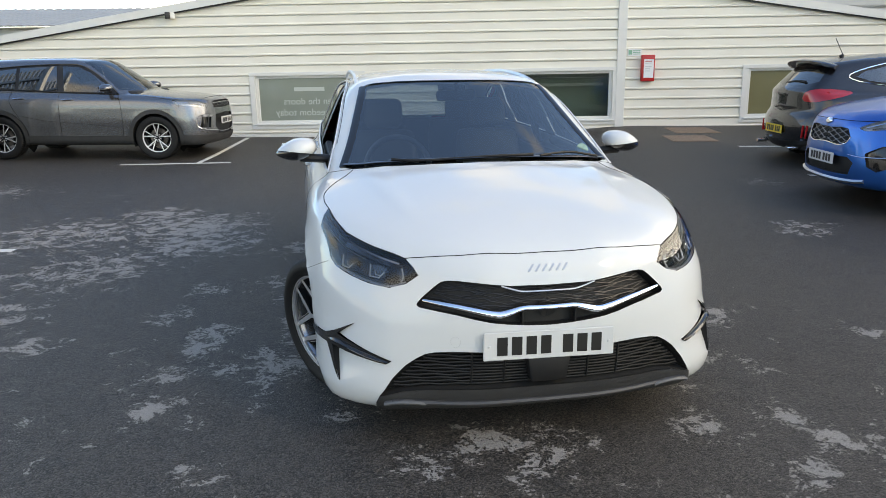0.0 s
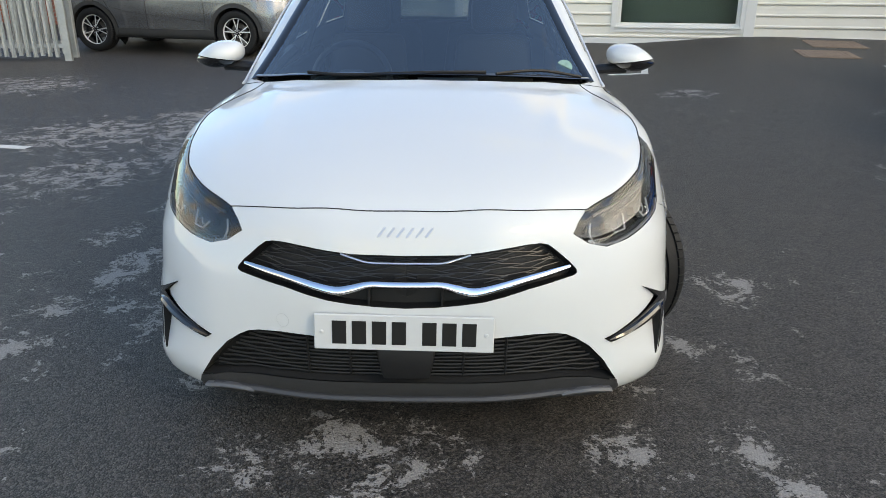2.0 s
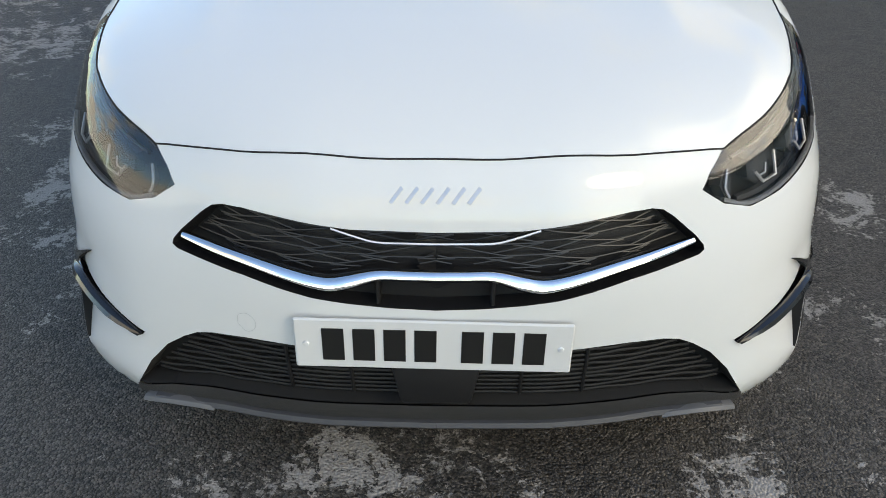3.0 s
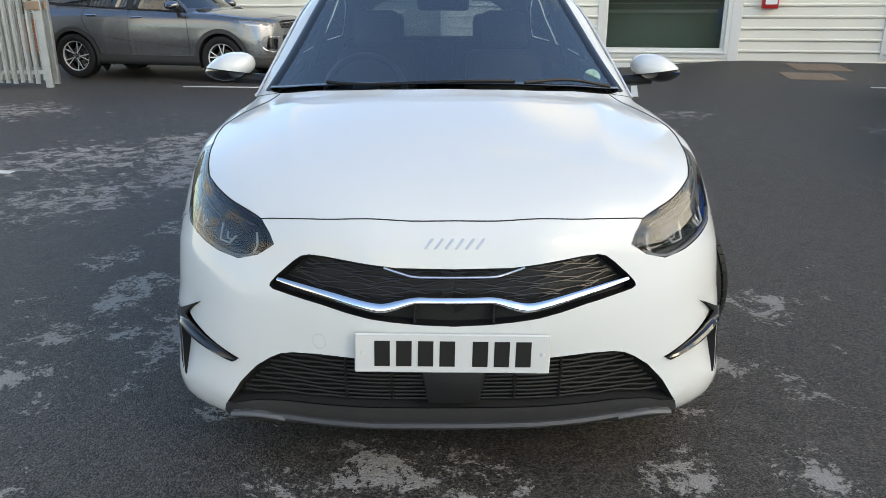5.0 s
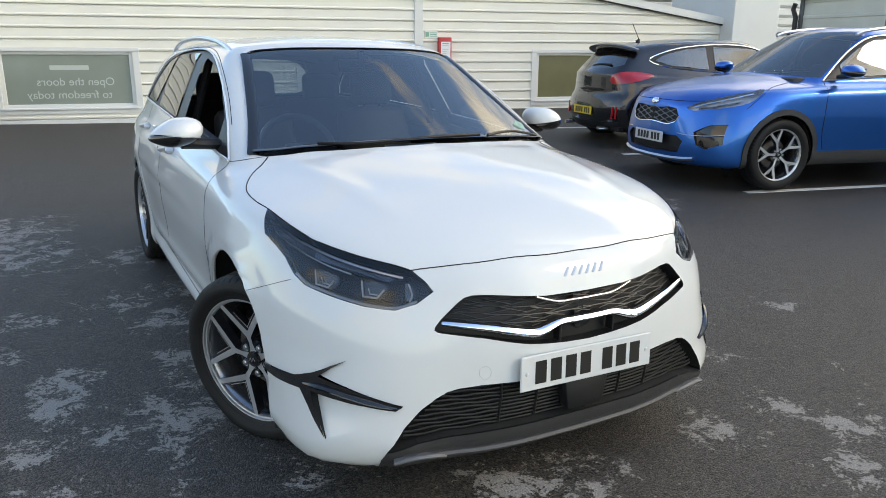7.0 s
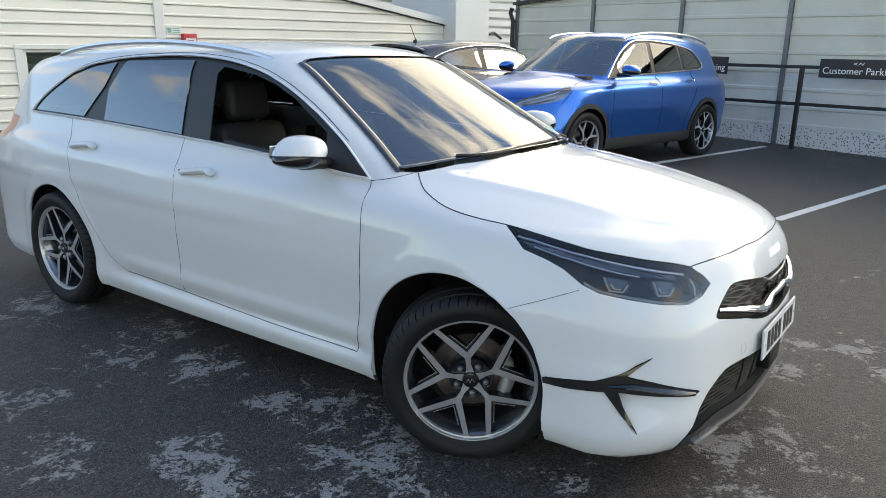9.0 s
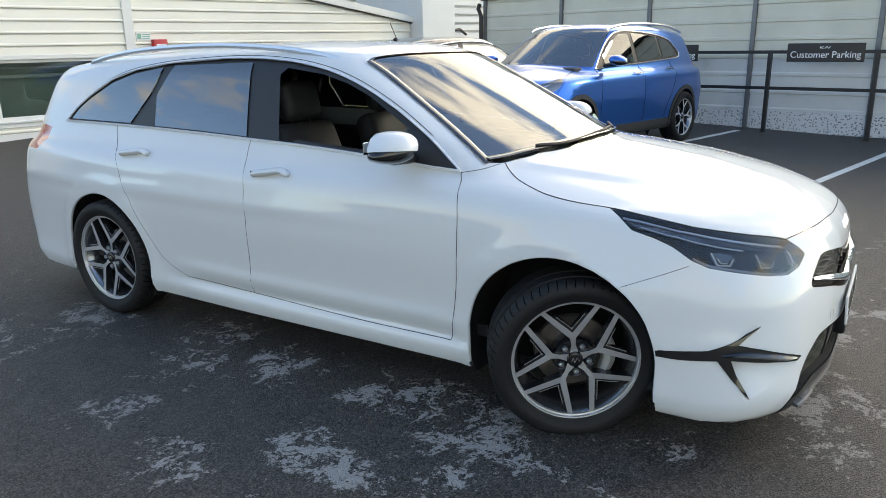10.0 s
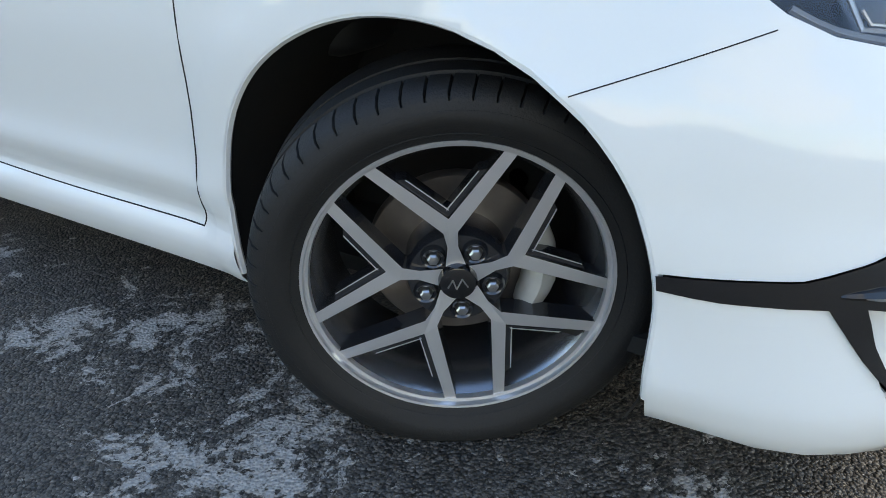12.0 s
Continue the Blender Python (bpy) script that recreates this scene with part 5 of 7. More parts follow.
def estate_car(c):
    car = thing("estate_car", "white estate car with black trim, its driver window open", "car")
    bm = car_skin(c, 1.15)
    # the bumper's lower corners flare outwards
    for v in bm.verts:
        k = min(1, max(0, (abs(v.co.x) - 0.42) / 0.2)) * min(1, max(0, (0.46 - v.co.y) / 0.22)) * min(1, max(0, (0.37 - v.co.z) / 0.14))
        k = k * k * (3 - 2 * k)
        v.co += Vector((math.copysign(0.014, v.co.x), -0.022, 0.003)) * k
    bm.normal_update()
    tree = BVHTree.FromBMesh(bm)
    for cy, cz, ra, rb in ARCHES:
        bmesh.ops.delete(bm, geom=carve(bm, arch_outline(cy, cz, ra, rb), SIDE_VIEW, lambda p: p.x < -0.5 and p.z < 0.8), context="FACES")

    # glass and the black frames round it
    def cabin_side(p):
        return p.x < -0.5 and p.z > 0.88 and 1.2 < p.y < 4.2
    f_front = carve(bm, [(1.575, 1.0), (1.60, 0.976), (1.859, 0.995), (2.27, 1.015), (2.36, 1.30), (2.33, 1.33), (2.108, 1.303), (1.961, 1.266), (1.819, 1.212), (1.60, 1.095)], SIDE_VIEW, cabin_side)
    g_front = take(bm, f_front)
    g_rear = take(bm, carve(bm, [(2.47, 1.022), (2.813, 1.033), (3.14, 1.04), (3.19, 1.19), (3.12, 1.335), (2.56, 1.351)], SIDE_VIEW, cabin_side))
    g_quarter = take(bm, carve(bm, [(3.35, 1.045), (3.925, 1.045), (3.86, 1.11), (3.785, 1.155), (3.61, 1.243), (3.425, 1.294), (3.205, 1.326), (3.24, 1.2)], SIDE_VIEW, cabin_side))
    frame_faces = carve(bm, DLO_LOW + DLO_UP[1:], SIDE_VIEW, cabin_side)
    bm.normal_update()
    trim = take(bm, frame_faces, push=0.006)
    screen = take(bm, carve(bm, SCREEN, FRONT_VIEW, lambda p: p.z > 0.94 and p.y < 2.2 and p.y > 1.0))
    # the inner clear pane lies in a dark border
    bonnet = take(bm, carve(bm, BONNET_FRONT + BONNET_SIDE[1:] + BONNET_REAR[1:], TOP_VIEW, lambda p: p.z > 0.7 and p.y < 1.4))
    bm.normal_update()
    lamp_faces = carve(bm, LAMP, CORNER_VIEW, lambda p: p.x < -0.3 and p.y < 0.9 and p.z > 0.6)
    bm.normal_update()
    lamp_bowl = recess(lamp_faces, 0.05)
    lens = take(bm, lamp_faces)
    front = lambda p: p.y < 0.5 and p.z < 0.75
    gf = carve(bm, GRILLE, FRONT_VIEW, front)
    bm.normal_update()
    grille = recess(gf, 0.045)
    bmesh.ops.delete(bm, geom=gf, context="FACES")
    inf = carve(bm, INTAKE, FRONT_VIEW, front)
    bm.normal_update()
    intake = recess(inf, 0.05)
    bmesh.ops.delete(bm, geom=inf, context="FACES")
    valance = take(bm, carve(bm, VALANCE, FRONT_VIEW, lambda p: p.y < 0.5 and p.z < 0.3), push=-0.004)
    bf = carve(bm, BLADE, CORNER_VIEW, lambda p: p.x < -0.45 and p.y < 0.8 and p.z < 0.6)
    bm.normal_update()
    blade = take(bm, bf, push=-0.006)
    # the bumper dips inwards behind the trim's two points, with black risers
    notch = []
    for line in ([(-0.747, 0.440), (-0.708, 0.470), (-0.66, 0.499)], [(-0.768, 0.394), (-0.752, 0.345), (-0.709, 0.262)]):
        (js, jt), (ts, tt) = line[0], line[-1]
        up = tt > jt
        L = math.hypot(ts - js, tt - jt)
        ds, dt = (ts - js) / L, (tt - jt) / L

        def dip(s_, t_):
            u = ((s_ - js) * ds + (t_ - jt) * dt) / L
            off = (s_ - js) * dt - (t_ - jt) * ds
            off = off if up else -off
            if off < -0.012 or u > 1 or u < -0.6:
                return 0.0
            return (0.010 if up else 0.03) * max(0, 1 - max(off, 0) / 0.15) ** 1.5 * min(1, 1 - u) ** 0.8
        for v in bm.verts:
            if v.co.x < -0.5 and v.co.y < 0.45 and 0.24 < v.co.z < 0.52:
                s_, t_ = (v.co.x - v.co.y) / math.sqrt(2), v.co.z
                if (t_ > 0.40) == up:
                    k = dip(s_, t_)
                    if k:
                        v.co += Vector((0.75, 0.62, 0)) * k
        outer = on_skin(tree, CORNER_VIEW, line, 0.004, 6)
        rb = bmesh.new()
        rows = []
        for q in outer:
            k = dip((q.x - q.y) / math.sqrt(2), q.z) + 0.004
            rows.append((rb.verts.new(q), rb.verts.new(q + Vector((0.80, 0.60, 0)) * (k + 0.012))))
        for (a0, b0), (a1, b1) in zip(rows, rows[1:]):
            rb.faces.new((a0, b0, b1, a1))
        notch.append(rb)
    tail = take(bm, carve(bm, [(4.13, 0.990), (4.32, 1.005), (4.62, 1.005), (4.62, 0.87), (4.22, 0.862), (4.15, 0.92)], SIDE_VIEW, lambda p: p.x < -0.3 and p.y > 4.1))
    back = take(bm, carve(bm, [(0, 1.30), (-0.42, 1.285), (-0.56, 1.25), (-0.64, 1.07), (-0.5, 1.02), (0, 1.01)], FRONT_VIEW, lambda p: p.y > 4.0 and p.z > 0.98))
    bumper = take(bm, carve(bm, [(-0.1, 0.1), (0.55, 0.1), (0.575, 0.45), (0.629, 0.618), (0.521, 0.661), (0.429, 0.699), (0.35, 0.95), (-0.1, 0.95)], SIDE_VIEW, lambda p: p.y < 0.75))

    def flank(p):
        return p.x < -0.6 and 1.1 < p.y < 3.7 and p.z < 1.06
    d_front = take(bm, carve(bm, SEAM_F + SILL[4:0:-1][1:] + SEAM_M[::-1] + [(2.121, 0.998), (1.859, 0.983), (1.593, 0.963), (1.453, 0.949)], SIDE_VIEW, flank))
    d_rear = take(bm, carve(bm, SEAM_M + SILL[1:0:-1] + SEAM_R[::-1] + [(3.345, 1.030), (2.813, 1.021)], SIDE_VIEW, flank))

    body = part("body", both(bm), M_WHITE, car, "white painted body shell")
    part("bonnet", both(bonnet), M_WHITE, car, "smooth white bonnet")
    part("front_bumper", both(bumper), M_WHITE, car, "white front bumper")
    doors = pair("front_door", d_front, M_WHITE, car, "white front door"), pair("rear_door", d_rear, M_WHITE, car, "white rear door")
    part("front_side_window", mirrored(g_front), M_SIDEGLASS, car, "closed passenger side window")
    g_front.free()
    pair("rear_side_window", g_rear, M_PRIV, car, "dark privacy glass")
    pair("quarter_window", g_quarter, M_PRIV, car, "dark privacy glass")
    pair("window_frame", trim, M_PILLAR, car, "black pillar trim")
    scr = part("windscreen", both(screen), M_GLASS, car, "laminated windscreen")
    part("rear_window", both(back), M_REARGLASS, car, "tinted rear window")
    pair("tail_light", tail, M_RED, car, "red tail light")
    part("grille", both(grille), M_BLACK, car, "black upper grille")
    part("lower_intake", both(intake), M_LINER, car, "black lower air intake")
    part("valance", both(valance), M_BLACKMATT, car, "dark grey lower valance")
    trims = pair("fog_trim", blade, M_BLACKGLOSS, car, "gloss black pointed corner trim")
    for rb in notch:
        part("notch_face", mirrored(rb), M_LINER, trims[1])
        part("notch_face", rb, M_LINER, trims[0])
    vane = bmesh.new()
    tube(vane, on_skin(tree, CORNER_VIEW, [(-0.80, 0.410), (-0.735, 0.415), (-0.66, 0.404), (-0.58, 0.388), (-0.495, 0.370)], 0.0, 3), 0.02, 8, 0.55, taper=[0.35, 0.6, 0.85] + [1.0] * 7 + [0.85, 0.6, 0.3])
    part("vane", mirrored(vane), M_BLACKGLOSS, trims[1])
    part("vane", vane, M_BLACKGLOSS, trims[0])

    # dark border printed round the windscreen
    bd = bmesh.new()
    tube(bd, on_skin(tree, FRONT_VIEW, SCREEN[:4], 0.001, 4), 0.012, 6, 0.25)
    tube(bd, on_skin(tree, FRONT_VIEW, SCREEN[3:7], 0.001, 4), 0.024, 6, 0.25)
    low = on_skin(tree, FRONT_VIEW, [(-0.69, 0.985), (-0.6, 0.993), (-0.5, 1.004), (-0.25, 1.02), (0, 1.026)], 0.001, 4)
    tube(bd, low, 0.026, 6, 0.25)
    part("screen_border", both(bd), M_BLACKGLOSS, scr, "black printed border")

    # lamps
    for mirror in (False, True):
        hb = lamp_bowl.copy()
        lb = lens.copy()
        if mirror:
            hb, lb = mirrored(hb), mirrored(lb)
        lamp = part("headlight", hb, M_LAMPBOWL, car, "dark headlight under a clear lens")
        part("lens", lb, M_CLEAR, lamp, "clear lens")

        def strip(pts, r, off, m, name, n=4, flat=1.0):
            b = bmesh.new()
            tube(b, on_skin(tree, CORNER_VIEW, pts, off, n), r, 6, flat)
            part(name, mirrored(b) if mirror else b, m, lamp)
        def block(poly, o0, o1, m, name):
            """A faceted block behind the lens, between two depths under the skin."""
            b = bmesh.new()
            top = [b.verts.new(q) for q in on_skin(tree, CORNER_VIEW, poly, o0, 0)]
            cs, ct = sum(p[0] for p in poly) / len(poly), sum(p[1] for p in poly) / len(poly)
            bot = [b.verts.new(q) for q in on_skin(tree, CORNER_VIEW, [(cs + (p - cs) * 0.85, ct + (q - ct) * 0.85) for p, q in poly], o1, 0)]
            k = len(top)
            b.faces.new(top)
            for i in range(k):
                b.faces.new((top[i], bot[i], bot[(i + 1) % k], top[(i + 1) % k]))
            bmesh.ops.recalc_face_normals(b, faces=b.faces)
            part(name, mirrored(b) if mirror else b, m, lamp, smooth=False)
        block([(-1.04, 0.848), (-0.94, 0.823), (-0.82, 0.797), (-0.66, 0.767), (-0.54, 0.745), (-0.56, 0.730), (-0.67, 0.745), (-0.82, 0.772), (-0.95, 0.800), (-1.01, 0.815)], -0.020, -0.045, M_SHELF, "upper_shelf")
        strip([(-1.04, 0.846), (-0.94, 0.823), (-0.82, 0.796), (-0.66, 0.766), (-0.52, 0.742)], 0.004, -0.014, M_SATIN, "light_guide")
        strip([(-1.00, 0.818), (-0.92, 0.796), (-0.82, 0.771), (-0.68, 0.744)], 0.0026, -0.017, M_SATIN, "light_guide")
        for a, b, z, w in ((-0.80, -0.735, 0.715, 0.026), (-0.64, -0.575, 0.700, 0.028)):
            block([(a - 0.004, z + w * 0.9), (a + 0.03, z + w * 1.15), (b + 0.012, z + w * 0.75), (b + 0.018, z - w * 0.1), (b - 0.004, z - w * 0.75), (a + 0.014, z - w * 0.6)], -0.022, -0.05, M_LAMPBLOCK, "projector")
            strip([(a, z + w), (a + 0.012, z - w * 0.5), (b - 0.01, z - w * 0.6), (b + 0.008, z + w * 0.2)], 0.0034, -0.010, M_GUIDE, "lamp_bracket", 0)
            strip([(a + 0.022, z + w * 0.4), (a + 0.03, z - w * 0.2), (b - 0.012, z - w * 0.25)], 0.0022, -0.019, M_GUIDE, "inner_guide", 0)
        block([(-0.512, 0.728), (-0.492, 0.724), (-0.476, 0.700), (-0.484, 0.676), (-0.500, 0.680)], -0.014, -0.045, M_LAMPBLOCK, "projector")
        strip([(-0.50, 0.725), (-0.485, 0.695), (-0.49, 0.675)], 0.003, -0.010, M_GUIDE, "lamp_bracket", 3)
        strip([(-0.83, 0.688), (-0.72, 0.680), (-0.6, 0.668), (-0.52, 0.664)], 0.009, -0.030, M_DARKGREY, "lamp_bezel", 4)
        strip(LAMP[6:13], 0.0035, -0.004, M_BLACKGLOSS, "lamp_seal", 3)
        strip([(s * 0.985 - 0.008, z + 0.006) for s, z in LAMP[7:13]], 0.0055, -0.005, M_LAMPLIP, "lamp_edge", 3)
    lamp_bowl.free()
    lens.free()

    # grille bars
    gr = bmesh.new()
    fit = [(a * 0.985 + 0.001, 0.603 + (b - 0.603) * 0.96) for a, b in GRILLE]

    def lattice(x0, z0, x1, z1):
        run = []
        for k in range(15):
            x, z = x0 + (x1 - x0) * k / 14, z0 + (z1 - z0) * k / 14
            z += 0.05 * (x / 0.5) ** 2
            if x <= 0 and inside(fit, x, z) and z > np.interp(x, (-0.48, -0.29, -0.19, -0.1, 0), (0.62, 0.592, 0.58, 0.598, 0.598)):
                run.append((x, z))
            else:
                if len(run) > 2:
                    tube(gr, on_skin(tree, FRONT_VIEW, run, -0.030, 0), 0.0010, 4, 1.8)
                run = []
        if len(run) > 2:
            tube(gr, on_skin(tree, FRONT_VIEW, run, -0.030, 0), 0.0010, 4, 1.8)
    for i in range(-2, 8):
        z = 0.515 + i * 0.0235
        for k in range(7):
            x = -0.56 + k * 0.105 + (0.05 if i % 2 else 0)
            lattice(x, z, x + 0.105, z + 0.0235)
            lattice(x, z, x + 0.115, z + 0.003)
            if (k + i) % 3:
                lattice(x, z, x + 0.09, z - 0.014)
    part("grille_mesh", both(gr), M_GRILLE, car, "black patterned mesh")
    for x in (-0.105, 0.105):
        part("grille_upright", boxed((x - 0.004, -0.004, 0.522), (x + 0.004, 0.03, 0.58), 0.002), M_BLACK, car, smooth=False)
    ch = bmesh.new()
    line = [(-0.478, 0.616), (-0.422, 0.608), (-0.353, 0.597), (-0.287, 0.583), (-0.232, 0.571), (-0.192, 0.566), (-0.155, 0.573), (-0.105, 0.586), (-0.05, 0.586), (0, 0.586)]
    wide = [0.0085, 0.0125, 0.0138, 0.0155, 0.017, 0.0185, 0.018, 0.0135, 0.013, 0.013]
    pts = on_skin(tree, FRONT_VIEW, line, -0.006, 4)
    tube(ch, pts, 1.0, 10, 0.9, taper=list(np.interp(np.linspace(0, 9, len(pts)), range(10), wide)))
    part("grille_chrome", both(ch), M_CHROME, car, "chrome strip across the grille")
    ch = bmesh.new()
    tube(ch, on_skin(tree, FRONT_VIEW, [(-0.185, 0.672), (-0.141, 0.658), (-0.104, 0.649), (-0.05, 0.648), (0, 0.648)], -0.006, 4), 0.0045, 8, 0.8)
    part("grille_chrome", both(ch), M_SATIN, car, "thin chrome strip")
    # intake slats
    for i in range(11):
        sl = bmesh.new()
        pts = []
        for k in range(41):
            x = -0.63 + k * 0.63 / 40
            z = 0.272 + i * 0.0132 + 0.0022 * math.sin(k * 0.8 + i * 1.7) * (1 if abs(x) > 0.3 else 0.2) + 0.02 * (x / 0.6) ** 2 * (i / 10)
            if inside([(a * 0.975 + 0.001, 0.34 + (b - 0.34) * 0.95) for a, b in INTAKE], x, z):
                pts.append((x, z))
        if len(pts) > 3:
            tube(sl, on_skin(tree, FRONT_VIEW, pts, -0.026, 0), 0.0026, 6, 1.5)
            part("intake_slat", both(sl), M_BLACK, car)
        else:
            sl.free()
    for x in (-0.30, -0.17, 0.17, 0.30):
        up = bmesh.new()
        tube(up, on_skin(tree, FRONT_VIEW, [(-abs(x), 0.272), (-abs(x), 0.41)], -0.022, 3), 0.004, 6)
        part("intake_upright", mirrored(up) if x > 0 else up, M_BLACK, car)
    radar = boxed((-0.088, -0.022, 0.286), (0.088, 0.03, 0.39), 0.012, 2)
    for v in radar.verts:
        v.co.x *= 0.8 + (v.co.z - 0.286) * 2
    part("radar_cover", radar, M_BLACK, car, "plain black sensor cover")
    # skirt under the nose, with a pale tab at either end
    sk = bmesh.new()
    tube(sk, on_skin(tree, FRONT_VIEW, [(-0.60, 0.213), (-0.56, 0.214), (-0.45, 0.206), (-0.3, 0.2), (0, 0.198)], 0.003, 4), 0.02, 8, 0.6)
    part("skirt", both(sk), M_GREYSKID, car, "grey skid strip")
    for sgn in (False, True):
        tb = bmesh.new()
        pts = on_skin(tree, FRONT_VIEW, [(-0.625, 0.205), (-0.58, 0.216), (-0.52, 0.214), (-0.475, 0.205)], 0.009, 3)
        tube(tb, pts, 0.019, 8, 0.5)
        part("skid_tab", mirrored(tb) if sgn else tb, M_GREYTAB, car, "pale grey skid tab")

    # panel gaps and creases
    def gap(pts, view, r=0.0018, mirror=True, off=0.0003, m=M_GAP, name="panel_gap", n=5):
        b = bmesh.new()
        tube(b, on_skin(tree, view, pts, off, n), r, 5, 0.9)
        if not mirror:
            part(name, b, m, body)
        elif abs(pts[0][0]) < 1e-6 or abs(pts[-1][0]) < 1e-6:
            part(name, both(b), m, body)
        else:
            pair(name, b, m, body)
    gap(BONNET_FRONT, TOP_VIEW, 0.002)
    gap(BONNET_SIDE[4:], TOP_VIEW, 0.0022)
    gap(BONNET_SIDE[:5], TOP_VIEW, 0.0022)
    gap(SEAM_F, SIDE_VIEW, 0.0014)
    gap(SEAM_M, SIDE_VIEW, 0.0011)
    gap(SEAM_R, SIDE_VIEW, 0.0009)
    gap(SILL[:-1], SIDE_VIEW, 0.0018)
    gap([(0.629, 0.618), (0.521, 0.661), (0.429, 0.699)], SIDE_VIEW, 0.0010)
    gap([(1.325, 0.938), (1.25, 0.952), (1.205, 0.967)], SIDE_VIEW, 0.0014)
    gap([(-0.38, 0.455), (-0.365, 0.44), (-0.348, 0.448), (-0.345, 0.468), (-0.36, 0.482), (-0.378, 0.475), (-0.38, 0.455)], FRONT_VIEW, 0.0007, False, m=M_SEAM)
    # bright strips round the side windows
    gap(DLO_LOW, SIDE_VIEW, 0.0065, m=M_STRIP, name="window_strip", off=0.0064)
    gap(DLO_UP + [DLO_LOW[0]], SIDE_VIEW, 0.005, m=M_STRIP, name="window_strip", off=0.006)
    gap([(y, z + 0.014) for y, z in DLO_UP], SIDE_VIEW, 0.0018, m=M_GAP, name="roof_seam")
    # wheel arch lips and liners
    for cy, cz, ra, r in ARCHES:
        lip, ln = bmesh.new(), bmesh.new()
        outline = arch_outline(cy, cz, ra, r, 40)
        legs = [(outline[-1][0], z) for z in (0.2, 0.26)] + outline[:41] + [(outline[-2][0], z) for z in (0.26, 0.21)]
        pts = [q for s, t in legs for q in on_skin(tree, SIDE_VIEW, [(s, t)], -0.0075, 0) if q.z > 0.19]
        tube(lip, pts, 0.0075, 6, 1.0)
        pair("arch_lip", lip, M_WHITE, body)
        r = ra
        lathe(ln, [(r + 0.012, -0.895), (r + 0.016, -0.86), (r + 0.02, -0.52), (0.02, -0.5)], 40)
        bmesh.ops.translate(ln, verts=ln.verts, vec=(0, cy, cz))
        bmesh.ops.delete(ln, geom=[f for f in ln.faces if f.calc_center_median().z < 0.17], context="FACES")
        for v in ln.verts:
            if v.co.x < -0.84:
                hit = on_skin(tree, SIDE_VIEW, [(v.co.y, max(v.co.z, 0.2))], 0, 0)
                if hit:
                    v.co.x = max(v.co.x, hit[0].x + 0.012)
        pair("arch_liner", ln, M_LINER, body, "black felt wheel arch liner")
    under = boxed((-0.74, 0.3, 0.19), (0.74, 4.2, 0.22))
    part("underbody", under, M_LINER, body, smooth=False)
    # roof rails
    for sgn in (-1, 1):
        rb = bmesh.new()
        pts = smooth_line([(sgn * a, b, d) for a, b, d in ((0.565, 2.02, 1.345), (0.562, 2.10, 1.366), (0.557, 2.25, 1.392), (0.55, 2.5, 1.416), (0.545, 2.9, 1.431), (0.535, 3.4, 1.417), (0.52, 3.75, 1.385), (0.505, 3.98, 1.345))], 6)
        tube(rb, pts, 0.0115, 8, 1.2, taper=[0.35] + [min(1, 0.55 + 0.15 * i) for i in range(len(pts) - 2)] + [0.4])
        part("roof_rail", rb, M_RAIL, car, "satin silver roof rail")
    # roof spoiler over the rear window
    sp = bmesh.new()
    rows = []
    for x in np.linspace(-0.52, 0.52, 15):
        z = 1.352 - 0.055 * (abs(x) / 0.52) ** 2.2
        y = 4.22 - 0.10 * (abs(x) / 0.52) ** 2
        rows.append([sp.verts.new(v) for v in ((x, y - 0.28, z + 0.012), (x, y - 0.10, z + 0.010), (x, y, z - 0.012), (x, y - 0.01, z - 0.028), (x, y - 0.25, z - 0.03))])
    for p, q in zip(rows, rows[1:]):
        for j in range(5):
            sp.faces.new((p[j], q[j], q[(j + 1) % 5], p[(j + 1) % 5]))
    sp.faces.new(rows[0])
    sp.faces.new(rows[-1][::-1])
    bmesh.ops.recalc_face_normals(sp, faces=sp.faces)
    part("roof_spoiler", sp, M_WHITE, car, "white roof spoiler")
    # handles
    for (y0, y1, z0, z1) in ((2.345, 2.135, 0.862, 0.880), (3.325, 3.11, 0.888, 0.905)):
        hb = bmesh.new()
        pts = on_skin(tree, SIDE_VIEW, [(y0, z0), (y0 - 0.04, z0 + 0.008), (y1 + 0.05, z1 + 0.004), (y1, z1 - 0.008)], 0.016, 4)
        tube(hb, pts, 0.020, 10, 0.75, taper=[0.5, 0.8] + [1.0] * (len(pts) - 4) + [0.9, 0.5])
        ends = on_skin(tree, SIDE_VIEW, [(y0 - 0.012, z0 + 0.003), (y1 + 0.014, z1 - 0.003)], 0.01, 0)
        for e in ends:
            tube(hb, [e + Vector((0.014, 0, 0)), e + Vector((-0.012, 0, 0))], 0.012, 8)
        dr = doors[0] if y0 < 3 else doors[1]
        part("door_handle", mirrored(hb), M_WHITE, dr[1], "white pull handle")
        part("door_handle", hb, M_WHITE, dr[0], "white pull handle")
        cup = bmesh.new()
        mid = on_skin(tree, SIDE_VIEW, [((y0 + y1) / 2 - 0.02, (z0 + z1) / 2 + 0.004)], -0.001, 0)[0]
        bmesh.ops.create_uvsphere(cup, u_segments=24, v_segments=10, radius=1)
        for v in cup.verts:
            v.co = Vector((v.co.x * 0.004, v.co.y * 0.085, v.co.z * 0.033)) + mid
        part("handle_cup", mirrored(cup), M_WHITE, dr[1])
        part("handle_cup", cup, M_WHITE, dr[0])
    key = bmesh.new()
    bmesh.ops.create_uvsphere(key, u_segments=10, v_segments=6, radius=0.004)
    bmesh.ops.translate(key, verts=key.verts, vec=on_skin(tree, SIDE_VIEW, [(2.333, 0.866)], 0.035, 0)[0])
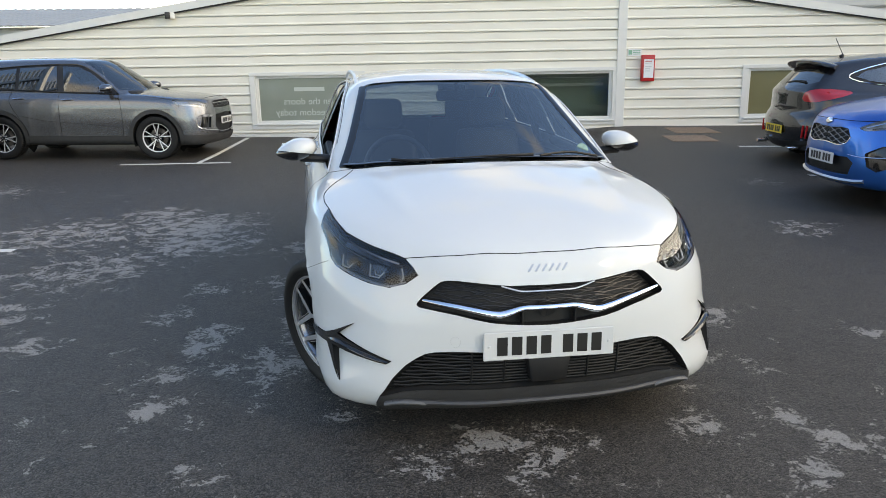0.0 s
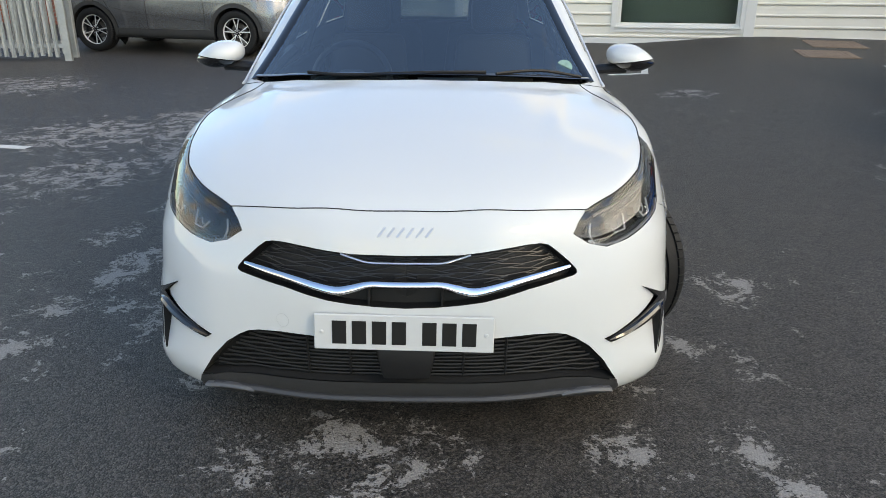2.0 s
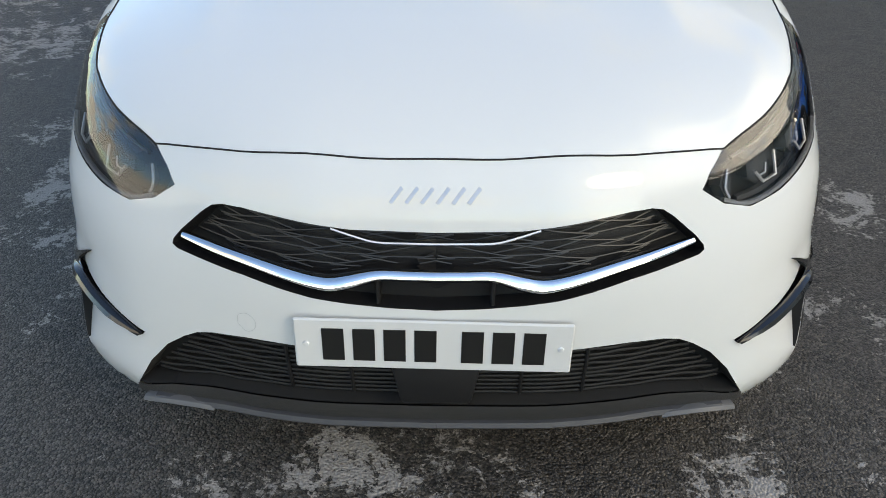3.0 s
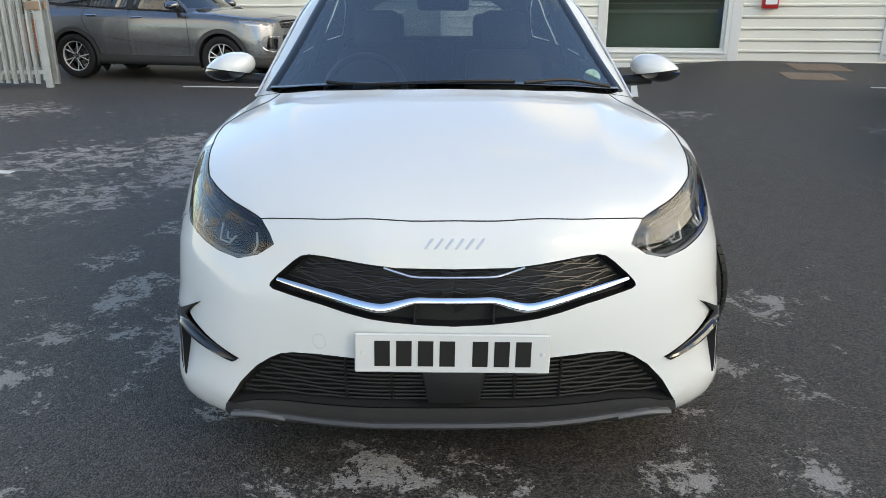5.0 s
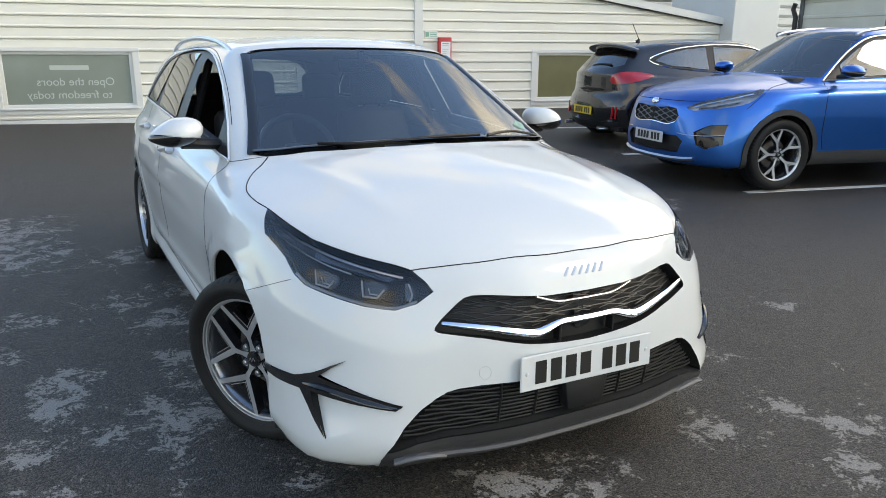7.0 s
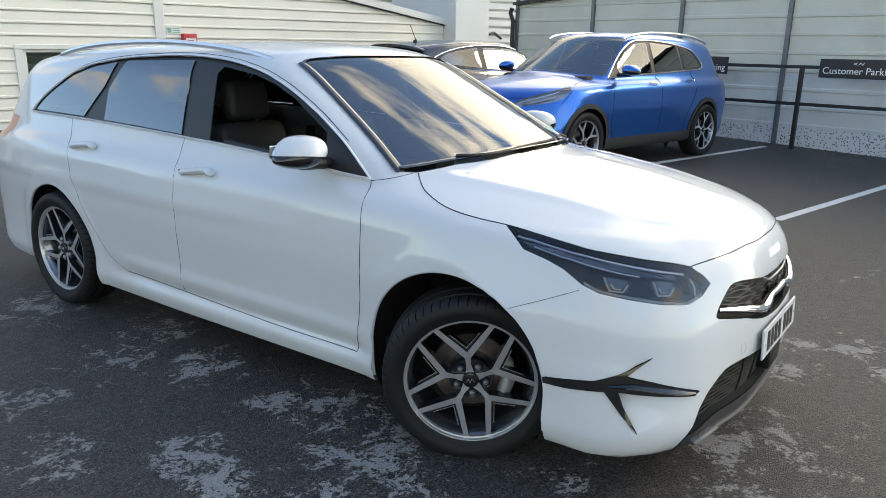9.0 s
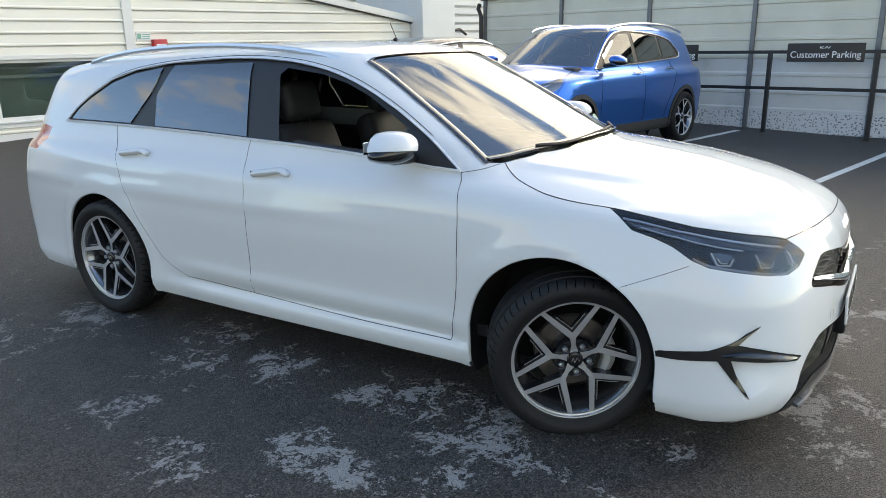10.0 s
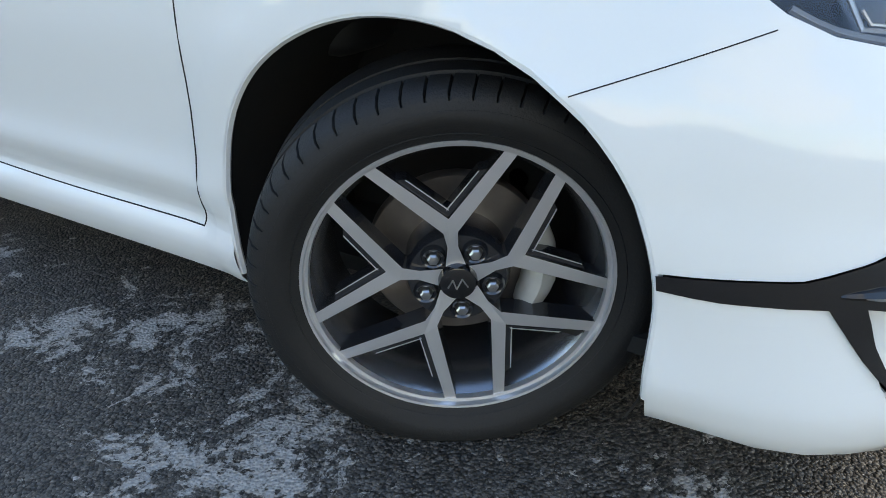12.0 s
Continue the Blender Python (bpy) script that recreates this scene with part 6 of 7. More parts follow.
    part("key_hole", key, M_INK, doors[0][0])
    # mirrors
    for side in (-1, 1):
        door_mirror(car, Vector((side * 0.938, 1.55, 1.035)), M_WHITE, side)
    # wipers
    for pts in ([(-0.46, 1.016), (-0.30, 1.016), (0.05, 1.030), (0.26, 1.028)], [(0.30, 1.022), (0.42, 1.026), (0.52, 1.02), (0.66, 0.993)]):
        wb = bmesh.new()
        line = [Vector((-q.x, q.y, q.z)) if p[0] > 0 else q for p in pts for q in on_skin(tree, FRONT_VIEW, [(-abs(p[0]), p[1] - 0.008)], 0.012, 0)]
        tube(wb, smooth_line(line, 5), 0.006, 6, 1.1)
        part("wiper", wb, M_BLACK, car, "black wiper blade")
    # badge in plain shapes
    for k in range(6):
        x0, x1, za, zb = -0.078 + 0.027 * k, -0.058 + 0.027 * k, 0.720, 0.744
        bb = bmesh.new()
        pts = [Vector((x, q.y, q.z)) for x, z in ((x0, za), (x1, zb)) for q in on_skin(tree, FRONT_VIEW, [(-abs(x), z)], 0.001, 0)]
        tube(bb, pts, 0.0062, 4, 0.35)
        part("badge_bar", bb, M_STRIP, car)
    number_plate(car, pose(-0.004, -0.024, 0.444, -3, 0.9, 0))
    # sticker in the windscreen
    st = bmesh.new()
    q = on_skin(tree, FRONT_VIEW, [(-0.60, 1.03)], -0.004, 0)[0]
    bmesh.ops.create_circle(st, cap_ends=True, segments=20, radius=0.034)
    st.transform(Matrix.Translation((0.60, q.y, q.z)) @ Matrix.Rotation(radians(62), 4, "X") @ Matrix.Rotation(radians(0), 4, "Z"))
    part("windscreen_sticker", st, M_STICKER, car, "small round green and white sticker", smooth=False)

    # wheels
    proto = build_wheel(0.318, 0.229, 0.215, 82.0)
    for sgn in (-1, 1):
        flip = Matrix.Rotation(radians(180), 4, "Z") if sgn > 0 else Matrix()
        steer = Matrix.Rotation(radians(31), 4, "Z")
        lean = Matrix.Rotation(radians(-4.0), 4, "Y")
        m = Matrix.Translation((sgn * 0.718, 0.88, 0.309)) @ steer @ (lean if sgn < 0 else Matrix.Rotation(radians(-1.0), 4, "Y")) @ Matrix.Translation((sgn * 0.078, 0, 0)) @ flip
        w = place_wheel(proto, car, m)
        settle(w)
        caliper(w, 181 if sgn < 0 else -1, 0.1075)
        m = Matrix.Translation((sgn * 0.765, 3.53, 0.310)) @ flip
        settle(place_wheel(proto, car, m @ Matrix.Rotation(radians(20), 4, "X")))
    drop_thing(proto)

    # cabin
    dash = bmesh.new()
    box(dash, (-0.68, 1.12, 0.55), (0.68, 1.62, 0.90), 0.06, 3)
    for v in dash.verts:
        v.co.z -= 0.05 * max(0, (1.35 - v.co.y) * 2) * (1 if v.co.z > 0.8 else 0)
    part("dashboard", dash, M_DASH, car, "dark dashboard")
    # paper stood upright to give the pale bar reflected in the windscreen
    part("paper", boxed((-0.03, 1.455, 0.895), (0.24, 1.459, 0.955)), M_PAPER, car, "white sheet stood upright for a pale reflection in the windscreen", smooth=False)
    hood = boxed((-0.52, 1.42, 0.87), (-0.2, 1.62, 0.94), 0.03, 2)
    part("instrument_hood", hood, M_DASH, car)
    wh = bmesh.new()
    ring = [(0.185 * math.cos(radians(a)), 0, 0.185 * math.sin(radians(a))) for a in range(0, 360, 10)]
    tube(wh, ring, 0.016, 8, closed=True)
    box(wh, (-0.06, -0.02, -0.05), (0.06, 0.02, 0.05), 0.015, 2)
    for p in ((-0.17, 0, 0.0), (0.17, 0, 0.0), (0, 0, -0.17)):
        tube(wh, [(0, 0, 0), p], 0.014, 6)
    wh.transform(Matrix.Translation((-0.36, 1.72, 0.90)) @ Matrix.Rotation(radians(-24), 4, "X"))
    part("steering_wheel", wh, M_WHEELGRIP, car, "dark grey steering wheel")
    for x in (-0.36, 0.36):
        seat(car, x, 2.08, M_SEAT)
        headrest(car, x, 2.50, 1.06, M_SEAT)
        seat(car, x, 2.95, M_SEAT, 0.62)
        headrest(car, x, 3.38, 1.02, M_SEAT)
    roof_in = bmesh.new()
    grid = []
    for y in np.linspace(2.0, 4.1, 8):
        grid.append([roof_in.verts.new((x, y, float(spline(c["roof"])(y)) - 0.05 - 0.05 * (x / 0.55) ** 2)) for x in np.linspace(-0.56, 0.56, 7)])
    for a, b in zip(grid, grid[1:]):
        for j in range(6):
            roof_in.faces.new((a[j], b[j], b[j + 1], a[j + 1]))
    part("headlining", roof_in, M_LINING, car, "pale cloth headlining")
    part("cabin_floor", boxed((-0.78, 1.2, 0.28), (0.78, 4.3, 0.33)), M_DASH, car, smooth=False)
    for sgn in (-1, 1):
        card = boxed((sgn * 0.765 - 0.02, 1.45, 0.35), (sgn * 0.765 + 0.02, 3.25, 0.91), 0.015, 1)
        part("door_card", card, M_DASH, car)
        pil = bmesh.new()
        tube(pil, [(sgn * 0.715, 2.40, 0.95), (sgn * 0.585, 2.46, 1.33)], 0.04, 6, 0.5)
        part("pillar_trim", pil, M_DASH, car)
        pil = bmesh.new()
        tube(pil, [(sgn * 0.70, 1.36, 0.97), (sgn * 0.63, 1.65, 1.14), (sgn * 0.55, 2.0, 1.32)], 0.03, 6, 0.7)
        part("pillar_trim", pil, M_LINING, car)
        grab = bmesh.new()
        tube(grab, [(sgn * 0.74, 1.6, 0.95), (sgn * 0.74, 2.2, 0.99)], 0.03, 6)
        part("door_top", grab, M_DASH, car)
    rv = boxed((-0.12, 1.78, 1.27), (0.12, 1.82, 1.335), 0.02, 2)
    tube(rv, [(0, 1.79, 1.32), (0, 1.80, 1.37)], 0.015, 6)
    part("rear_view_mirror", rv, M_BLACK, car, "black rear-view mirror")
    part("camera_box", boxed((-0.07, 1.86, 1.325), (0.07, 2.02, 1.362), 0.01, 2), M_BLACK, car)
    tg = boxed((-0.62, 4.28, 0.4), (0.62, 4.32, 1.0), 0.02)
    part("tailgate_trim", tg, M_DASH, car)
    return car


M_GRILLE = mat("satin_black_lattice", (0.014, 0.014, 0.015), 0.35)
M_SHELF = mat("grey_lamp_shelf", (0.16, 0.17, 0.19), 0.25, 0.7)
M_LAMPBLOCK = vary(mat("smoked_lamp_block", (0.085, 0.09, 0.097), 0.18, 0.3, 0.6), 60, 0.3)
M_LAMPLIP = mat("grey_lamp_lip", (0.30, 0.31, 0.33), 0.3, 0.3, 0.5)
M_GUIDE = mat("white_light_guide", (0.6, 0.61, 0.63), 0.25, 0.2, 0.5)
M_GREYSKID = vary(mat("grey_skid_plastic", (0.045, 0.046, 0.05), 0.5), 20, 0.15, 0.2, 500)
M_GREYTAB = vary(mat("pale_grey_skid_plastic", (0.10, 0.102, 0.106), 0.5), 20, 0.15)
M_SEAM = mat("fine_seam", (0.45, 0.46, 0.47), 0.6)
M_RAIL = mat("satin_roof_rail", (0.66, 0.68, 0.71), 0.3, 0.7)
M_STICKER = vary(mat("sticker_green_white", (0.25, 0.42, 0.36), 0.5), 60, 0.5)
estate_car(ESTATE)

# ---- the three parked cars ----
REAR_CORNER = (Vector((1, 1, 0)).normalized(), Vector((0, 0, 1)))
CAR_SUV = {
    "nose_plan": [(0, 0), (0.3, 0.012), (0.5, 0.04), (0.65, 0.09), (0.76, 0.17), (0.83, 0.27), (0.88, 0.4)],
    "nose_side": [(0.2, 0.07), (0.3, 0.02), (0.45, 0.0), (0.7, 0.005), (0.85, 0.03), (0.92, 0.07), (0.98, 0.2), (1.05, 0.4)],
    "sweep": [(0.2, 0.9), (0.6, 1.0), (0.9, 1.25), (1.1, 1.3)],
    "bonnet": [(0, 0.9), (0.1, 0.945), (0.3, 0.985), (0.6, 1.02), (1.0, 1.055), (1.3, 1.07), (3.0, 1.09), (4.2, 1.06)],
    "crown": 0.06, "edge": 0.07, "floor": 0.22, "floor_edge": 0.05, "slim": [(0.0, 0.0), (1.0, 0.0)], "tuck": 0.0, "belt": 0.0,
    "side": [(0.2, 0.8), (0.3, 0.85), (0.45, 0.865), (0.65, 0.885), (0.8, 0.885), (0.92, 0.87), (1.0, 0.83), (1.08, 0.78)],
    "taper": [(0, 0), (2.6, 0), (3.4, -0.02), (3.9, -0.06), (4.2, -0.12)],
    "tail": [(0.2, 4.02), (0.4, 4.15), (0.8, 4.15), (1.0, 4.12), (1.2, 4.08)], "tail_round": 0.08,
    "axles": (0.85, 3.35), "screen": (1.12, 1.06, 1.55), "screen_round": 0.2,
    "roof": [(1.3, 1.32), (1.7, 1.49), (1.95, 1.56), (2.4, 1.595), (3.0, 1.59), (3.6, 1.565), (4.1, 1.52)], "roof_crown": 0.05,
    "cabin": [(1.0, 0.76), (1.5, 0.79), (2.4, 0.81), (3.4, 0.79), (4.1, 0.74)], "lean": 0.3, "hatch": (4.18, 0.42),
    "core": (1.2, 3.3, 0.7)}
CAR_BLUE = {
    "nose_plan": [(0, 0), (0.3, 0.015), (0.48, 0.055), (0.62, 0.11), (0.74, 0.19), (0.83, 0.29), (0.92, 0.45)],
    "nose_side": [(0.2, 0.08), (0.3, 0.02), (0.45, 0.0), (0.65, 0.005), (0.78, 0.02), (0.86, 0.05), (0.92, 0.1), (1.0, 0.28), (1.1, 0.6)],
    "sweep": [(0.2, 0.9), (0.5, 1.0), (0.75, 1.35), (0.95, 1.7), (1.1, 1.8)],
    "bonnet": [(0, 0.86), (0.1, 0.91), (0.25, 0.965), (0.5, 1.025), (0.8, 1.07), (1.1, 1.1), (1.4, 1.115), (3.0, 1.14), (4.4, 1.12)],
    "crown": 0.09, "edge": 0.08, "floor": 0.22, "floor_edge": 0.05, "slim": [(0.0, 0.0), (1.0, 0.0)], "tuck": 0.0, "belt": 0.0,
    "side": [(0.2, 0.84), (0.3, 0.885), (0.42, 0.895), (0.6, 0.915), (0.75, 0.927), (0.9, 0.92), (1.0, 0.9), (1.08, 0.85), (1.15, 0.79)],
    "taper": [(0, 0), (2.6, 0), (3.4, -0.02), (4.0, -0.07), (4.5, -0.18)],
    "tail": [(0.2, 4.3), (0.4, 4.45), (0.8, 4.48), (1.05, 4.42), (1.2, 4.36)], "tail_round": 0.12,
    "axles": (0.91, 3.58), "screen": (1.12, 1.1, 1.8), "screen_round": 0.22,
    "roof": [(1.3, 1.3), (1.7, 1.48), (2.0, 1.575), (2.4, 1.615), (3.0, 1.62), (3.6, 1.585), (4.3, 1.5)], "roof_crown": 0.05,
    "cabin": [(1.0, 0.79), (1.5, 0.82), (2.4, 0.84), (3.4, 0.82), (4.0, 0.76), (4.4, 0.7)], "lean": 0.34, "hatch": (4.45, 0.42),
    "core": (1.2, 3.6, 0.7)}
CAR_HATCH = {
    "nose_plan": ESTATE["nose_plan"], "nose_side": ESTATE["nose_side"], "sweep": ESTATE["sweep"],
    "bonnet": [(0.0, 0.76), (0.2, 0.83), (0.6, 0.92), (1.0, 0.97), (1.4, 0.99), (2.5, 1.0), (3.6, 1.02), (4.31, 1.0)],
    "crown": 0.09, "edge": 0.08, "floor": 0.17, "floor_edge": 0.05, "slim": [(0.0, 0.0), (1.0, 0.0)], "tuck": 0.0, "belt": 0.95,
    "side": [(0.15, 0.8), (0.22, 0.84), (0.35, 0.86), (0.55, 0.88), (0.7, 0.89), (0.82, 0.885), (0.92, 0.85), (1.0, 0.79)],
    "taper": [(0, 0), (2.4, 0), (3.2, -0.01), (3.7, -0.04), (4.0, -0.09), (4.31, -0.2)],
    "tail": [(0.15, 4.15), (0.3, 4.26), (0.5, 4.31), (0.6, 4.29), (0.75, 4.22), (0.95, 4.2), (1.1, 4.12)], "tail_round": 0.16,
    "axles": (0.9, 3.55), "screen": (1.05, 0.97, 2.1), "screen_round": 0.24,
    "roof": [(1.2, 1.15), (1.7, 1.33), (2.0, 1.405), (2.4, 1.43), (2.9, 1.425), (3.4, 1.39), (4.0, 1.3)], "roof_crown": 0.05,
    "cabin": [(0.9, 0.72), (1.5, 0.78), (2.4, 0.8), (3.2, 0.77), (3.8, 0.7), (4.2, 0.6)], "lean": 0.45, "hatch": (4.26, 0.95),
    "core": (1.2, 3.5, 0.6)}


M_RIMBRIGHT = mat("bright_machined_alloy", (0.72, 0.72, 0.73), 0.35, 0.6)


def parked_car(name, label, c, spec, paint, m):
    car = thing(name, label, "car", m)
    spec = dict(spec)
    spec["dlo"] = [(p.x, p.y) for p in smooth_line([(a, b, 0) for a, b in spec["dlo"] + spec["dlo"][:1]], 3)[:-1]]
    spec["lamp"] = [(p.x, p.y) for p in smooth_line([(a, b, 0) for a, b in spec["lamp"] + spec["lamp"][:1]], 2)[:-1]]
    spec["tail"] = [(p.x, p.y) for p in smooth_line([(a, b, 0) for a, b in spec["tail"] + spec["tail"][:1]], 2)[:-1]]
    bm = car_skin(c, 0.8)
    bm.normal_update()
    tree = BVHTree.FromBMesh(bm)
    r = spec["arch"]
    for cy in c["axles"]:
        bmesh.ops.delete(bm, geom=carve(bm, circle(cy, spec["hub"], r, 30), SIDE_VIEW, lambda p: p.x < -0.5 and p.z < 0.95), context="FACES")
    panes = []
    for poly, g in spec["panes"]:
        panes.append((take(bm, carve(bm, poly, SIDE_VIEW, lambda p: p.x < -0.45 and p.z > 0.9)), g))
    bm.normal_update()
    frame_ = take(bm, carve(bm, spec["dlo"], SIDE_VIEW, lambda p: p.x < -0.45 and p.z > 0.9), push=0.005)
    screen = take(bm, carve(bm, spec["screen"], FRONT_VIEW, lambda p: p.z > 0.9 and 0.95 < p.y < 2.3))
    back = take(bm, carve(bm, spec["rear_screen"], FRONT_VIEW, lambda p: p.z > 0.9 and p.y > 3.3))
    bm.normal_update()
    lf = carve(bm, spec["lamp"], CORNER_VIEW, lambda p: p.x < -0.25 and p.y < 0.95)
    bm.normal_update()
    bowl = recess(lf, 0.04)
    lens = take(bm, lf)
    gf = carve(bm, spec["grille"], FRONT_VIEW, lambda p: p.y < 0.5)
    bm.normal_update()
    grille = recess(gf, 0.03)
    bmesh.ops.delete(bm, geom=gf, context="FACES")
    inf = carve(bm, spec["intake"], FRONT_VIEW, lambda p: p.y < 0.5)
    bm.normal_update()
    intake = recess(inf, 0.03)
    bmesh.ops.delete(bm, geom=inf, context="FACES")
    pods = None
    if "pod" in spec:
        pf = carve(bm, spec["pod"], FRONT_VIEW, lambda p: p.y < 0.6)
        bm.normal_update()
        pods = recess(pf, 0.025)
        bmesh.ops.delete(bm, geom=pf, context="FACES")
    tail = take(bm, carve(bm, spec["tail"], REAR_CORNER, lambda p: p.x < -0.3 and p.y > 3.2))
    extra = []
    if "rear_low" in spec:
        extra.append(("rear_diffuser", take(bm, carve(bm, spec["rear_low"], FRONT_VIEW, lambda p: p.y > 3.9)), M_BLACK))
    if spec.get("clad"):
        for cy in c["axles"]:
            extra.append(("arch_cladding", take(bm, carve(bm, circle(cy, spec["hub"], r + spec["clad"], 30), SIDE_VIEW, lambda p: p.x < -0.5 and p.z < 1.0), push=-0.008), M_BLACKMATT))
        extra.append(("sill_cladding", take(bm, carve(bm, [(c["axles"][0], 0.1), (c["axles"][1], 0.1), (c["axles"][1], 0.38), (c["axles"][0], 0.38)], SIDE_VIEW, lambda p: p.x < -0.5), push=-0.004), M_BLACKMATT))
    if "front_low" in spec:
        zl = spec["front_low"]
        extra.append(("front_cladding", take(bm, carve(bm, [(-0.2, 0.1), (0.75, 0.1), (0.75, zl), (0.1, zl - 0.03), (-0.2, zl - 0.04)], SIDE_VIEW, lambda p: p.y < 0.8), push=-0.002), M_BLACKMATT))
    body = part("body", both(bm), paint, car, "painted body shell")
    for g, mt in panes:
        pair("side_window", g, mt, car)
    pair("window_frame", frame_, M_PILLAR, car)
    part("windscreen", both(screen), M_GLASS, car)
    part("rear_window", both(back), M_PRIV, car)
    for a, b in zip(pair("headlight", bowl, M_LAMPIN, car, "headlight with a bright reflector"), (lens, mirrored(lens))):
        part("lens", b, M_CLEAR, a)
    part("grille", both(grille), M_BLACK, car, "black grille")
    part("lower_intake", both(intake), M_BLACK, car)
    if pods:
        pair("fog_pod", pods, M_BLACKGLOSS, car)
    pair("tail_light", tail, M_RED, car, "red tail light")
    for n_, b, mt in extra:
        pair(n_, b, mt, car)

    def strip(pts, view, rad, mt, nm, off=0.002, parent=body, n=5):
        b = bmesh.new()
        tube(b, on_skin(tree, view, pts, off, n), rad, 5, 0.9)
        pair(nm, b, mt, parent)
    dl = spec["dlo"]
    strip(dl + [dl[0]], SIDE_VIEW, 0.009, spec.get("strip", M_SATIN), "window_strip", n=0)
    for line in spec["seams"]:
        strip(line, SIDE_VIEW, 0.0035, M_GAP, "panel_gap", 0.0003)
    strip(spec["bonnet_line"], FRONT_VIEW, 0.004, M_GAP, "panel_gap", 0.0003)
    for pts in spec.get("chrome", []):
        strip(pts, FRONT_VIEW, 0.007, M_CHROME, "chrome_strip", -0.004, car)
    for pts in spec.get("lamp_line", []):
        strip(pts, CORNER_VIEW, 0.008, M_CHROME, "light_guide", -0.02, car)
    if "skid" in spec:
        strip(spec["skid"], FRONT_VIEW, 0.022, M_SATIN, "skid_strip", 0.004, car)
    for (y0, z0) in spec["handles"]:
        b = bmesh.new()
        p = on_skin(tree, SIDE_VIEW, [(y0, z0), (y0 - 0.08, z0 + 0.004), (y0 - 0.18, z0 + 0.006)], 0.022, 4)
        tube(b, p, 0.014, 8, 0.7)
        pair("door_handle", b, spec.get("handle_mat", paint), car)
    # grille pattern
    ys = [q[1] for q in spec["grille"]]
    for k in range(1, spec.get("bars", 5)):
        z = min(ys) + (max(ys) - min(ys)) * k / spec.get("bars", 5)
        pts = [(x, z + 0.012 * math.sin(x * 40 + k * math.pi)) for x in np.linspace(-0.5, 0, 26) if inside([(a * 0.96, b) for a, b in spec["grille"]], x, z)]
        if len(pts) > 3:
            b = bmesh.new()
            tube(b, on_skin(tree, FRONT_VIEW, pts, -0.014, 0), 0.0045, 6)
            part("grille_bar", both(b), spec.get("bar_mat", M_DARKSATIN), car)
    for cy in c["axles"]:
        ln = bmesh.new()
        lathe(ln, [(r + 0.01, -0.87), (r + 0.015, -0.5), (0.02, -0.48)], 32)
        bmesh.ops.translate(ln, verts=ln.verts, vec=(0, cy, spec["hub"]))
        bmesh.ops.delete(ln, geom=[f for f in ln.faces if f.calc_center_median().z < 0.22], context="FACES")
        pair("arch_liner", ln, M_LINER, body)
    part("underbody", boxed((-0.72, 0.3, 0.22), (0.72, c["axles"][1] + 0.6, 0.26)), M_LINER, body, smooth=False)
    for side in (-1, 1):
        mx, my, mz = spec["mirror"]
        door_mirror(car, Vector((side * mx, my, mz)), paint, side, 1.05)
    if "rails" in spec:
        for side in (-1, 1):
            b = bmesh.new()
            pts = smooth_line([(side * a, y, z) for a, y, z in spec["rails"]], 5)
            tube(b, pts, 0.017, 8)
            part("roof_rail", b, M_RAIL, car)
    px, py, pz, rear = spec["plate"]
    number_plate(car, pose(px, py, pz, 0, 0, 180 if rear else 0), rear)
    proto = build_wheel(spec["tyre"], spec["rim"], 0.225, spec.get("twist", 90), spec.get("fork", 22), spec.get("spokes", 5), spec.get("joint", 0.5), spec.get("rim_mat"), spec.get("w_arm", 0.0115))
    for sgn in (-1, 1):
        flip = Matrix.Rotation(radians(180), 4, "Z") if sgn > 0 else Matrix()
        for k, cy in enumerate(c["axles"]):
            place_wheel(proto, car, Matrix.Translation((sgn * spec["track"], cy, spec["tyre"])) @ flip @ Matrix.Rotation(radians(23 * k), 4, "X"))
    drop_thing(proto)
    lift = spec["lift"]
    seats = [(x, y) for x in (-0.36, 0.36) for y in (2.1, 2.95)]
    for x, y in seats:
        s_ = seat(car, x, y, M_SEAT)
        s_.matrix_local = Matrix.Translation((0, 0, lift))
        headrest(car, x, y + 0.42, 1.05 + lift, M_SEAT)
    d = boxed((-0.68, 1.15, 0.5), (0.68, 1.6, 0.93 + lift), 0.05, 2)
    part("dashboard", d, M_DASH, car)
    wh = tube(bmesh.new(), [(0.18 * math.cos(radians(a)), 0, 0.18 * math.sin(radians(a))) for a in range(0, 360, 15)], 0.015, 6, closed=True)
    wh.transform(Matrix.Translation((-0.36, 1.72, 0.93 + lift)) @ Matrix.Rotation(radians(-24), 4, "X"))
    part("steering_wheel", wh, M_DASH, car)
    part("cabin_floor", boxed((-0.76, 1.2, 0.3), (0.76, c["axles"][1] + 0.4, 0.36)), M_DASH, car, smooth=False)
    return car, tree


M_LAMPIN = vary(mat("headlight_reflector", (0.50, 0.51, 0.53), 0.35, 0.5), 18, 0.5)
M_DARKSATIN = mat("gunmetal_grille_bar", (0.22, 0.22, 0.23), 0.3, 0.9)


def place(u, v, turn):
    return UV @ Matrix.Translation((u, v, rise(u + (2 if turn < 0 else -2), v))) @ Matrix.Rotation(radians(turn), 4, "Z")


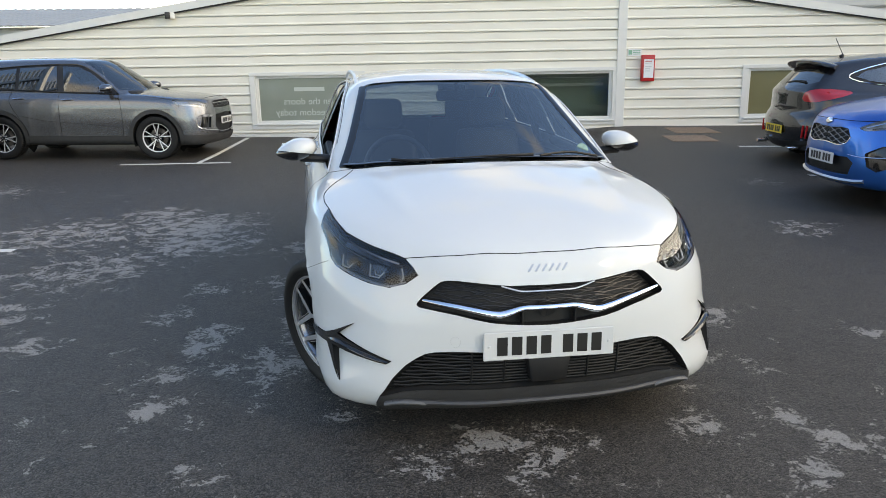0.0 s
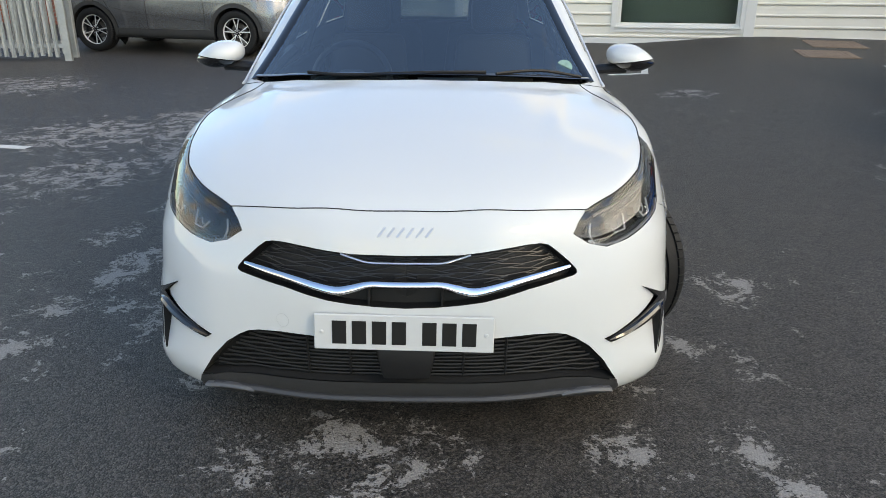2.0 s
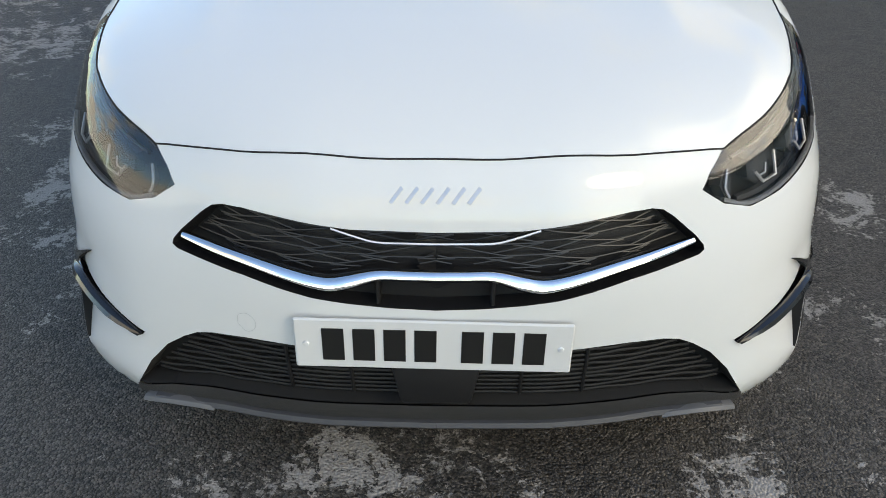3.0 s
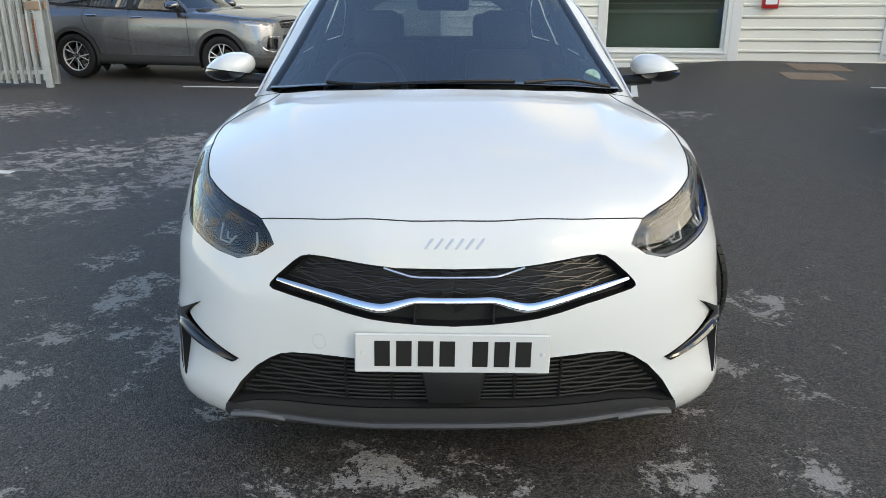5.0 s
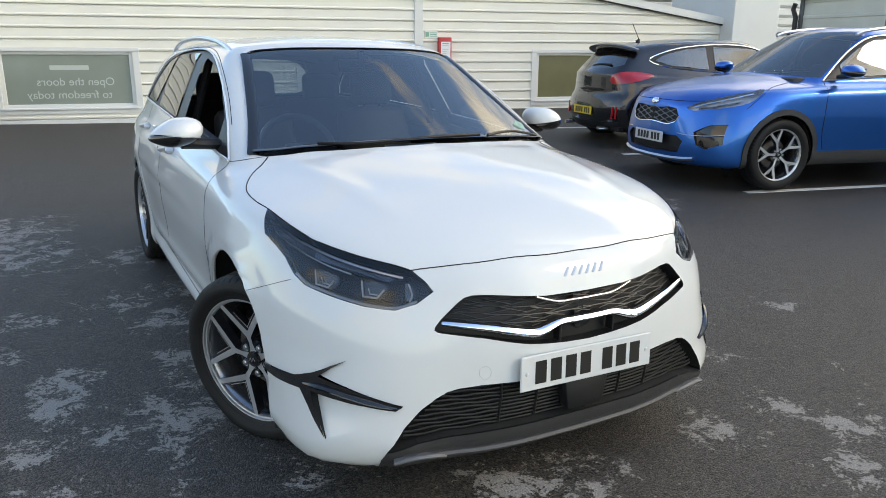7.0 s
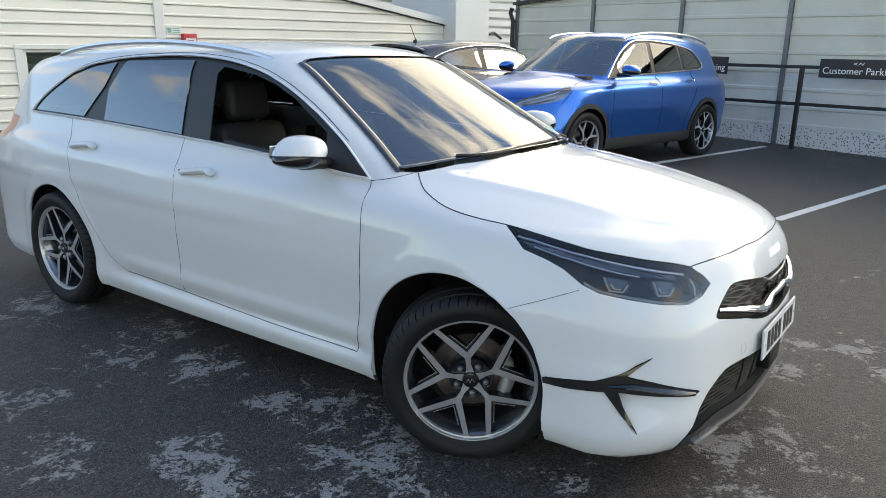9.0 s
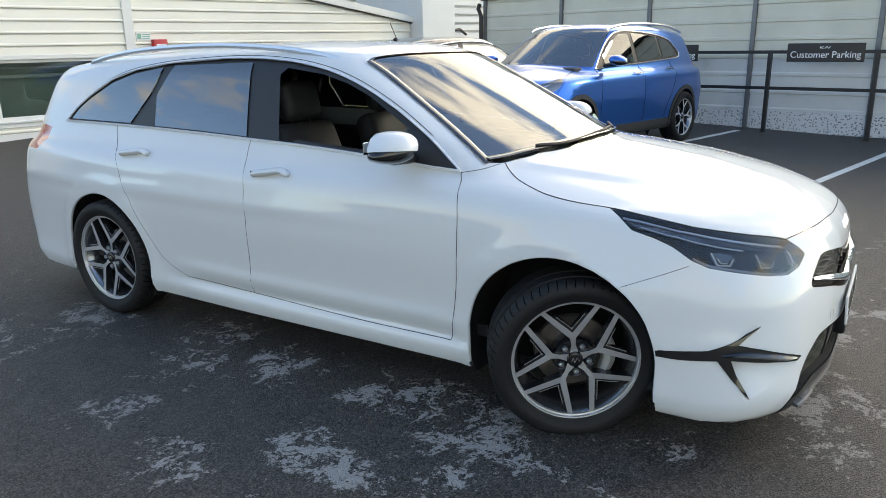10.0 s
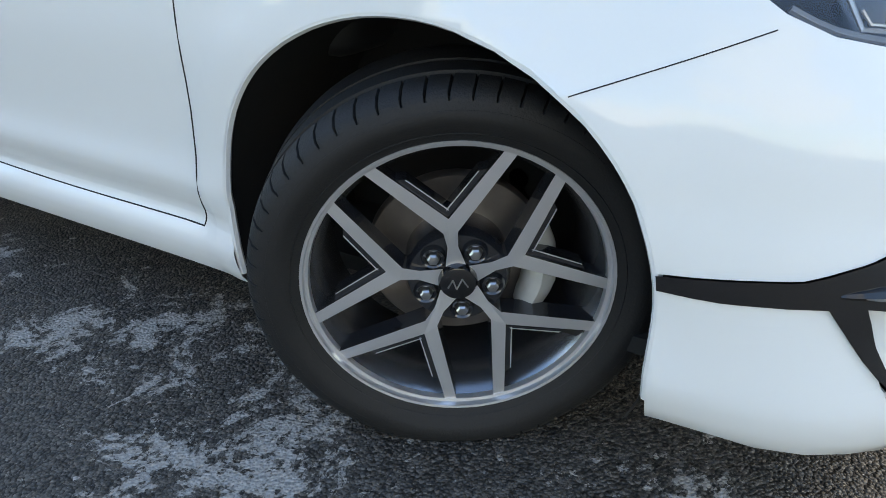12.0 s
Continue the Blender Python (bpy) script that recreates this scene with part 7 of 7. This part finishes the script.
SUV = {
    "hub": 0.35, "arch": 0.375, "clad": 0.065, "front_low": 0.40, "tyre": 0.343, "rim": 0.222, "track": 0.755, "lift": 0.14, "twist": 90, "fork": 12, "joint": 0.3, "spokes": 5, "w_arm": 0.0085, "rim_mat": M_RIMBRIGHT,
    "panes": [([(1.66, 1.05), (2.30, 1.07), (2.34, 1.455), (2.1, 1.445), (1.9, 1.36), (1.66, 1.19)], M_GLASS), ([(2.40, 1.075), (3.05, 1.10), (3.03, 1.43), (2.44, 1.455)], M_PRIV), ([(3.10, 1.11), (3.80, 1.15), (3.74, 1.26), (3.55, 1.37), (3.09, 1.425)], M_PRIV)],
    "dlo": [(1.42, 1.02), (2.36, 1.05), (3.1, 1.085), (3.84, 1.125), (3.80, 1.26), (3.60, 1.395), (3.0, 1.46), (2.36, 1.485), (2.08, 1.472), (1.86, 1.38), (1.6, 1.19)],
    "screen": [(0, 1.545), (-0.45, 1.535), (-0.56, 1.51), (-0.64, 1.3), (-0.73, 1.08), (-0.5, 1.075), (0, 1.085)],
    "rear_screen": [(0, 1.45), (-0.5, 1.43), (-0.58, 1.12), (0, 1.12)],
    "lamp": [(-0.48, 0.86), (-0.6, 0.90), (-0.85, 0.93), (-0.99, 0.945), (-0.95, 0.86), (-0.75, 0.83), (-0.5, 0.80)],
    "lamp_line": [[(-0.9, 0.90), (-0.7, 0.87), (-0.55, 0.85)]],
    "grille": [(0, 0.90), (-0.3, 0.90), (-0.43, 0.875), (-0.41, 0.79), (0, 0.78)], "bars": 3,
    "intake": [(0, 0.70), (-0.4, 0.68), (-0.45, 0.5), (-0.3, 0.36), (0, 0.36)],
    "pod": [(-0.54, 0.64), (-0.72, 0.66), (-0.76, 0.5), (-0.58, 0.48)],
    "chrome": [[(-0.50, 0.67), (-0.64, 0.68), (-0.77, 0.66), (-0.78, 0.5), (-0.62, 0.45), (-0.5, 0.44), (-0.2, 0.40), (0, 0.395)], [(-0.41, 0.86), (-0.2, 0.865), (0, 0.87)]],
    "tail": [(2.28, 0.95), (2.28, 1.06), (2.55, 1.06), (2.55, 0.93)],
    "seams": [[(1.44, 1.02), (1.38, 0.9), (1.36, 0.6), (1.38, 0.38)], [(2.37, 1.05), (2.36, 0.8), (2.37, 0.38)], [(3.14, 1.09), (3.16, 0.95), (3.1, 0.8), (2.95, 0.55), (2.9, 0.38)], [(1.38, 0.5), (1.9, 0.56), (2.6, 0.62), (3.0, 0.7)], [(0.45, 0.8), (0.52, 0.92), (1.0, 0.985)]],
    "bonnet_line": [(-0.6, 0.92), (-0.4, 0.945), (0, 0.955)],
    "handles": [(2.3, 0.935), (3.08, 0.955)], "handle_mat": M_CHROME, "mirror": (0.97, 1.55, 1.12), "plate": (0, -0.016, 0.575, False), "strip": M_BLACKGLOSS}
BLUE = {
    "hub": 0.36, "arch": 0.385, "clad": 0.055, "tyre": 0.352, "rim": 0.248, "track": 0.80, "lift": 0.16, "twist": 75, "fork": 16, "joint": 0.55, "w_arm": 0.011,
    "panes": [([(1.66, 1.10), (2.36, 1.13), (2.38, 1.485), (2.14, 1.47), (1.9, 1.37), (1.66, 1.22)], M_GLASS), ([(2.45, 1.135), (3.1, 1.165), (3.1, 1.455), (2.47, 1.49)], M_PRIV), ([(3.16, 1.17), (3.6, 1.20), (3.52, 1.32), (3.38, 1.40), (3.16, 1.445)], M_PRIV)],
    "dlo": [(1.42, 1.06), (1.66, 1.08), (2.4, 1.11), (3.15, 1.145), (3.68, 1.185), (3.56, 1.345), (3.4, 1.425), (3.0, 1.485), (2.45, 1.515), (2.12, 1.497), (1.88, 1.395), (1.64, 1.235)],
    "screen": [(0, 1.555), (-0.45, 1.545), (-0.56, 1.52), (-0.66, 1.3), (-0.75, 1.09), (-0.5, 1.105), (0, 1.125)],
    "rear_screen": [(0, 1.42), (-0.5, 1.40), (-0.58, 1.14), (0, 1.14)],
    "lamp": [(-0.40, 0.79), (-0.52, 0.845), (-0.75, 0.91), (-0.98, 0.965), (-1.08, 0.985), (-1.04, 0.91), (-0.96, 0.85), (-0.80, 0.81), (-0.62, 0.785), (-0.47, 0.765)],
    "lamp_line": [[(-1.02, 0.965), (-0.85, 0.915), (-0.6, 0.845), (-0.46, 0.80)], [(-0.9, 0.87), (-0.7, 0.825), (-0.52, 0.79)]],
    "grille": [(0, 0.775), (-0.1, 0.77), (-0.25, 0.785), (-0.36, 0.775), (-0.41, 0.70), (-0.37, 0.64), (-0.25, 0.615), (-0.1, 0.625), (0, 0.63)], "bars": 6,
    "intake": [(0, 0.50), (-0.42, 0.51), (-0.5, 0.46), (-0.44, 0.34), (0, 0.33)],
    "pod": [(-0.60, 0.56), (-0.72, 0.64), (-0.82, 0.65), (-0.83, 0.46), (-0.72, 0.40), (-0.64, 0.44)],
    "chrome": [[(-0.83, 0.545), (-0.7, 0.53), (-0.55, 0.525), (-0.42, 0.535)], [(-0.41, 0.70), (-0.37, 0.64), (-0.25, 0.612), (-0.1, 0.622), (0, 0.627)]],
    "skid": [(-0.62, 0.30), (-0.5, 0.285), (-0.25, 0.275), (0, 0.272)],
    "tail": [(2.42, 1.0), (2.42, 1.09), (2.72, 1.09), (2.72, 0.99)],
    "seams": [[(1.44, 1.06), (1.38, 0.92), (1.37, 0.6), (1.42, 0.4)], [(2.41, 1.11), (2.40, 0.8), (2.42, 0.4)], [(3.3, 1.15), (3.3, 1.0), (3.2, 0.8), (3.05, 0.55), (3.0, 0.4)], [(0.5, 0.80), (0.75, 0.97), (1.1, 1.04)]],
    "bonnet_line": [(-0.6, 0.86), (-0.4, 0.85), (0, 0.85)],
    "handles": [(2.32, 0.985), (3.2, 1.01)], "handle_mat": M_CHROME, "mirror": (1.0, 1.58, 1.16), "plate": (0, -0.014, 0.475, False),
    "rails": [(0.58, 1.95, 1.52), (0.585, 2.1, 1.565), (0.59, 2.6, 1.61), (0.58, 3.4, 1.60), (0.56, 3.9, 1.535), (0.55, 4.0, 1.50)]}
HATCH = {
    "hub": 0.33, "arch": 0.355, "tyre": 0.318, "rim": 0.222, "track": 0.77, "lift": 0.0, "twist": 90, "fork": 14, "joint": 0.4,
    "panes": [([(1.6, 0.985), (2.75, 1.01), (2.72, 1.315), (2.1, 1.30), (1.85, 1.22), (1.6, 1.1)], M_GLASS), ([(2.85, 1.02), (3.4, 1.07), (3.62, 1.13), (3.5, 1.2), (3.2, 1.27), (2.84, 1.31)], M_GLASS)],
    "dlo": [(1.35, 0.955), (1.6, 0.965), (2.75, 0.99), (3.45, 1.05), (3.70, 1.13), (3.55, 1.215), (3.2, 1.30), (2.7, 1.345), (2.2, 1.335), (1.85, 1.245), (1.55, 1.10)],
    "screen": [(0, 1.37), (-0.45, 1.36), (-0.54, 1.34), (-0.62, 1.15), (-0.71, 0.965), (-0.5, 0.975), (0, 0.995)],
    "rear_screen": [(0, 1.27), (-0.4, 1.255), (-0.5, 1.22), (-0.56, 1.07), (-0.4, 1.03), (0, 1.02)],
    "lamp": LAMP, "grille": GRILLE, "intake": INTAKE,
    "tail": [(2.62, 0.87), (2.58, 0.945), (2.42, 0.985), (2.2, 0.975), (2.07, 0.935), (2.2, 0.875), (2.42, 0.825), (2.58, 0.825)],
    "rear_low": [(0, 0.30), (-0.5, 0.32), (-0.7, 0.34), (-0.7, 0.1), (0, 0.1)],
    "seams": [[(1.35, 0.955), (1.3, 0.8), (1.32, 0.3)], [(2.78, 0.99), (2.8, 0.7), (2.7, 0.35)]],
    "bonnet_line": [(-0.5, 0.78), (-0.3, 0.79), (0, 0.79)],
    "handles": [(2.65, 0.86)], "mirror": (0.95, 1.5, 1.02), "plate": (0, 4.315, 0.45, True), "strip": M_CHROME}

parked_car("grey_suv", "metallic grey sport utility car with black wheel arches", CAR_SUV, SUV, M_GREY, place(-4.36, 9.89, 90))
blue, blue_tree = parked_car("blue_suv", "bright blue sport utility car parked beside a bay line", CAR_BLUE, BLUE, M_BLUE, place(3.32, 4.97, -90))
dark, dark_tree = parked_car("dark_hatchback", "dark grey hatchback with red tail lights and a roof spoiler", CAR_HATCH, HATCH, M_DARK, place(8.2, 7.62, 90))
# roof spoiler, aerial and reflectors of the hatchback
sp = bmesh.new()
tube(sp, smooth_line([(-0.55, 3.82, 1.248), (-0.48, 3.88, 1.275), (-0.3, 3.92, 1.302), (0, 3.93, 1.312), (0.3, 3.92, 1.302), (0.48, 3.88, 1.275), (0.55, 3.82, 1.248)], 5), 0.13, 10, 0.24)
part("spoiler", sp, M_BLACKGLOSS, dark, "gloss black roof spoiler")
ae = bmesh.new()
tube(ae, [(0, 3.52, 1.375), (0, 3.5, 1.41)], 0.03, 8, taper=[1.3, 0.5])
tube(ae, [(0, 3.5, 1.40), (0, 3.62, 1.62)], 0.005, 6)
part("aerial", ae, M_BLACK, dark, "thin black roof aerial")
for sx in (-1, 1):
    b = bmesh.new()
    for k in range(2):
        tube(b, [(sx * (0.63 + 0.045 * k), 4.21 - 0.03 * k, 0.37), (sx * (0.64 + 0.045 * k), 4.205 - 0.03 * k, 0.53)], 0.014, 6)
    part("reflector", b, M_RED, dark, "red reflector strips")
    b = tube(bmesh.new(), [(sx * 0.5, 4.2, 0.235), (sx * 0.5, 4.33, 0.235)], 0.04, 14, 0.6)
    part("exhaust", b, M_CHROME, dark, "oval exhaust tip")
wp = tube(bmesh.new(), [(0.05, 4.16, 1.05), (-0.15, 4.14, 1.075), (-0.38, 4.12, 1.07)], 0.014, 6)
part("rear_wiper", wp, M_BLACK, dark)
ae = bmesh.new()
tube(ae, [(0, 3.75, 1.55), (0, 3.74, 1.58)], 0.025, 8)
tube(ae, [(0, 3.74, 1.58), (0, 3.9, 1.80)], 0.005, 6)
part("aerial", ae, M_BLACK, [o for o in bpy.data.objects if o.name.startswith("grey_suv")][0], "thin black roof aerial")
em = bmesh.new()
bmesh.ops.create_uvsphere(em, u_segments=20, v_segments=10, radius=1)
for v in em.verts:
    v.co = Vector((v.co.x * 0.065, v.co.y * 0.012, v.co.z * 0.033))
q = on_skin(blue_tree, FRONT_VIEW, [(-0.001, 0.83)], 0.004, 0)[0]
em.transform(Matrix.Translation(q) @ Matrix.Rotation(radians(-25), 4, "X"))
part("badge", em, M_CHROME, blue, "plain oval chrome badge")
